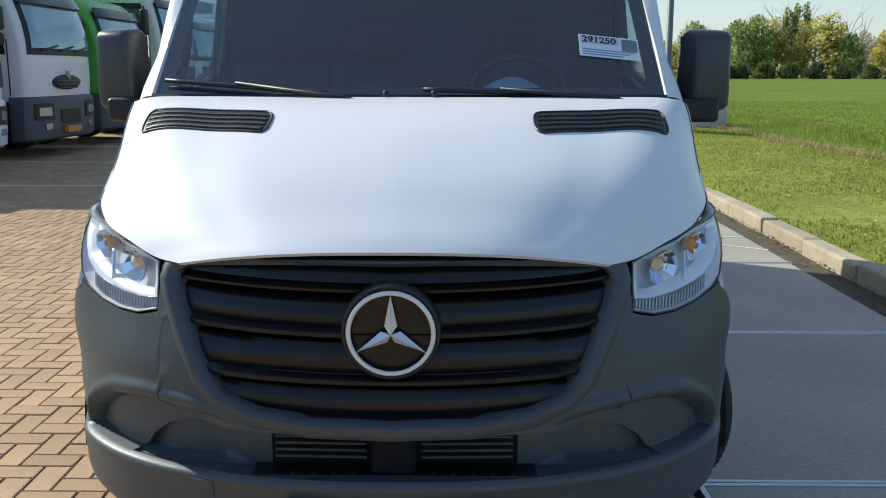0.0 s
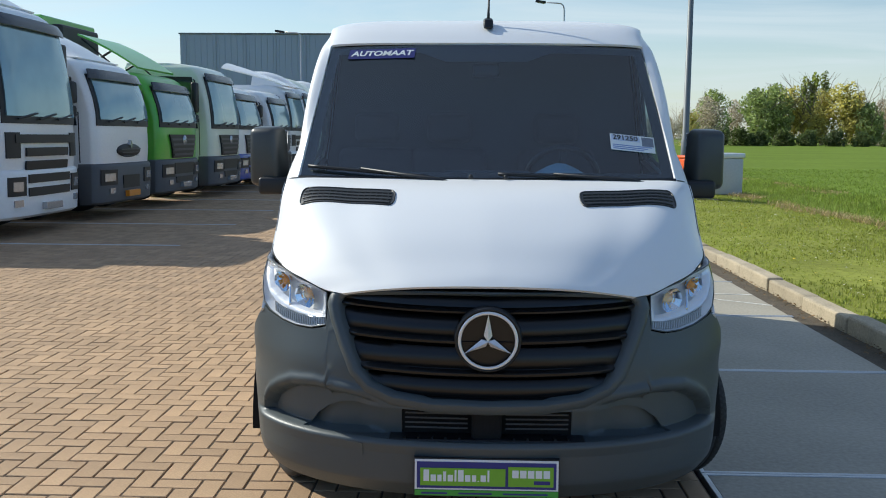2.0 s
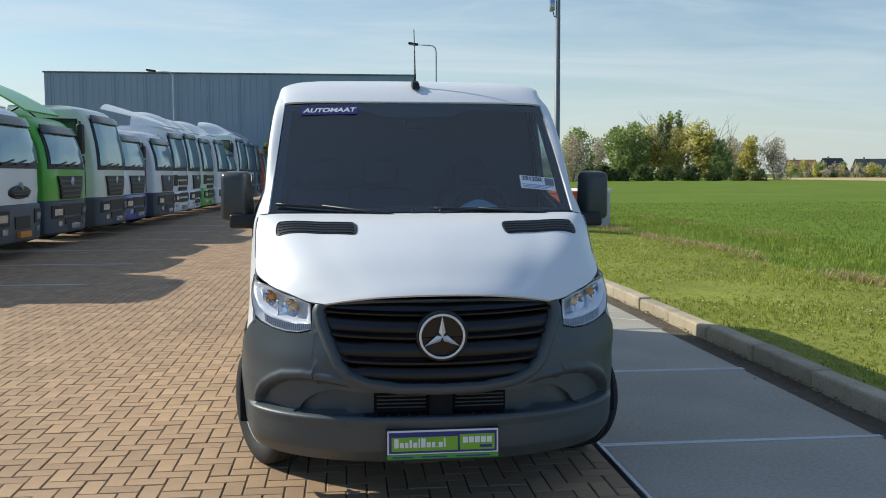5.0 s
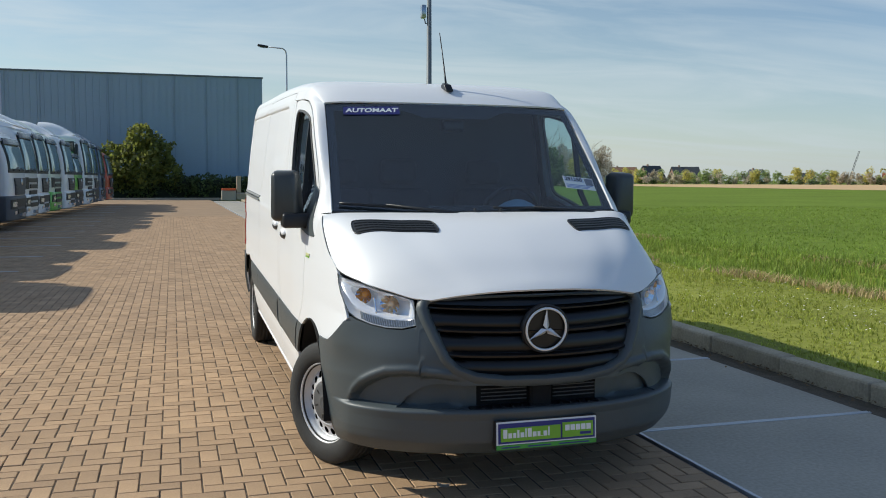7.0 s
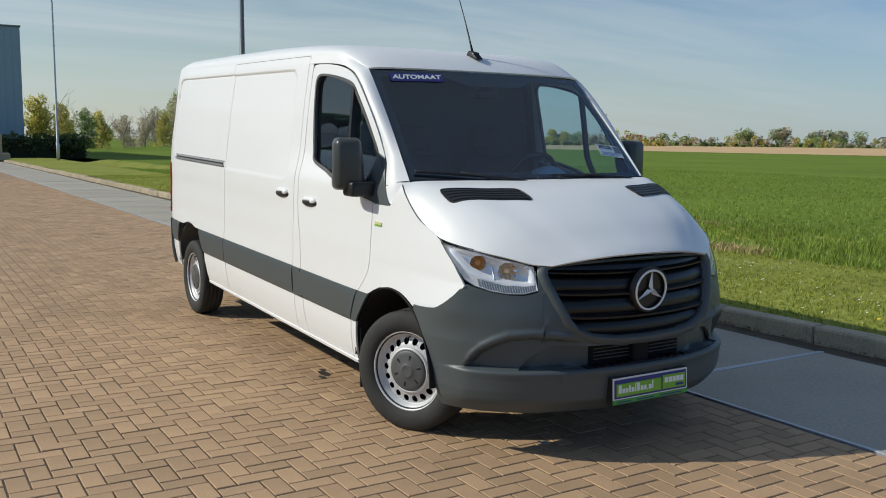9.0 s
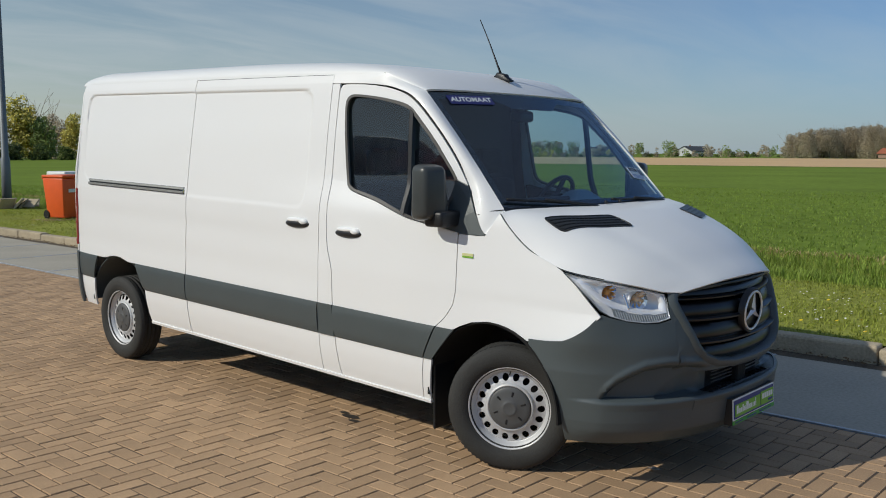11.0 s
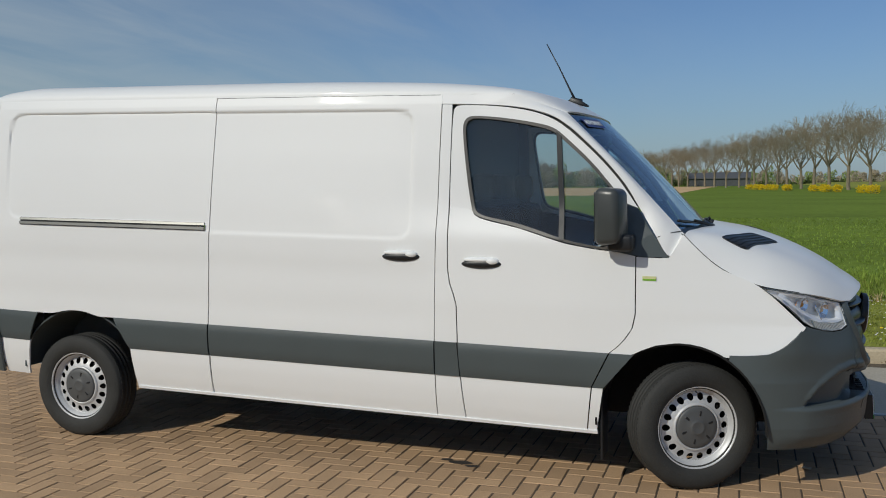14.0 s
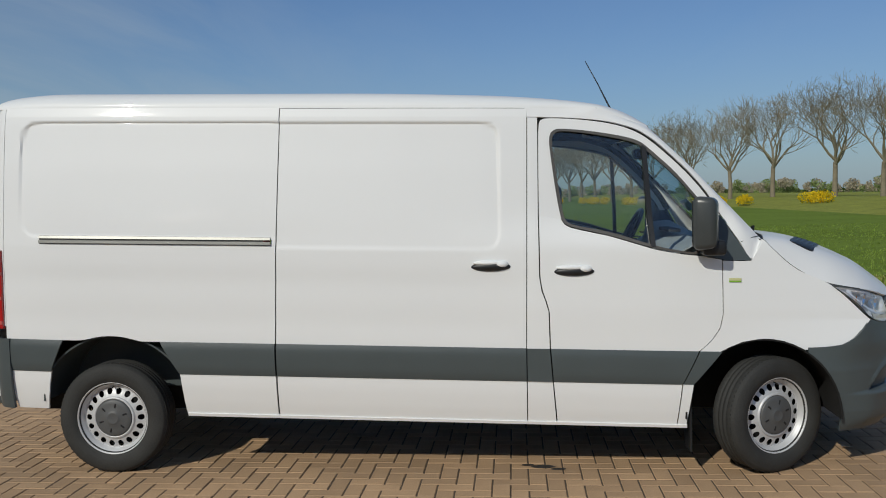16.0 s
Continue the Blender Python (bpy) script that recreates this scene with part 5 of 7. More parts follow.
wb = part("steering_wheel", ring_of(0.185, 0.016, SWM, 36, 10), GLOSS_BLACK, cab, "black steering wheel", True)
part("wheel_boss", lathe(bmesh.new(), [(0.0001, 0.03), (0.05, 0.028), (0.075, 0.005), (0.075, -0.03)], 20, SWM), LINING, wb, "", True)
for a in (0, 180, 270):
    part("wheel_spoke", boxed(-0.012, 0.012, 0.06, 0.185, -0.018, 0.018, 0.006, 1, SWM @ pose(0, 0, 0, a, 0, 0)), LINING, wb)
for x in (-0.62, -0.20, 0.42):
    seat = part("seat_base", boxed(x - 0.23, x + 0.23, 0.72, 1.22, 0.82, 0.98, 0.05, 3), FABRIC, cab, "black fabric seat", True)
    part("seat_back", boxed(x - 0.22, x + 0.22, 1.18, 1.30, 0.95, 1.50, 0.05, 3, Matrix.Translation((0, 0.0, 0)) ), FABRIC, seat, "", True)
    part("headrest", boxed(x - 0.13, x + 0.13, 1.22, 1.31, 1.53, 1.70, 0.04, 3), FABRIC, seat, "", True)
part("sensor_housing", boxed(-0.07, 0.07, 0.60, 0.70, 1.865, 1.935, 0.02, 2), BLACK, cab, "black sensor housing behind the screen", True)
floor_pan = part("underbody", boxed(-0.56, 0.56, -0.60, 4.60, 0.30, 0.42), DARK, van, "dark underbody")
# unseen boxes added under the sills to keep light off the ground there
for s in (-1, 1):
    part("sill_light_block", boxed(s * 0.56, s * 0.93, 0.62, 3.44, 0.335, 0.44), DARK, van, "unseen dark box that blocks light under the sill")
# unseen dark block added so openings into the body read as shade
part("dark_core", boxed(-0.56, 0.56, 1.46, 4.60, 0.42, 2.02), DARK, van, "unseen dark block inside the load bay")
# dark sheets added behind the panels so the gaps between them read as shade
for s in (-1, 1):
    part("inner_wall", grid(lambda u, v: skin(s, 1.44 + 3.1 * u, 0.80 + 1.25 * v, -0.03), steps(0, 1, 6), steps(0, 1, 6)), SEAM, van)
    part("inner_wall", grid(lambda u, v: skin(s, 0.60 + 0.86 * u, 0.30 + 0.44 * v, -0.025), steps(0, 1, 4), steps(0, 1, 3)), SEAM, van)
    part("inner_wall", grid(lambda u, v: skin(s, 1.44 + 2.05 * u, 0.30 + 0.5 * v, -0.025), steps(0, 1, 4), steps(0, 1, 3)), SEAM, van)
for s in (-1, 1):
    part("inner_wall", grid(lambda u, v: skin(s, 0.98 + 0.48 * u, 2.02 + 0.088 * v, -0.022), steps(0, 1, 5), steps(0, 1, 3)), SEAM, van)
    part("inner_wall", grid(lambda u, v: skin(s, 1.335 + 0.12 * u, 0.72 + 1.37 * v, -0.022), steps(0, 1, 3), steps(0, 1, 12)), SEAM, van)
part("front_bulkhead", boxed(-0.56, 0.56, -0.10, 0.10, 0.40, 1.22), DARK, van, "dark engine bay")
part("radiator_block", boxed(-0.48, 0.48, -0.70, -0.62, 0.35, 0.95), DARK, van, "dark radiator")
part("exhaust", tube(bmesh.new(), [(0.3, 1.0, 0.28), (0.3, 3.2, 0.30), (0.35, 4.4, 0.36)], 0.035, 10), DARK, van, "", True)
for y in (0.092, 3.935):
    part("axle", tube(bmesh.new(), [(-0.80, y, 0.335), (0.80, y, 0.335)], 0.05, 10), DARK, van)

# ---- paving: slabs in steel edges, gutter, kerb stones ----
lane = thing("slab_lane", "lane of large concrete slabs with steel edges", "pavement", kind="structure")
PITCH = 1.935
def slab_mesh():
    bm = boxed(0, SLAB1 - SLAB0 - 0.05, 0.026, PITCH - 0.026, -0.14, 0.0, 0.004)
    me = bpy.data.meshes.new("slab")
    bm.to_mesh(me); bm.free(); me.materials.append(CONCRETE)
    em = bpy.data.meshes.new("steel_edge")
    eb = bmesh.new()
    box(eb, -0.024, SLAB1 - SLAB0 - 0.026, 0.003, 0.024, -0.14, 0.003, 0.002)
    box(eb, -0.024, SLAB1 - SLAB0 - 0.026, PITCH - 0.024, PITCH - 0.003, -0.14, 0.003, 0.002)
    box(eb, -0.026, -0.002, 0.003, PITCH - 0.003, -0.14, 0.004, 0.002)
    eb.to_mesh(em); eb.free(); em.materials.append(GALV)
    return me, em
slab_me, edge_me = slab_mesh()
rs = random.Random(4)
for k in range(-7, 31):
    ob = new("slab", slab_me)
    ob.parent = lane
    ob.matrix_basis = Matrix.Translation((SLAB0 + 0.026, 0.10 + PITCH * k, rs.uniform(-0.004, 0.002))) @ pose(0, 0, 0, rs.uniform(-0.1, 0.1), rs.uniform(-0.1, 0.1), 0)
    e = new("steel_edge", edge_me)
    e.parent = ob
GUTTER = mat("gutter_dirt", (0.105, 0.085, 0.06), 0.95, spread=0.4, scale=9, fine=70, bump=0.6)
tagged(link("gutter", grid(lambda x, y: (x, y, -0.012 + 0.014 * noise.noise(Vector((x * 9, y * 5, 1)))), steps(SLAB1 - 0.03, KX + 0.03, 6), steps(-13.5, 59, 300)), GUTTER, smooth=True), "gutter of dirt and old leaves along the kerb", "gutter", kind="structure")
kerb = thing("kerb", "weathered concrete kerb stones along the grass", "kerb", kind="structure")
kb = bmesh.new()
box(kb, 0, 0.17, 0.004, 0.994, -0.15, KT, 0.022, 2)
kme = bpy.data.meshes.new("kerb_stone")
kb.to_mesh(kme); kb.free(); kme.materials.append(KERB)
for k in range(-13, 60):
    ob = new("kerb_stone", kme)
    ob.parent = kerb
    ob.matrix_basis = Matrix.Translation((KX - 0.0015 * max(0, k) + rs.uniform(-0.008, 0.008), k + 0.35, rs.uniform(-0.012, 0.008))) @ pose(0, 0, 0, rs.uniform(-0.5, 0.5), rs.uniform(-1, 1), rs.uniform(-0.5, 0.5))
tagged(link("yard_end_kerb", boxed(-45, 2.6, 65.6, 65.8, -0.1, 0.12, 0.02), KERB), "low concrete kerb at the yard's end", "kerb", kind="structure")

# litter in the gutter: dry leaves and weeds
LEAF = mat("dry_leaf", (0.16, 0.10, 0.045), 0.9, spread=0.4, scale=3, fine=40, bump=0.2, random_tint=0.5, island=True)
lb = bmesh.new()
for _ in range(1600):
    y = rs.uniform(-4, 16)
    x = KX - abs(rs.gauss(0, 0.09)) - 0.005
    a, q = rs.uniform(0, 6.28), rs.uniform(0.008, 0.024)
    c = Vector((x, y, 0.006 + rs.uniform(0, 0.012)))
    d, e = Vector((math.cos(a), math.sin(a), rs.uniform(-0.4, 0.4))) * q, Vector((-math.sin(a), math.cos(a), rs.uniform(-0.4, 0.4))) * q * 0.5
    lb.faces.new([lb.verts.new(c + p) for p in (d, e, -d, -e)])
tagged(link("leaf_litter", lb, LEAF), "dry brown leaves gathered along the kerb", "litter", kind="stuff")


# ---- grass, flowers, crop ----
BLADE = mat("grass_blade", (0.34, 0.38, 0.068), 0.75, spread=0.3, scale=0.7, fine=6, bump=0, random_tint=0.35, island=True, thin=0.4)
TALL = mat("tall_grass_blade", (0.27, 0.36, 0.060), 0.75, spread=0.3, scale=0.5, fine=5, bump=0, random_tint=0.35, island=True, thin=0.4)
CROP = mat("crop_blade", (0.25, 0.34, 0.058), 0.75, spread=0.3, scale=0.15, fine=3, bump=0, random_tint=0.3, island=True, thin=0.4)


def blades(name, spots, height, width, lean, material, label, per=3):
    """Tufts of tapered, bent leaves."""
    verts, faces = [], []
    for x, y, k in spots:
        z = ground_z(x, y) - 0.01
        for _ in range(per):
            a = rs.uniform(0, 6.283)
            h = height * k * rs.uniform(0.55, 1.25)
            w = width * rs.uniform(0.7, 1.3)
            px, py = x + rs.gauss(0, width * 2.5), y + rs.gauss(0, width * 2.5)
            ca, sa = math.cos(a), math.sin(a)
            l = lean * h * rs.uniform(0.2, 1.2)
            b = len(verts)
            verts += [(px - sa * w, py + ca * w, z), (px + sa * w, py - ca * w, z), (px + ca * l * 0.35 + sa * w * 0.7, py + sa * l * 0.35 - ca * w * 0.7, z + h * 0.6), (px + ca * l * 0.35 - sa * w * 0.7, py + sa * l * 0.35 + ca * w * 0.7, z + h * 0.6), (px + ca * l, py + sa * l, z + h)]
            faces += [(b, b + 1, b + 2, b + 3), (b + 3, b + 2, b + 4)]
    me = bpy.data.meshes.new(name)
    me.from_pydata(verts, [], faces)
    me.materials.append(material)
    return tagged(new(name, me), label, "grass", kind="stuff")


def thick_at(x, y):
    return 0.75 + 0.6 * noise.noise(Vector((x * 0.6, y * 0.6, 7)))


lawn = []
while len(lawn) < 36000:
    y = -6 + 40 * rs.random() ** 1.6
    x = rs.uniform(KX + 0.16, 6.9)
    lawn.append((x, y, max(0.35, thick_at(x, y))))
blades("verge_grass", lawn, 0.055, 0.006, 0.8, BLADE, "short mown grass of the verge", 3)
edge = []
while len(edge) < 26000:
    y = -12 + 56 * rs.random() ** 1.4
    x = rs.uniform(6.7, 10.9) + 0.25 * noise.noise(Vector((y * 0.3, 1, 1)))
    k = ss(6.6, 7.4, x) * (1 - 0.55 * ss(8.2, 10.6, x))
    if rs.random() < 0.35 + k:
        edge.append((x, y, max(0.3, thick_at(x, y)) * (0.35 + 0.75 * k)))
blades("rough_grass", edge, 0.22, 0.009, 0.6, TALL, "tall rough grass along the field's edge", 4)
crop = []
while len(crop) < 40000:
    d = 9.6 + 26 * rs.random() ** 1.5
    y = -20 + 62 * rs.random()
    x = round(d / 0.17) * 0.17 + rs.gauss(0, 0.03)
    crop.append((x, y, 0.6 + 0.5 * rs.random()))
blades("young_crop", crop, 0.06, 0.011, 0.9, CROP, "short green crop standing in the field", 3)
STRAW = mat("dry_straw_blade", (0.52, 0.40, 0.19), 0.8, spread=0.25, scale=1.2, fine=9, bump=0, random_tint=0.3, island=True, thin=0.3)
straw = []
while len(straw) < 2600:
    y = rs.uniform(-8, 34)
    at_foot = rs.random() < 0.55
    x = rs.gauss(6.95, 0.22) if at_foot else rs.gauss(10.4, 0.14) + 0.3 * noise.noise(Vector((y * 0.25, 4, 2)))
    if noise.noise(Vector((x * 0.35, y * 0.45, 9))) > (-0.05 if at_foot else 0.0):
        straw.append((x, y, 0.8 if at_foot else 0.5))
blades("dry_straw", straw, 0.17, 0.008, 1.3, STRAW, "patches of dry straw-coloured grass at the field's edge", 4)
DAISY = mat("daisy_white", (0.80, 0.80, 0.76), 0.7, spread=0.05, bump=0)
DANDELION = mat("dandelion_yellow", (0.80, 0.56, 0.02), 0.7, spread=0.08, bump=0)
for nm, n, m, r, lab in (("daisies", 2200, DAISY, 0.010, "white daisies scattered in the verge"), ("dandelions", 150, DANDELION, 0.018, "yellow dandelions in the verge")):
    fb = bmesh.new()
    spots = [(rs.uniform(KX + 0.3, 6.6), -4 + 26 * rs.random() ** 1.3) for _ in range(60)]
    for _ in range(n):
        cx, cy = rs.choice(spots)
        x, y = cx + rs.gauss(0, 0.35), cy + rs.gauss(0, 0.5)
        if x < KX + 0.25 or x > 6.8:
            continue
        z = ground_z(x, y) + 0.05 * rs.uniform(0.7, 1.3)
        t = rs.uniform(0, 1)
        ring_ = [fb.verts.new((x + r * math.cos(t + k * 1.047), y + r * math.sin(t + k * 1.047), z + 0.3 * r * math.cos(t * 5 + k))) for k in range(6)]
        fb.faces.new(ring_)
    tagged(link(nm, fb, m), lab, "flower", kind="stuff")


# ---- brick paving in herringbone ----
BW = 0.1035
def herring(x0, x1, y0, y1):
    for i in range(math.floor(x0 / BW), math.ceil(x1 / BW - 1e-6)):
        for j in range(math.floor(y0 / BW), math.ceil(y1 / BW)):
            m = (i - j) % 4
            if m == 0 and (i + 2) * BW <= x1 + 1e-6:
                yield (i + 1) * BW, (j + 0.5) * BW, 0
            elif m == 0 and (i + 1) * BW <= x1 + 1e-6:
                yield (i + 0.5) * BW, (j + 0.5) * BW, 2
            elif m == 2:
                yield (i + 0.5) * BW, (j) * BW, 1


def brick_verts(cx, cy, flat, chamfer):
    hx, hy = ((BW - 0.0042, BW / 2 - 0.0042), (BW / 2 - 0.0042, BW - 0.0042), (BW / 2 - 0.0042, BW / 2 - 0.0042))[flat]
    dz, tx, ty = rs.gauss(0, 0.0008), rs.gauss(0, 0.0035), rs.gauss(0, 0.0035)
    out = []
    for q, z in ((1, -0.03), (1, -0.0035), (0, 0.0)) if chamfer else ((1, -0.02), (1, -0.001)):
        ox, oy = (hx, hy) if q else (hx - 0.003, hy - 0.003)
        out += [(cx + a * ox, cy + b * oy, z + dz + tx * a * ox + ty * b * oy) for a, b in ((-1, -1), (1, -1), (1, 1), (-1, 1))]
    return out


def brick_faces(b, chamfer):
    f = []
    for lvl in range(2 if chamfer else 1):
        o = b + 4 * lvl
        f += [(o + i, o + (i + 1) % 4, o + 4 + (i + 1) % 4, o + 4 + i) for i in range(4)]
    o = b + (8 if chamfer else 4)
    return f + [(o, o + 1, o + 2, o + 3)]


paving = thing("brick_paving", "red-brown brick paving laid in herringbone", "pavement", kind="structure")
sand = link("joint_sand", boxed(-13, 1.004, -8, 34, -0.26, -0.0045), SAND, paving, "dark sand in the joints")
near_spots, verts, faces = [], [], []
for cx, cy, flat in herring(-12.9, 10 * BW, -7.9, 33.9):
    cx -= 0.0325
    if -3.3 < cx < -1.1 and -0.85 < cy < 1.9:
        near_spots.append((cx, cy, flat))
        if len(near_spots) <= 300:
            continue
    near_ = -6 < cx and cy < 9
    b = len(verts)
    verts += brick_verts(cx, cy, flat, near_)
    faces += brick_faces(b, near_)
me = bpy.data.meshes.new("bricks")
me.from_pydata(verts, [], faces)
me.materials.append(BRICK_FAR)
rest = new("bricks", me)
rest.parent = paving
rest["kind"] = "stuff"
rest["label"] = "field of laid paving bricks"
shared = []
for flat in (0, 1):
    for k in range(3):
        m2 = bpy.data.meshes.new("brick")
        m2.from_pydata(brick_verts(0, 0, flat, True), [], brick_faces(0, True))
        m2.materials.append(BRICK)
        shared.append(m2)
for cx, cy, flat in near_spots[:300]:
    ob = new("brick", shared[flat * 3 + rs.randrange(3)])
    ob.parent = paving
    ob.location = (cx, cy, rs.gauss(0, 0.001))
# oil stain and a fallen leaf by the front wheel
st = bmesh.new()
for cx, cy, r in ((-0.83, 1.36, 0.07), (-0.88, 1.27, 0.045), (-0.80, 1.45, 0.04)):
    st.faces.new([st.verts.new((cx + 0.5 * r * math.cos(k * 0.5236) * rs.uniform(0.8, 1.2), cy + r * math.sin(k * 0.5236) * rs.uniform(0.8, 1.2), 0.0035)) for k in range(12)])
tagged(link("oil_stain", st, mat("oil_stain", (0.05, 0.042, 0.035), 0.6, spread=0.3, scale=20, fine=90, bump=0.1)), "dark oil stain on the brick paving", "stain", kind="structure")

scrap = bmesh.new()
grid(lambda u, v: (-0.42 + 0.045 * u + 0.012 * v, -0.56 + 0.05 * v - 0.02 * u * u, 0.006 + 0.014 * (u - 0.4) ** 2 + 0.010 * v * v), steps(-0.6, 0.8, 5), steps(-0.4, 0.5, 4), scrap)
tagged(thick(link("fallen_leaf", scrap, mat("pale_dry_leaf", (0.50, 0.44, 0.36), 0.8, spread=0.2, scale=30, fine=90, bump=0.2)), 0.0015), "pale curled dry leaf on the paving", "leaf")

# ---- the row of parked trucks; each faces the yard, front at local y = 0 ----
def paint(name, rgb, rough=0.35):
    return mat(name, rgb, rough, spread=0.05, scale=0.8, fine=30, bump=0, coat=0.4)


T_WHITE = paint("truck_white", (0.82, 0.83, 0.82))
T_GREEN = paint("truck_green", (0.11, 0.46, 0.05))
T_CREAM = paint("truck_pale_green_white", (0.74, 0.80, 0.66))
T_BLUE = paint("truck_blue", (0.03, 0.07, 0.34))
T_NAVY = paint("truck_navy", (0.06, 0.10, 0.17))
T_RED = paint("truck_red", (0.52, 0.07, 0.03))
T_GREY = mat("truck_bumper_grey", (0.085, 0.09, 0.097), 0.55, spread=0.12, scale=2, fine=60, bump=0.05)
T_DARK = mat("truck_dark_plastic", (0.014, 0.015, 0.017), 0.5, spread=0.2, scale=3, fine=60, bump=0.05)
# pale blue base puts the sky's reflection into the opaque pane
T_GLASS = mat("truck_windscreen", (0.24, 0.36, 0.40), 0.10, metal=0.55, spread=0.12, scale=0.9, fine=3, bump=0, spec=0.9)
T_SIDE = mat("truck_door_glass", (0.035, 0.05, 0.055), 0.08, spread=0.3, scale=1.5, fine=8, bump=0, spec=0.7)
T_SMOKE = mat("smoked_visor", (0.030, 0.035, 0.045), 0.22, spread=0.2, scale=2, fine=30, bump=0)
T_LAMP = mat("truck_headlamp", (0.42, 0.46, 0.50), 0.15, metal=0.6, spread=0.15, scale=20, fine=90, bump=0)
T_ORANGE = mat("orange_marker", (0.75, 0.26, 0.02), 0.4, spread=0.08, bump=0)
T_CURTAIN = mat("box_body_side", (0.55, 0.56, 0.56), 0.6, spread=0.08, scale=0.6, fine=20, bump=0.05)


def truck(y, spec, x=None):
    """A cab-over truck. spec: cab, bumper, height, fairing, body, body height, grille, style, label."""
    cabc, bump_c, H, fair, bodyc, bodyh, grillec, style, lab = spec
    if x is None:
        x = -6.68 + 0.033 * (y - 12) + rs.uniform(-0.12, 0.12)
    t = thing("parked_truck", lab, "truck", (x, y, 0), 88 + rs.uniform(-1, 1), group="row of parked trucks")
    hw = 1.23
    z0, zb, zs, ze = 0.95, 1.02, 1.85, H - 0.38      # cab floor, bumper top, screen's foot and head
    lean = [(0.3, 0.05), (z0, 0.03), (1.3, 0.0), (zs, 0.01), (ze, 0.20), (H - 0.22, 0.30), (H - 0.08, 0.46), (H - 0.02, 0.66), (H, 0.95)]
    def fr(px, z, out=0.0):
        """The bowed front at a height, wrapped round the corners."""
        k = min(1.0, abs(px) / hw)
        bow = 0.20 * (1 - (1 - k ** 4.2) ** (1 / 2.4))
        return Vector((px * (1 + out * 0.5 * k ** 4), curve(lean, z) + bow - out * (1 - 0.35 * k ** 4), z))
    xs = [-1, -0.997, -0.985, -0.96, -0.92, -0.86] + steps(-0.76, 0.76, 8) + [0.86, 0.92, 0.96, 0.985, 0.997, 1]
    zrow = [z0, 1.1, 1.3, 1.55, zs, (zs + ze) / 2, ze, H - 0.30, H - 0.22, H - 0.14, H - 0.08, H - 0.04, H - 0.01, H]
    cb = bmesh.new()
    rows = []
    for z in zrow:
        drop = 0.10 * ss(H - 0.16, H, z)                     # shoulders of the roof
        ring_ = [fr(hw * k, z) for k in xs]
        ring_ = [Vector((-hw, 2.2, z)), Vector((-hw, 1.2, z))] + ring_ + [Vector((hw, 1.2, z)), Vector((hw, 2.2, z))]
        rows.append([cb.verts.new((p.x * (1 - drop), p.y, p.z)) for p in ring_])
    for a, b in zip(rows, rows[1:]):
        for i in range(len(a)):
            cb.faces.new((a[i], a[(i + 1) % len(a)], b[(i + 1) % len(a)], b[i]))
    cb.faces.new(rows[0][::-1]); cb.faces.new(rows[-1])
    bmesh.ops.recalc_face_normals(cb, faces=cb.faces[:])
    cabo = part("cab", cb, cabc, t, "painted steel cab", True)
    ed = cabo.modifiers.new("crisp_edges", "EDGE_SPLIT")
    ed.split_angle = radians(40)
    def panel(name, w0, w1, za, zb_, out, m, host, label="", d=0.02, n=14, nv=4):
        """A piece that follows the front between two heights; its half width goes from w0 to w1."""
        return thick(part(name, grid(lambda u, v: fr(u * (w0 + (w1 - w0) * v), za + (zb_ - za) * v, out), steps(-1, 1, n), steps(0, 1, nv)), m, host, label, True), d)
    def cheek(name, sx, xa, xb, za, zb_, out, m, host, label="", d=0.02):
        return thick(part(name, grid(lambda u, v: fr(sx * (xa + (xb - xa) * u), za + (zb_ - za) * v, out), steps(0, 1, 5), steps(0, 1, 3)), m, host, label, True), d)
    # windscreen in its dark surround, cowl, smoked visor
    panel("screen_surround", 1.14, 1.10, zs - 0.14, ze + 0.05, 0.010, T_DARK, cabo, "black screen surround")
    panel("truck_windscreen", 1.06, 1.02, zs - 0.03, ze - 0.01, 0.024, T_GLASS, cabo, "windscreen with the sky's reflection in its colour")
    panel("sun_visor", 1.12, 1.04, ze - 0.03, ze + 0.14, 0.085, T_SMOKE, t, "smoked sun visor", 0.03)
    for k in range(3):
        part("wiper", tube(bmesh.new(), [fr(-0.85 + 0.60 * k, zs - 0.07, 0.05), fr(-0.30 + 0.60 * k, zs + 0.02, 0.045)], 0.016, 5), T_DARK, cabo)
    for sx in (-1, 1):
        part("window_surround", prism(bmesh.new(), [(0.40, zs - 0.14), (0.52, ze + 0.04), (1.36, ze + 0.06), (1.40, zs - 0.14)], sx * (hw + 0.004), sx * (hw - 0.02)), T_DARK, cabo)
        part("side_window", prism(bmesh.new(), [(0.46, zs - 0.08), (0.56, ze - 0.03), (1.30, ze), (1.34, zs - 0.08)], sx * (hw + 0.010), sx * (hw - 0.02)), T_SIDE, cabo, "dark door window")
        for ya in (0.36, 1.46):
            part("door_gap", prism(bmesh.new(), [(ya, 1.05), (ya, zs + 0.1), (ya + 0.02, zs + 0.1), (ya + 0.02, 1.05)], sx * (hw + 0.003), sx * (hw - 0.02)), T_DARK, cabo)
        part("door_handle", boxed(sx * (hw + 0.002), sx * (hw + 0.03), 1.22, 1.40, 1.48, 1.53, 0.01), T_DARK, cabo)
        part("step_panel", boxed(sx * 0.90, sx * 1.22, 0.40, 0.98, 0.34, 1.06, 0.03), T_DARK, t, "dark step panel")
        for zt in (0.50, 0.80):
            part("step_tread", boxed(sx * 0.98, sx * 1.24, 0.46, 0.92, zt, zt + 0.04, 0.01), T_GREY, t)
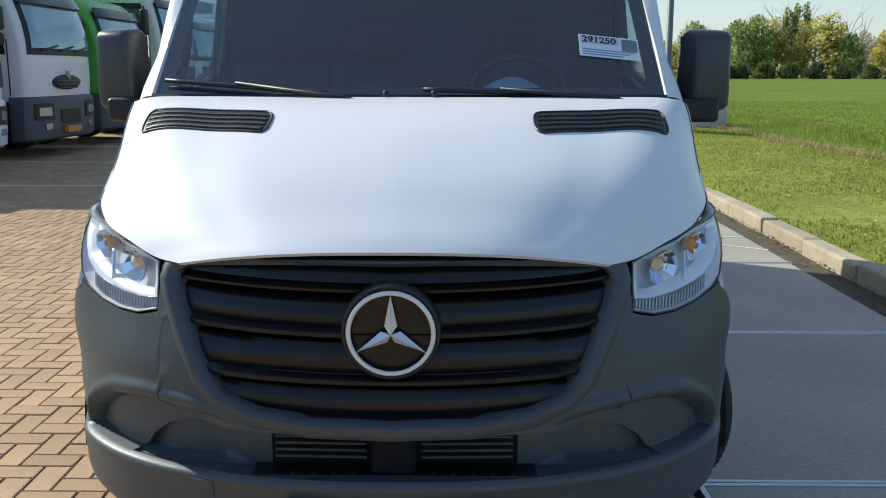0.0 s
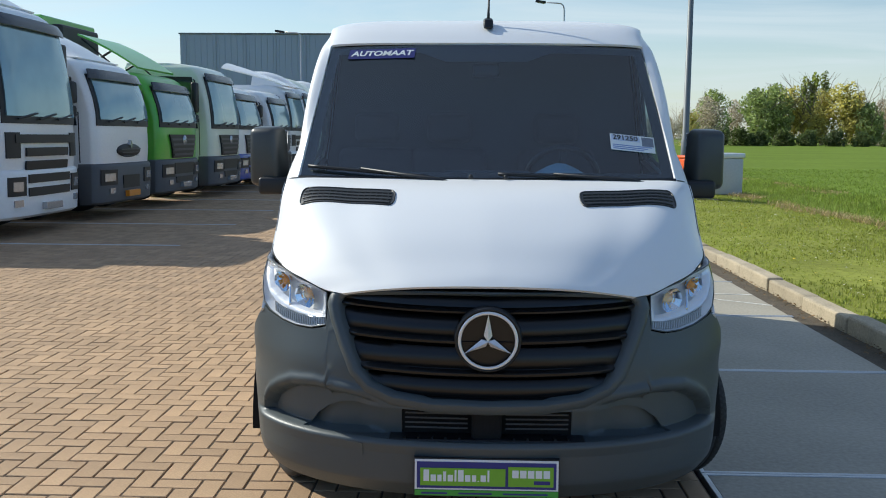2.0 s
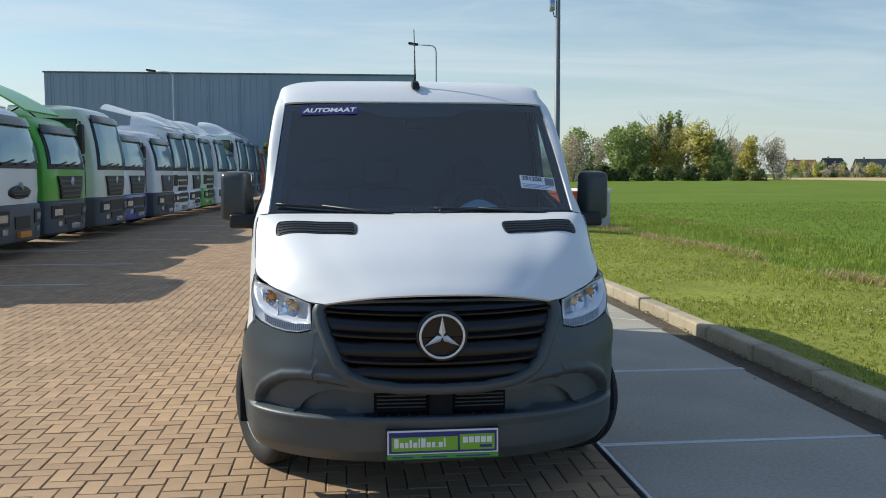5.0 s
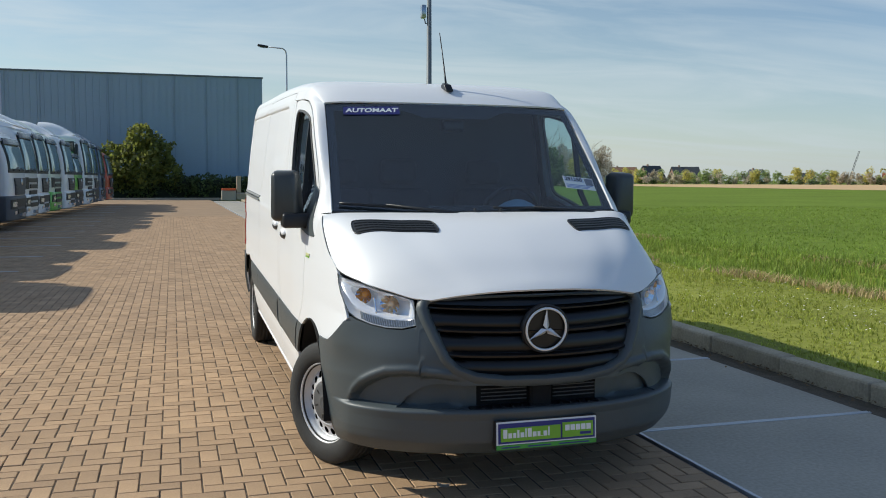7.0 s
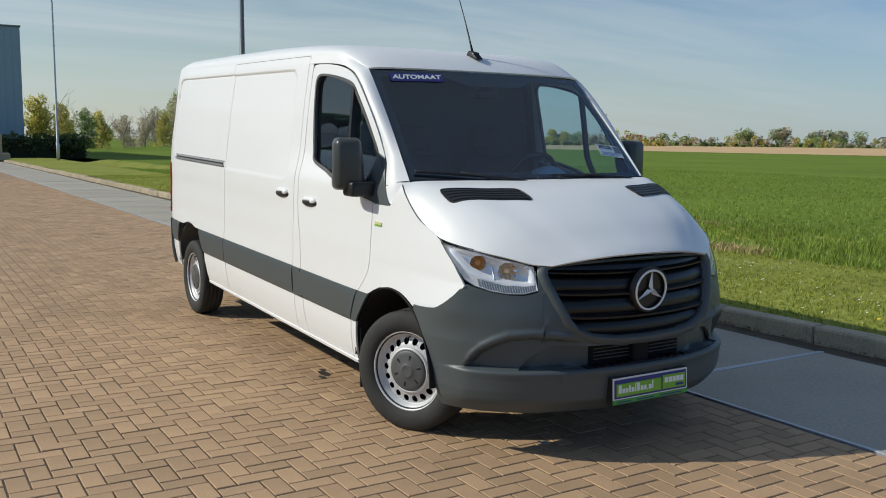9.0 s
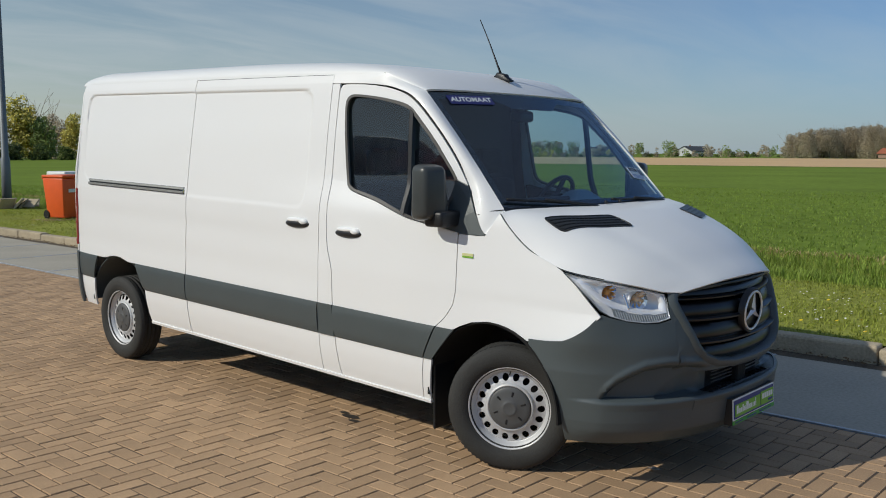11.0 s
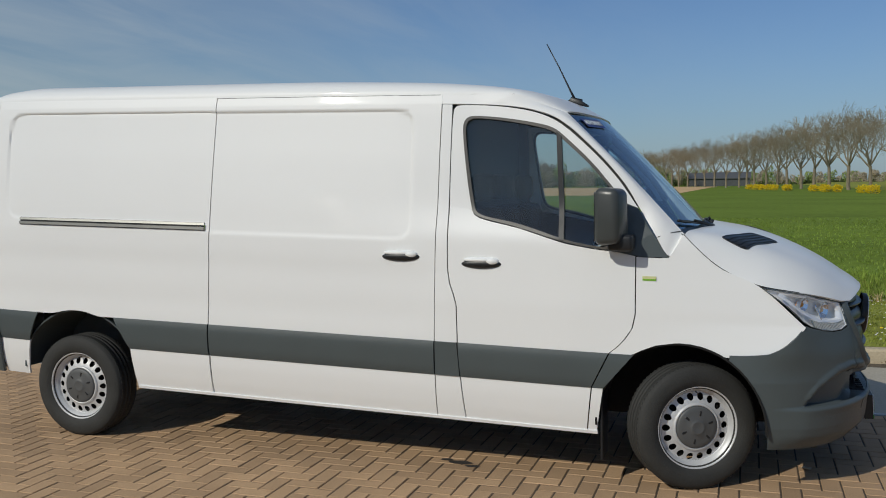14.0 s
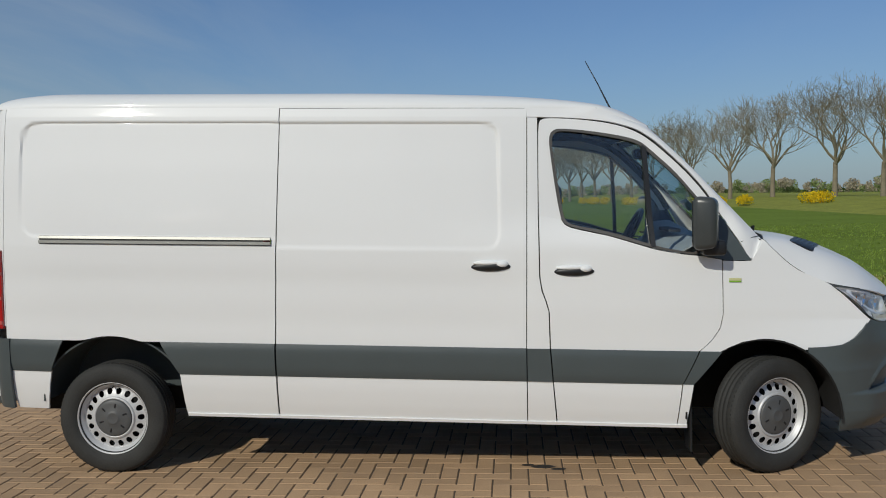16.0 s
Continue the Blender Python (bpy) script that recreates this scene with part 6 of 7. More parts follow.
        part("wheel_arch", boxed(sx * 0.80, sx * 1.20, 0.98, 2.0, 0.60, 1.08, 0.05), T_DARK, t, "black wheel arch")
        part("mirror_arm", tube(bmesh.new(), [(sx * 1.20, 0.50, ze - 0.02), (sx * 1.40, 0.40, ze - 0.04), (sx * 1.42, 0.40, zs + 0.0), (sx * 1.20, 0.52, zs - 0.04)], 0.02, 6), T_DARK, t)
        part("mirror", boxed(sx * 1.30, sx * 1.54, 0.32, 0.46, zs + 0.24, ze - 0.10, 0.045, 2), T_DARK, t, "black mirror housing", True)
        part("wide_mirror", boxed(sx * 1.32, sx * 1.52, 0.33, 0.45, zs - 0.0, zs + 0.20, 0.04, 2), T_DARK, t, "black wide-angle mirror", True)
        xa = 0.66 if style != 0 else 0.78
        lp = cheek("headlamp", sx, xa + 0.04, 1.02, 0.71, 0.85, 0.085, T_LAMP, t, "clear headlamp")
        cheek("lamp_surround", sx, xa - 0.05, 1.10, 0.64, 0.92, 0.074, T_DARK, lp)
        cheek("fog_lamp", sx, xa + 0.04, xa + 0.22, 0.48, 0.58, 0.082, T_LAMP, t)
        for yw in (1.48,) + ((4.9,) if bodyc else (4.6,)):
            at = Matrix.Translation((sx * 0.98, yw, 0.50)) @ pose(0, 0, 0, 0, 0, 0 if sx < 0 else 180)
            wo_ = part("truck_wheel", lathe(bmesh.new(), [(0.001, 0.05), (0.20, 0.05), (0.26, 0.12), (0.30, 0.13), (0.46, 0.14), (0.50, 0.10), (0.50, -0.14), (0.3, -0.14)], 28, at), RUBBER, t, "black truck tyre", True)
            part("truck_rim", lathe(bmesh.new(), [(0.001, 0.075), (0.12, 0.075), (0.20, 0.065), (0.27, 0.13)], 20, at), T_GREY, wo_, "", True)
    # bumper, following the bowed front, and grille
    bb = bmesh.new()
    brow = [[bb.verts.new(p) for p in [Vector((-1.24, 0.40, z))] + [fr(1.225 * k, z, o) for k in xs] + [Vector((1.24, 0.40, z))]] for z, o in ((0.30, -0.02), (0.34, 0.05), (0.60, 0.065), (0.66, 0.055), (zb - 0.06, 0.055), (zb - 0.02, 0.04), (zb, 0.0))]
    for a, b in zip(brow, brow[1:]):
        for i in range(len(a) - 1):
            bb.faces.new((a[i], a[i + 1], b[i + 1], b[i]))
    thick(part("truck_bumper", bb, bump_c, t, "moulded bumper", True), 0.02)
    if style == 0:        # tall cab with a ladder of dark slots
        for k in range(5):
            w_ = 0.66 + (0.26 if k == 4 else 0)
            panel("grille_slot", w_, w_, 0.62 + 0.20 * k, 0.75 + 0.20 * k, 0.07 if k < 2 else 0.025, T_DARK, t, "dark grille slot", 0.03, 10, 2)
        for sx in (-1, 1):
            cheek("side_gill", sx, 0.80, 1.10, 1.20, 1.58, 0.014, T_DARK, t)
    elif style == 1:      # round-fronted cab with a small oval grille
        gb = bmesh.new()
        bmesh.ops.create_uvsphere(gb, u_segments=24, v_segments=10, radius=1)
        bmesh.ops.transform(gb, matrix=Matrix.Translation((0, 0.0, 1.26)) @ Matrix.Diagonal((0.54, 0.05, 0.13, 1)), verts=gb.verts)
        og = part("oval_grille", gb, T_DARK, t, "dark oval grille", True)
        for k in range(3):
            panel("grille_bar", 0.44 - 0.05 * k, 0.44 - 0.05 * k, 1.275 - 0.06 * k, 1.29 - 0.06 * k, 0.052, T_GREY, og, "", 0.01, 8, 1)
        part("front_diamond", prism(bmesh.new(), [(0, 1.27), (0.055, 1.36), (0, 1.45), (-0.055, 1.36)], -0.06, 0.02, "y"), T_LAMP, t, "plain chrome lozenge emblem")
        panel("bumper_slot", 0.36, 0.36, 0.56, 0.80, 0.076, T_DARK, t, "", 0.02, 8, 2)
    else:                 # dark shield of slats
        gp = panel("grille_panel", 0.62, 0.80, 1.05, 1.56, 0.022, grillec, t, "dark slatted grille", 0.03, 10, 4)
        for k in range(4):
            panel("grille_bar", 0.60 + 0.045 * k, 0.61 + 0.045 * k, 1.10 + 0.11 * k, 1.145 + 0.11 * k, 0.046, T_GREY if style == 2 else T_DARK, gp, "", 0.02, 10, 1)
        panel("bumper_slot", 0.50, 0.55, 0.50, 0.64, 0.076, T_DARK, t, "", 0.02, 8, 2)
        panel("bumper_slot", 0.56, 0.60, 0.70, 0.94, 0.070, T_DARK, t, "", 0.02, 8, 2)
        part("front_round", lathe(bmesh.new(), [(0.001, 0.03), (0.09, 0.02), (0.11, 0.0)], 18, Matrix.Translation((0, -0.05, 1.44)) @ pose(0, 0, 0, 0, 0, 90)), T_LAMP, t, "plain round chrome emblem", True)
    part("number_plate", boxed(-0.26, 0.26, -0.10, -0.02, 0.40, 0.51, 0.004), T_ORANGE if style == 1 else T_LAMP, t, "blank number plate")
    # chassis, roof deflector, load body
    part("chassis", boxed(-0.45, 0.45, 0.4, 6.0, 0.55, 0.92), T_DARK, t, "dark chassis")
    if fair == 1:
        def dome(u, v):
            hh = 0.62 * math.sin(min(1, v * 1.15) * math.pi / 2)
            return (1.05 * u * (0.86 + 0.14 * v), 0.55 + 1.65 * v, H - 0.03 + hh * (1 - abs(u) ** 4))
        thick(part("roof_fairing", grid(dome, steps(-1, 1, 12), steps(0, 1, 8)), cabc, t, "domed roof fairing", True), 0.03)
    elif fair == 2:       # flat deflector propped up on struts
        fl = grid(lambda u, v: (1.02 * u, 0.55 + 1.30 * v, H + 0.06 + 0.90 * v - 0.20 * v * v), steps(-1, 1, 4), steps(0, 1, 6))
        thick(part("roof_deflector", fl, cabc, t, "propped-up roof deflector", True), 0.04)
        for sx in (-1, 1):
            part("deflector_strut", tube(bmesh.new(), [(sx * 0.9, 1.9, H), (sx * 0.95, 1.15, H + 0.42)], 0.025, 5), T_DARK, t)
            part("deflector_strut", tube(bmesh.new(), [(sx * 0.9, 1.0, H), (sx * 0.95, 1.80, H + 0.68)], 0.02, 5), T_DARK, t)
    elif fair == 3:       # long white wind kit sweeping up and back
        fl = grid(lambda u, v: (1.12 * u, 0.35 + 2.1 * v, H - 0.02 + 0.78 * v ** 0.8 * (1 - 0.25 * abs(u) ** 3)), steps(-1, 1, 8), steps(0, 1, 8))
        thick(part("roof_fairing", fl, cabc, t, "long raked roof fairing", True), 0.04)
    if bodyc:
        bd = part("load_body", boxed(-1.25, 1.25, 2.5, 9.0, 1.0, bodyh, 0.03), bodyc, t, "tall box body")
        for k in range(7):
            part("body_rib", boxed(-1.265, -1.245, 2.6 + 1.05 * k, 2.66 + 1.05 * k, 1.02, bodyh - 0.03), T_CURTAIN, bd)
        part("cooler_unit", boxed(-0.9, 0.9, 2.25, 2.52, bodyh - 0.95, bodyh - 0.15, 0.06, 2), T_DARK, bd, "dark cooling unit")
        part("side_guard", boxed(-1.22, -1.16, 2.6, 4.3, 0.45, 0.95, 0.03), T_GREY, t)
    else:
        part("fifth_wheel", boxed(-0.5, 0.5, 4.0, 5.0, 0.92, 1.12, 0.04), T_DARK, t)
    return t


TRUCKS = [
    (10.05, (T_WHITE, T_WHITE, 3.55, 1, T_WHITE, 3.9, T_DARK, 0, "tall white truck with a ladder of dark grille slots")),
    (13.15, (T_WHITE, T_GREY, 2.95, 1, T_WHITE, 3.75, T_DARK, 1, "white round-fronted truck with grey bumper")),
    (16.35, (T_GREEN, T_GREY, 2.90, 2, T_GREEN, 4.05, T_DARK, 2, "bright green truck with propped-up roof deflector")),
    (19.55, (T_CREAM, T_GREY, 3.30, 0, None, 0, T_DARK, 2, "pale white truck with grey bumper and dark visor")),
    (22.35, (T_WHITE, T_BLUE, 2.95, 0, None, 0, T_DARK, 2, "white truck with a blue bumper")),
    (25.2, (T_WHITE, T_GREY, 2.95, 0, T_WHITE, 3.2, T_GREY, 2, "white truck with a wide grey grille")),
    (28.1, (T_WHITE, T_WHITE, 3.25, 3, None, 0, T_DARK, 0, "white truck with a long raked roof fairing")),
    (31.0, (T_WHITE, T_WHITE, 3.35, 1, None, 0, T_DARK, 2, "white long-haul truck with roof fairing")),
    (34.0, (T_CREAM, T_GREEN, 3.30, 1, None, 0, T_DARK, 0, "white truck with a green bumper")),
    (37.0, (T_WHITE, T_WHITE, 3.35, 1, None, 0, T_DARK, 2, "white long-haul truck with roof fairing")),
    (40.0, (T_GREEN, T_GREY, 2.90, 0, None, 0, T_DARK, 2, "bright green low-roofed truck")),
    (43.2, (T_WHITE, T_WHITE, 3.65, 1, None, 0, T_DARK, 0, "tall white truck with a ladder of dark grille slots")),
    (46.5, (T_WHITE, T_GREY, 3.55, 1, None, 0, T_DARK, 2, "tall white truck with grey bumper")),
    (49.8, (T_NAVY, T_NAVY, 3.55, 1, None, 0, T_DARK, 2, "dark blue long-haul truck")),
    (53.2, (T_RED, T_RED, 3.15, 0, None, 0, T_DARK, 2, "red truck at the end of the row")),
]
for y, spec in TRUCKS:
    truck(y, spec)
# two more stand further back, seen mirrored in the van's side glass
truck(6.7, (T_RED, T_RED, 3.35, 1, T_RED, 3.9, T_DARK, 2, "red long-haul truck with roof fairing standing further back"), -9.6)
truck(3.5, (T_NAVY, T_GREY, 3.0, 0, None, 0, T_DARK, 2, "dark blue low-roofed truck standing further back"), -10.4)
# white parking bay lines
BAYLINE = mat("worn_white_line", (0.55, 0.53, 0.50), 0.8, spread=0.25, scale=5, fine=50, bump=0.2)
for k in range(14):
    y = 8.6 + 3.05 * k
    tagged(link("bay_line", boxed(-9.6, -4.2, y - 0.045, y + 0.045, 0.0, 0.005), BAYLINE), "worn white parking line on the paving", "line", group="parking bay lines", kind="structure")

STROKE = mat("white_road_paint", (0.72, 0.70, 0.64), 0.7, spread=0.2, scale=12, fine=60, bump=0.1)
for (xa, ya), (xb, yb), d in (((2.30, 5.10), (2.765, 5.05), 0.014), ((2.20, 4.86), (2.775, 4.47), 0.016)):
    pb = bmesh.new()
    a, b = Vector((xa, ya, 0)), Vector((xb, yb, 0))
    n_ = (b - a).normalized().cross(Vector((0, 0, 1))) * d
    lo = [pb.verts.new(p + Vector((0, 0, 0.002))) for p in (a + n_ * 0.6, a - n_ * 0.6, b - n_, b + n_)]
    hi = [pb.verts.new(v.co + Vector((0, 0, 0.004))) for v in lo]
    pb.faces.new(hi); pb.faces.new(lo[::-1])
    for i in range(4):
        pb.faces.new((lo[i], lo[(i + 1) % 4], hi[(i + 1) % 4], hi[i]))
    bmesh.ops.recalc_face_normals(pb, faces=pb.faces[:])
    tagged(link("paint_stroke", pb, STROKE), "short white paint stroke on the concrete lane", "line", group="paint strokes on the lane", kind="structure")

# ---- warehouse, hedge, lamps, mast, bins ----
ware = thing("warehouse", "blue-grey sheet-clad warehouse behind a hedge", "building")
part("wall", boxed(-24.4, 5.55, 72.0, 110, -0.1, 9.78), CLADDING_WALL, ware, "blue-grey sheet wall")
part("roof_trim", boxed(-24.5, 5.62, 71.9, 110.1, 9.78, 9.9, 0.02), mat("roof_trim_grey", (0.14, 0.18, 0.20), 0.5, spread=0.08, bump=0), ware, "dark roof trim")
sm = bpy.data.meshes.new("cladding_rib")
rb_ = bmesh.new(); box(rb_, -0.035, 0.035, 71.955, 72.0, 0.2, 9.78); rb_.to_mesh(sm); rb_.free(); sm.materials.append(CLADDING_WALL)
for k in range(60):
    o = new("cladding_rib", sm); o.parent = ware; o.location = (-24.2 + 0.503 * k, 0, 0)
jm = bpy.data.meshes.new("panel_joint")
rb_ = bmesh.new(); box(rb_, -0.02, 0.02, 71.94, 72.0, 0.2, 9.78); rb_.to_mesh(jm); rb_.free(); jm.materials.append(mat("joint_pale", (0.27, 0.36, 0.41), 0.5, spread=0.05, bump=0))
for k in range(12):
    o = new("panel_joint", jm); o.parent = ware; o.location = (-23.9 + 2.5 * k, 0, 0)
low = thing("low_shed", "low grey flat-roofed shed beyond the trucks", "building")
part("wall", boxed(-60, -24.6, 82, 105, -0.1, 6.4), mat("shed_wall", (0.28, 0.30, 0.31), 0.6, spread=0.06, scale=0.3, fine=4, bump=0), low, "pale grey wall")
part("roof", boxed(-60.2, -24.6, 81.8, 105, 6.4, 6.8), mat("shed_roof", (0.18, 0.18, 0.18), 0.7, spread=0.08, bump=0), low, "dark flat roof edge")

# far leaf colours are lightened to stand in for aerial haze
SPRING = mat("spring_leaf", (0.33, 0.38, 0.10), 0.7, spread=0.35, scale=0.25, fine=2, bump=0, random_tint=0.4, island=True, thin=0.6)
GOLD = mat("hazed_golden_leaf", (0.62, 0.56, 0.18), 0.7, spread=0.35, scale=0.25, fine=2, bump=0, random_tint=0.4, island=True, thin=0.6)
DEEP = mat("hazed_deep_green_leaf", (0.12, 0.16, 0.055), 0.7, spread=0.35, scale=0.3, fine=2, bump=0, random_tint=0.45, island=True, thin=0.6)
MIDG = mat("hazed_mid_green_leaf", (0.34, 0.41, 0.15), 0.7, spread=0.35, scale=0.3, fine=2, bump=0, random_tint=0.45, island=True, thin=0.6)
BUD = mat("hazed_brown_bud", (0.54, 0.47, 0.35), 0.8, spread=0.3, scale=0.4, fine=3, bump=0, random_tint=0.4, island=True, thin=0.6)
BARK = mat("grey_bark", (0.22, 0.185, 0.13), 0.9, spread=0.35, scale=2, fine=18, bump=0.5)


def leaf_cloud(bm, lobes, n, size, ran):
    """Small leaf clumps spread through the shells of uneven lobes."""
    tot = sum(r[3] * r[3] for r in lobes)
    for cx, cy, cz, r, flat in lobes:
        for _ in range(int(n * r * r / tot)):
            d = Vector((ran.gauss(0, 1), ran.gauss(0, 1), ran.gauss(0, 1))).normalized()
            q = r * (0.55 + 0.5 * ran.random() ** 0.6) * (0.85 + 0.3 * noise.noise(Vector((d.x * 2 + cx, d.y * 2 + cy, d.z * 2 + cz))))
            c = Vector((cx + d.x * q, cy + d.y * q, cz + d.z * q * flat))
            if c.z < 0.05:
                continue
            a = Vector((ran.gauss(0, 1), ran.gauss(0, 1), ran.gauss(0, 1))).normalized()
            b = a.orthogonal().normalized()
            s_ = size * ran.uniform(0.5, 1.3)
            a, b = a * s_, b * s_ * 0.7
            bm.faces.new([bm.verts.new(c + p) for p in (a, b, -a, -b)])
    return bm


def limbs(bm, start, d, length, radius, depth, ran, spread=0.55, sides=5, up=0.25):
    """Forked limbs that taper towards the twigs."""
    pts, rad = [Vector(start)], [radius]
    v = Vector(d).normalized()
    n = 3
    for k in range(n):
        v = (v + Vector((ran.gauss(0, 0.12), ran.gauss(0, 0.12), ran.gauss(0, 0.06) + up * 0.12))).normalized()
        pts.append(pts[-1] + v * length / n)
        rad.append(max(0.012, radius * (1 - 0.42 * (k + 1) / n)))
    tube(bm, pts, rad, sides if depth > 1 else 3, False)
    if depth == 0:
        return
    for k in range(ran.choice((2, 3, 3)) if depth < 4 else ran.choice((3, 4))):
        a = ran.uniform(0, 6.283)
        o = v.orthogonal().normalized()
        o = o * math.cos(a) + v.cross(o) * math.sin(a)
        w = (v + o * spread * ran.uniform(0.6, 1.4)).normalized()
        at = pts[-1] if k < 2 else pts[-2]
        limbs(bm, at, w, length * ran.uniform(0.62, 0.85), rad[-1] * 0.78, depth - 1, ran, spread, sides, up)


def leafy(name, label, h, width, leaf, n, size, seed, lean=1.0, trunk=True):
    ran = random.Random(seed)
    t = thing(name, label, "tree")
    if trunk:
        tb = bmesh.new()
        limbs(tb, (0, 0, -0.2), (0, 0, 1), h * 0.42, h * 0.022, 3, ran)
        part("trunk", tb, BARK, t, "grey-brown trunk and limbs", True)
    lobes = []
    for k in range(19):
        z = h * (0.08 + 0.80 * (k + ran.random()) / 19)
        r = width * (0.17 + 0.13 * ran.random()) * (1.1 - 0.75 * abs(z / h - 0.38))
        a, q = ran.uniform(0, 6.28), width * 0.34 * ran.random() ** 0.7 * (1.05 - 0.7 * z / h)
        lobes.append((q * math.cos(a), q * math.sin(a), z, r, lean))
    part("crown", leaf_cloud(bmesh.new(), lobes, n, size, ran), leaf, t, "uneven leafy crown")
    return t


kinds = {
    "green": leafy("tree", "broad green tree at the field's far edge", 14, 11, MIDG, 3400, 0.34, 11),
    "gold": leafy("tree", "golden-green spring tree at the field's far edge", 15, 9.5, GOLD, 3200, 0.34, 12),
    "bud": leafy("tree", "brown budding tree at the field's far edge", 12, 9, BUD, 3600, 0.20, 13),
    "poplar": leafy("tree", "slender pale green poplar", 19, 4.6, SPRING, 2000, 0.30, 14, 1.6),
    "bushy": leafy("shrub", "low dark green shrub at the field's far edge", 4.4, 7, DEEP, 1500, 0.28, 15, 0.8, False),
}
used = {k: False for k in kinds}


def plant(kind, x, y, s=1.0, z=-0.45):
    m = Matrix.Translation((x, y, z)) @ pose(0, 0, 0, 0, 0, rs.uniform(0, 360))
    ob = kinds[kind]
    if not used[kind]:
        used[kind] = True
        ob.matrix_basis = m @ Matrix.Diagonal((s, s, s, 1))
        return ob
    c = copy_thing(ob, m)
    c.scale = (s * rs.uniform(0.92, 1.08), s * rs.uniform(0.92, 1.08), s)
    return c


def polar(az, d, ox=-1.0, oy=-4.0):
    a = radians(az)
    return ox + d * math.sin(a), oy + d * math.cos(a)


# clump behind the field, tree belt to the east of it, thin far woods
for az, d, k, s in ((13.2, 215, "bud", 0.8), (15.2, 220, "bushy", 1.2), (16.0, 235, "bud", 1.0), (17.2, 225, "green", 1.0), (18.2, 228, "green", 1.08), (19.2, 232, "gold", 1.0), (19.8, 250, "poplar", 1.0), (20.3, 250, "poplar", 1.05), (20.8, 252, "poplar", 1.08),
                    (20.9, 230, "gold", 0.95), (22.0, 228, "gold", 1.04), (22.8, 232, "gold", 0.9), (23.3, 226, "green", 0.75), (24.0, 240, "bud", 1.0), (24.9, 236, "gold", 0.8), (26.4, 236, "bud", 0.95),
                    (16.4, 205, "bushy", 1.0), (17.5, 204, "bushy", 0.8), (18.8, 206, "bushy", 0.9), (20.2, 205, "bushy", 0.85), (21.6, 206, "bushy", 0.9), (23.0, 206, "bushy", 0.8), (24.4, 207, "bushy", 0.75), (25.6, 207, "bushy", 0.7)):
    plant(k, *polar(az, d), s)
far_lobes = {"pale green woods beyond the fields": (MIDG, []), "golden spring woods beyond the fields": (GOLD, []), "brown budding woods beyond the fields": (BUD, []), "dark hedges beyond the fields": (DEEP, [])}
wood_names = list(far_lobes)


def far_tree(kind, az, d, size):
    """One uneven tree of the far woods: a few leafy lobes."""
    x, y = polar(az, d)
    h, w = ((14, 5.0), (15, 4.4), (12, 4.2), (4.6, 3.6))[kind]
    for _ in range(2 if kind == 3 else 4):
        far_lobes[wood_names[kind]][1].append((x + rs.gauss(0, 0.30 * w * size), y + rs.gauss(0, 0.30 * w * size), -0.3 + h * size * rs.uniform(0.10, 0.72), w * size * rs.uniform(0.5, 0.85), 1.0))


for k in range(280):
    az = 27.0 + 31 * k / 280 + rs.uniform(-0.25, 0.25)
    far_tree(rs.choice((0, 2, 1, 3, 3, 2)), az, rs.uniform(370, 430), rs.uniform(0.32, 0.62) * (1 - 0.3 * ss(40, 52, az)))
for k in range(70):          # a dome of bare poplars
    az = 68.3 + 9.4 * k / 70 + rs.uniform(-0.2, 0.2)
    plant("bud", *polar(az, rs.uniform(380, 430)), (0.72 + 0.42 * math.sin(math.pi * (az - 67.3) / 12) ** 0.6) * rs.uniform(0.92, 1.05))
for k in range(60):
    az = 57 + 12 * k / 60 + rs.uniform(-0.3, 0.3)
    far_tree(rs.choice((2, 2, 3, 3, 0)), az, rs.uniform(400, 450), rs.uniform(0.3, 0.6))
for k in range(400):         # low woods behind the avenue
    az = 76.5 + 41 * k / 400 + rs.uniform(-0.3, 0.3)
    far_tree(rs.choice((2, 2, 3, 0, 3)), az, rs.uniform(380, 460), rs.uniform(0.36, 0.60) * (1 + 0.5 * ss(92, 78, az)))
for az, size in ((49.2, 0.74), (49.5, 0.66), (50.1, 0.5), (51.0, 0.72), (51.4, 0.82), (53.0, 0.6), (53.5, 0.66), (54.1, 0.64), (54.8, 0.66), (55.6, 0.6)):
    for _ in range(2):
        far_tree(rs.choice((0, 2)), az + rs.uniform(-0.15, 0.15), 400, size)
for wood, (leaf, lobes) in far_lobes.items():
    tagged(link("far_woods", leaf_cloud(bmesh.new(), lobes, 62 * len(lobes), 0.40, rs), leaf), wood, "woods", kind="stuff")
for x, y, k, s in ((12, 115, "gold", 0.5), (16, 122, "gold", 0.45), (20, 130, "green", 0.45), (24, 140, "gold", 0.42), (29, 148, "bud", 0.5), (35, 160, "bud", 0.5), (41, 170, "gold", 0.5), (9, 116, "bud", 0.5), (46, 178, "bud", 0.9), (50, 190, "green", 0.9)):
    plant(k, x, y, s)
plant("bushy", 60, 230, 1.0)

# hedge and large bush at the end of the yard
hd = bmesh.new()
leaf_cloud(hd, [(-5.5 + 1.0 * k, 68 + rs.uniform(-0.4, 0.4), 1.0, 1.05 + rs.uniform(-0.1, 0.2), 0.9) for k in range(15)], 7000, 0.13, rs)
hedge = tagged(link("hedge", hd, DEEP), "dense dark hedge along the yard's end", "hedge")
# plain dark box puts the shade inside the leaves
hc = boxed(-6.2, 9.2, 67.6, 68.5, 0, 1.45, 0.2, 2)
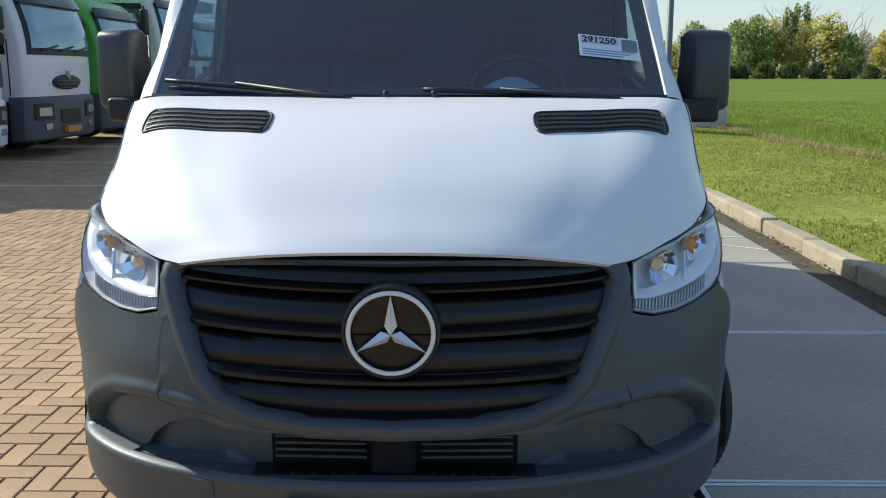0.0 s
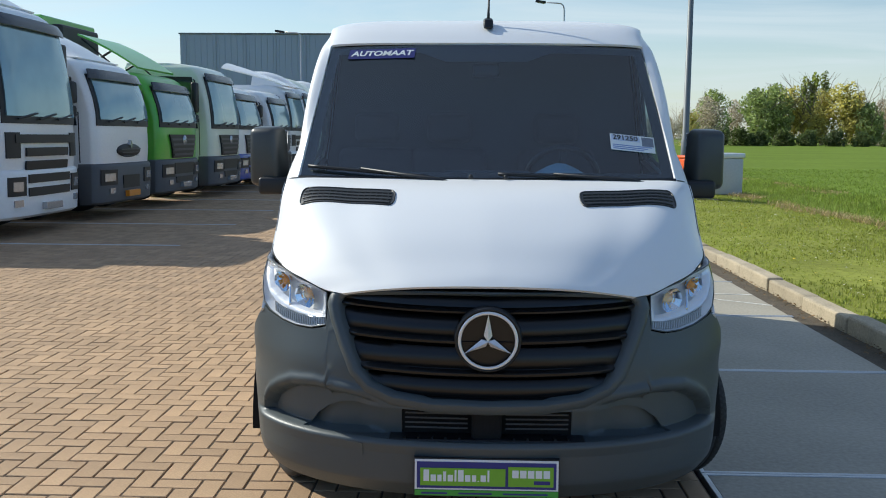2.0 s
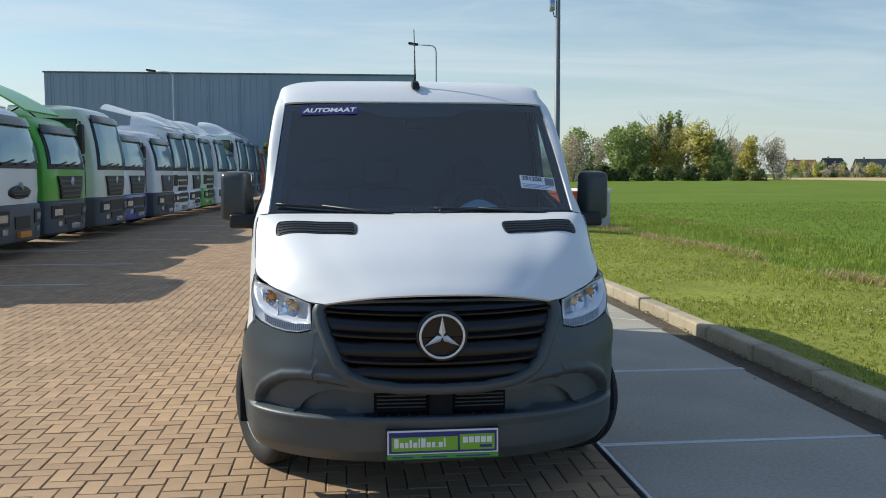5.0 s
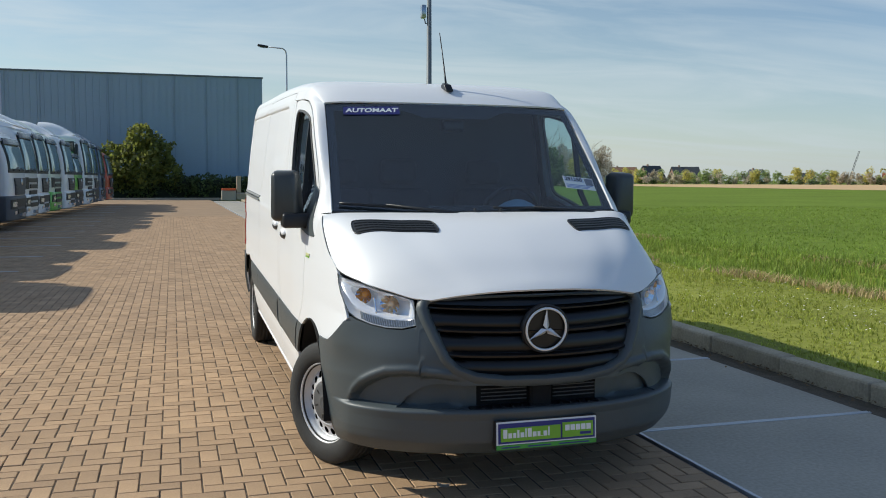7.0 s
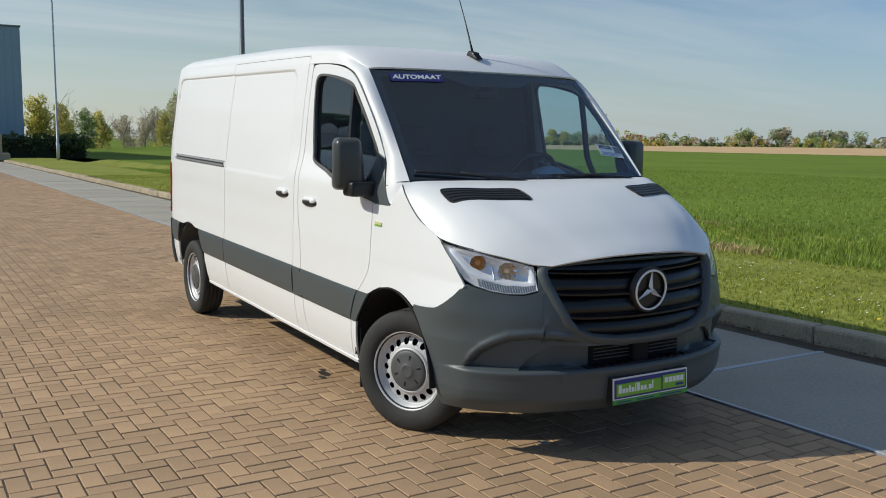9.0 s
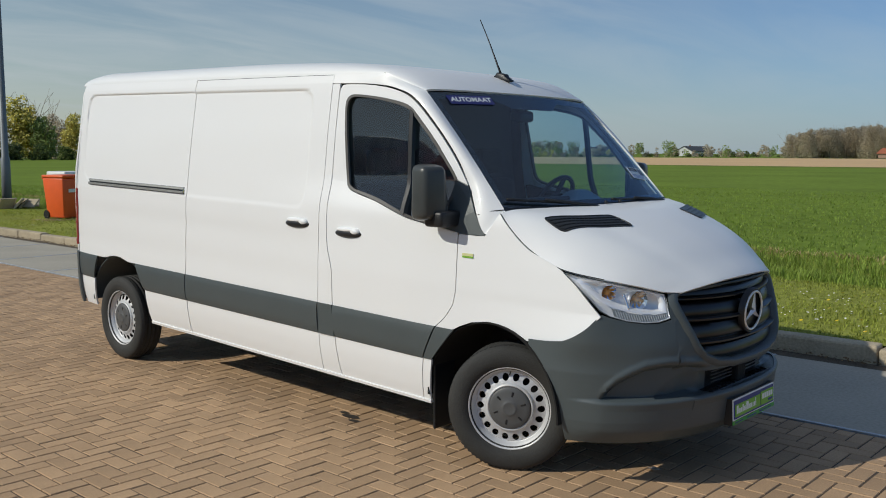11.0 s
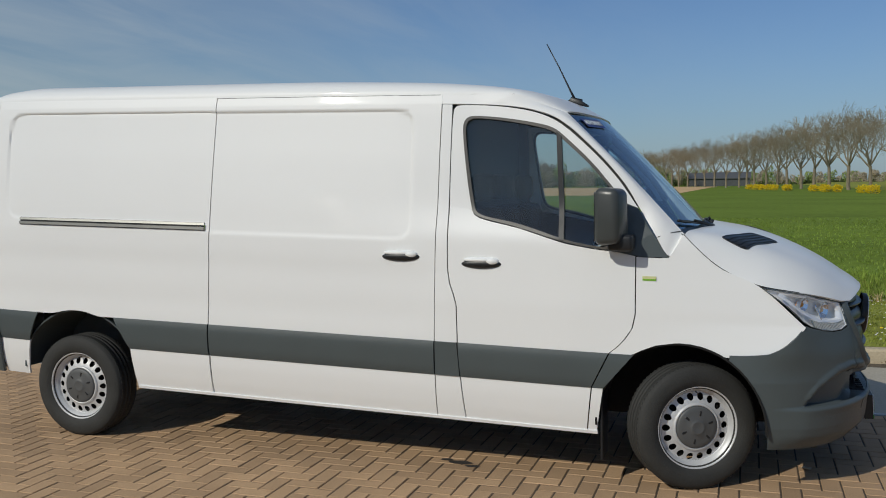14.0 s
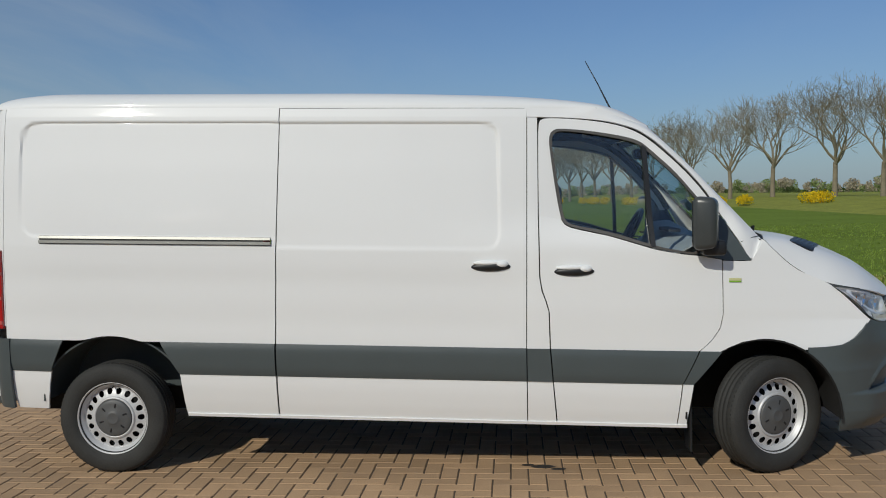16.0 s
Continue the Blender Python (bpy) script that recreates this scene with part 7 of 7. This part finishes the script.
part("hedge_core", hc, mat("hedge_shade", (0.02, 0.028, 0.012), 0.95, spread=0.3, scale=2, fine=20, bump=0.4), hedge, "dark core standing in for the hedge's inner shade")
bsh = thing("bush", "tall yellow-green bush against the warehouse", "bush", (-4.1, 68.0, 0))
part("crown", leaf_cloud(bmesh.new(), [(0, 0, 2.4, 2.3, 1.1), (-1.5, 0, 2.9, 1.5, 1.1), (1.2, 0.2, 3.2, 1.7, 1.1), (0.2, 0.2, 4.6, 1.3, 1.0), (2.2, 0, 1.8, 1.3, 1.0), (-2.0, 0, 1.6, 1.2, 1.0)], 5200, 0.17, rs), mat("bush_leaf", (0.20, 0.22, 0.05), 0.7, spread=0.35, scale=0.8, fine=5, bump=0, random_tint=0.45, island=True, thin=0.6), bsh, "yellow-green leaves")
tb = bmesh.new()
limbs(tb, (0, 0, 0), (0, 0, 1), 2.0, 0.09, 3, random.Random(3))
part("stem", tb, BARK, bsh, "branching stems", True)


def street_lamp(x, y, h, arm, label):
    t = thing("street_lamp", label, "street lamp", (x, y, 0), group="yard lamps")
    part("lamp_post", tube(bmesh.new(), [(0, 0, 0), (0, 0, 1.2), (0, 0, 1.25), (0, 0, h - 0.5), (-0.06 * arm, 0, h - 0.2), (-0.25 * arm, 0, h - 0.05), (-1.2 * arm, 0, h + 0.02)], [0.11, 0.11, 0.075, 0.055, 0.05, 0.045, 0.04], 10), GALV, t, "galvanised post and arm", True)
    hb = boxed(-0.42, 0.30, -0.16, 0.16, -0.06, 0.09, 0.05, 2, Matrix.Translation((-1.55 * arm, 0, h + 0.04)) @ pose(0, 0, 0, 0, 8 * arm, 0))
    part("lamp_head", hb, BLACK, t, "dark lamp head", True)
    part("lamp_glass", boxed(-0.30, 0.18, -0.12, 0.12, -0.09, -0.055, 0.02, 1, Matrix.Translation((-1.55 * arm, 0, h + 0.04)) @ pose(0, 0, 0, 0, 8 * arm, 0)), T_LAMP, t, "clear lamp glass")


street_lamp(6.05, 59.4, 10.6, 1, "tall galvanised street lamp with one arm")
street_lamp(-13.2, 66.0, 9.3, 1, "galvanised street lamp before the warehouse")

mast = thing("steel_mast", "tall galvanised mast with a camera box", "mast", (6.45, 24.2, 0.08))
part("mast_tube", tube(bmesh.new(), [(0, 0, -0.1), (0, 0, 1.4), (0, 0, 1.45), (0, 0, 9.5)], [0.135, 0.13, 0.10, 0.065], 12), mat("grey_mast_steel", (0.17, 0.19, 0.20), 0.5, metal=0.1, spread=0.12, scale=3, fine=40, bump=0.05), mast, "grey tapered tube", True)
part("camera_box", boxed(-0.28, -0.12, -0.10, 0.10, 6.72, 7.15, 0.03, 2), T_LAMP, mast, "pale camera box", True)
part("camera_bracket", tube(bmesh.new(), [(-0.16, 0, 6.7), (-0.12, 0, 6.55), (0, 0, 6.6)], 0.02, 6), BLACK, mast)
part("junction_box", boxed(0.05, 0.11, -0.06, 0.06, 0.9, 1.15, 0.01), T_GREY, mast)

# orange wheeled bin, pale crate, odds and ends by the mast
ORANGE = mat("orange_bin_plastic", (0.78, 0.115, 0.022), 0.42, spread=0.08, scale=4, fine=60, bump=0.05)
wbin = thing("wheeled_bin", "orange plastic wheeled bin on the grass verge", "bin", (5.16, 17.9, 0.13), 12)
bb = bmesh.new()
box(bb, -0.29, 0.29, -0.36, 0.36, 0.03, 0.95, 0.03, 2)
for v in bb.verts:
    k = 0.80 + 0.20 * v.co.z / 0.95
    v.co.x *= k; v.co.y *= k
part("bin_body", bb, ORANGE, wbin, "tapered orange body", True)
part("bin_lid", boxed(-0.31, 0.31, -0.40, 0.37, 0.95, 1.02, 0.03, 2), ORANGE, wbin, "orange hinged lid", True)
part("lid_handle", tube(bmesh.new(), [(-0.26, 0.40, 0.94), (0.26, 0.40, 0.94)], 0.018, 8), ORANGE, wbin)
part("bin_label", boxed(-0.13, 0.13, -0.365, -0.35, 0.62, 0.70), PALE, wbin, "white label")
for sx in (-1, 1):
    part("bin_wheel", lathe(bmesh.new(), [(0.001, 0.02), (0.10, 0.02), (0.10, -0.02), (0.001, -0.02)], 18, Matrix.Translation((sx * 0.24, 0.30, 0.10))), BLACK, wbin)
pal = thing("wood_pallet", "weathered wooden boards under the bin", "pallet", (5.11, 17.8, 0.10), 8)
WOOD = mat("weathered_wood", (0.26, 0.20, 0.13), 0.85, spread=0.3, scale=5, fine=60, bump=0.4)
for k in range(4):
    part("board", boxed(-0.6, 0.6, -0.42 + 0.22 * k, -0.26 + 0.22 * k, 0.0, 0.03, 0.004), WOOD, pal)
crate = thing("pale_crate", "pale grey lidded plastic crate behind the bin", "crate", (6.46, 20.1, 0.10), 5)
part("crate_body", boxed(-0.45, 0.45, -0.40, 0.40, 0.0, 0.95, 0.04, 2), T_CURTAIN, crate, "", True)
part("crate_lid", boxed(-0.48, 0.48, -0.43, 0.43, 0.95, 1.08, 0.03, 2), T_WHITE, crate, "paler lid", True)
for k, (x, y, c, l) in enumerate(((5.55, 24.3, ORANGE, "orange box standing beside the mast"), (5.35, 23.6, WOOD, "brown wooden box standing beside the mast"))):
    cr = thing("storage_box", l, "box", (x, y, 0.10), 20 * k)
    part("box_body", boxed(-0.3, 0.3, -0.25, 0.25, 0, 0.62, 0.02), c, cr)
    part("box_lid", boxed(-0.32, 0.32, -0.27, 0.27, 0.62, 0.68, 0.01), T_GREY, cr)
for k in range(6):
    p = thing("loose_slab", "grey paving slab leaning near the mast", "slab", (5.9 + 0.16 * k, 22.9 + 0.25 * (k % 2), 0.22), 30 * k, group="loose slabs by the mast")
    part("slab_body", boxed(-0.2, 0.2, -0.025, 0.025, -0.15, 0.2, 0.006, 1, pose(0, 0, 0, 28 + 6 * k, 0, 0)), KERB, p)
barrier = thing("concrete_barrier", "concrete block with an orange top", "barrier", (2.2, 61.8, 0))
part("block", boxed(-0.55, 0.45, -0.3, 0.3, 0, 0.72, 0.03), CONCRETE, barrier, "grey concrete block")
part("orange_top", boxed(-0.53, 0.43, -0.32, 0.28, 0.72, 0.86, 0.02), ORANGE, barrier, "orange painted top")
part("post", boxed(0.50, 0.80, -0.15, 0.15, 0, 1.75, 0.03), KERB, barrier, "brown concrete post")
part("post_foot", boxed(0.42, 1.25, -0.25, 0.25, 0, 0.55, 0.08), KERB, barrier)

# ---- houses over the field ----
ROOF_RED = mat("red_roof_tile", (0.32, 0.10, 0.05), 0.8, spread=0.2, scale=0.6, fine=5, bump=0.2)
ROOF_DARK = mat("dark_roof_tile", (0.07, 0.075, 0.08), 0.8, spread=0.2, scale=0.6, fine=5, bump=0.2)
ROOF_BROWN = mat("brown_roof_tile", (0.25, 0.14, 0.085), 0.8, spread=0.2, scale=0.6, fine=5, bump=0.2)
H_WALL = mat("white_render_wall", (0.72, 0.70, 0.66), 0.8, spread=0.08, scale=0.5, fine=6, bump=0.1)
H_BRICK = mat("house_brick", (0.30, 0.19, 0.14), 0.85, spread=0.15, scale=1, fine=12, bump=0.2)


def house(az, d, w, l, eave, ridge, wallm, roofm, turn, label):
    x, y = polar(az, d)
    t = thing("house", label, "house", (x, y, 0), turn)
    wb = boxed(-w / 2, w / 2, -l / 2, l / 2, 0, eave)
    for sx in (-1, 1):
        prism(wb, [(-w / 2, eave), (w / 2, eave), (0, ridge)], sx * (l / 2 - 0.3), sx * l / 2, "y")
    part("wall", wb, wallm, t, "")
    rb = prism(bmesh.new(), [(-w / 2 - 0.5, eave - 0.3), (0, ridge + 0.15), (w / 2 + 0.5, eave - 0.3), (w / 2 + 0.5, eave - 0.05), (0, ridge + 0.45), (-w / 2 - 0.5, eave - 0.05)], -l / 2 - 0.4, l / 2 + 0.4, "y")
    rf = part("roof", rb, roofm, t, "")
    part("chimney", boxed(-0.35, 0.35, l * 0.2, l * 0.2 + 0.7, ridge - 0.6, ridge + 1.1), H_BRICK, rf)
    for k in (-1, 0, 1):
        for yy in (-l / 2 - 0.04,):
            wi = part("window", boxed(k * w * 0.28 - 0.5, k * w * 0.28 + 0.5, yy - 0.02, yy + 0.1, 0.9, 2.2), T_GLASS, t, "dark window")
            part("window_sill", boxed(k * w * 0.28 - 0.55, k * w * 0.28 + 0.55, yy - 0.08, yy + 0.1, 0.8, 0.9), H_WALL, wi)


for h in ((27.7, 440, 9, 12, 2.8, 7.2, H_WALL, ROOF_BROWN, 70, "white house with a brown tiled roof"), (29.4, 450, 8, 10, 2.8, 8.0, H_BRICK, ROOF_DARK, 100, "brick house with a dark roof"), (31.4, 455, 9, 13, 2.8, 7.6, H_BRICK, ROOF_DARK, 80, "brick house with a dark roof"),
          (35.5, 460, 6, 8, 2.8, 6.4, H_WALL, ROOF_DARK, 10, "white gabled house with a dark roof"), (38.2, 450, 6, 8, 2.4, 4.6, H_WALL, ROOF_DARK, 60, "white house with a dark roof"), (42.8, 450, 5, 7, 2.2, 4.6, H_BRICK, ROOF_RED, 60, "brick house with a red roof"), (57.5, 540, 8, 22, 2.6, 4.8, T_CURTAIN, ROOF_DARK, 80, "long white farm shed"), (63, 540, 10, 26, 2.8, 5.2, T_CURTAIN, ROOF_DARK, 90, "long grey farm shed"), (74.0, 370, 6, 11, 1.8, 3.2, H_BRICK, ROOF_RED, 165, "low farmhouse with an orange-red roof"), (87.7, 325, 8, 20, 2.8, 4.3, ROOF_DARK, T_GREY, 0, "long dark barn with a blue-grey roof")):
    house(*h)
crane = thing("tower_crane", "distant lattice crane jib over the trees", "crane", (*polar(40.5, 420), 0))
jb = bmesh.new()
for k in range(2):
    tube(jb, [(0 + 0.8 * k, 0, 0), (3.6 + 0.6 * k, -1.8, 14)], 0.09, 4)
for k in range(12):
    tube(jb, [(3.6 * k / 12, -1.8 * k / 12, 14 * k / 12), (3.6 * (k + 1) / 12 + 0.6, -1.8 * (k + 1) / 12, 14 * (k + 1) / 12)], 0.05, 3)
part("jib", jb, T_GREY, crane, "dark lattice jib")

# ---- avenue of bare trees on the road bank, yellow gorse ----
TWIG = mat("bare_twig", (0.235, 0.205, 0.145), 0.9, spread=0.3, scale=1, fine=10, bump=0.2)
bare = []
for seed in (5, 8, 21):
    ran = random.Random(seed)
    t = thing("avenue_tree", "tall bare avenue tree with a spreading crown", "tree", group="avenue of bare trees")
    tb = bmesh.new()
    tube(tb, [(0, 0, -0.3), (0, 0, 0.4), (0.05, 0, 2.2), (0.0, 0.1, 3.9)], [0.42, 0.30, 0.25, 0.23], 9, False)
    part("trunk", tb, BARK, t, "straight grey trunk", True)
    cb = bmesh.new()
    for k in range(5):
        a = 6.283 * k / 5 + ran.uniform(-0.3, 0.3)
        limbs(cb, (0, 0.1, 3.5 + 0.2 * k), (math.cos(a) * 0.92, math.sin(a) * 0.92, 1.0), 2.9, 0.15, 5, ran, 0.70, 4, 0.8)
    limbs(cb, (0, 0.1, 3.8), (0.05, 0, 1), 2.9, 0.16, 5, ran, 0.70, 4, 0.8)
    part("crown", cb, TWIG, t, "fine bare branches")
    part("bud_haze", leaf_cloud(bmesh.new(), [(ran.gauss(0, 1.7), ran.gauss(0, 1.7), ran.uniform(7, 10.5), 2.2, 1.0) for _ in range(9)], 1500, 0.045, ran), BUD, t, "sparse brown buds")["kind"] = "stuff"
    bare.append(t)
LINE = [(81, -39), (98, -35), (134, -20), (238, 2), (415, 61)]
def beside(line, gap):
    """Even places along a line."""
    left = 0.0
    for (xa, ya), (xb, yb) in zip(line, line[1:]):
        l_ = math.hypot(xb - xa, yb - ya)
        while left < l_:
            yield xa + (xb - xa) * left / l_, ya + (yb - ya) * left / l_
            left += gap
        left -= l_
for k, (x, y) in enumerate(beside(LINE, 9.6)):
    m = Matrix.Translation((x + rs.uniform(-1, 1), y + rs.uniform(-0.4, 0.4), 0.55 * ss(-15, -30, y) - 0.3)) @ pose(0, 0, 0, 0, 0, rs.uniform(0, 360))
    s_ = rs.uniform(0.98, 1.1)
    if k < 3:
        bare[k].matrix_basis = m @ Matrix.Diagonal((s_, s_, s_, 1))
    else:
        c = copy_thing(bare[k % 3], m)
        c.scale = (s_, s_, s_)
GORSE = mat("yellow_blossom", (0.85, 0.64, 0.03), 0.8, spread=0.2, scale=2, fine=12, bump=0, random_tint=0.3, island=True, thin=0.6)
for k in range(40):
    x = 60 + 3.2 * k + rs.uniform(-2, 2)
    gy = lerp_table([(62, -31), (75, -26), (105, -17), (180, 0)], x)
    if rs.random() < 0.42:
        continue
    g = thing("gorse_clump", "clump of yellow blossom on the road bank", "shrub", (x, gy + rs.uniform(-0.8, 0.8), ground_z(x, gy) - 0.13), group="yellow blossom clumps")
    L = rs.uniform(0.9, 2.2)
    part("blossom", leaf_cloud(bmesh.new(), [(q * 0.8 - L, rs.uniform(-0.3, 0.3), 0.55, 0.66, 0.9) for q in range(int(2 + 2 * L))], 620, 0.10, rs), GORSE, g, "yellow blossom")
    part("leaves", leaf_cloud(bmesh.new(), [(q * 0.8 - L, 0, 0.22, 0.45, 0.7) for q in range(int(2 + 2 * L))], 220, 0.09, rs), MIDG, g, "green leaves")
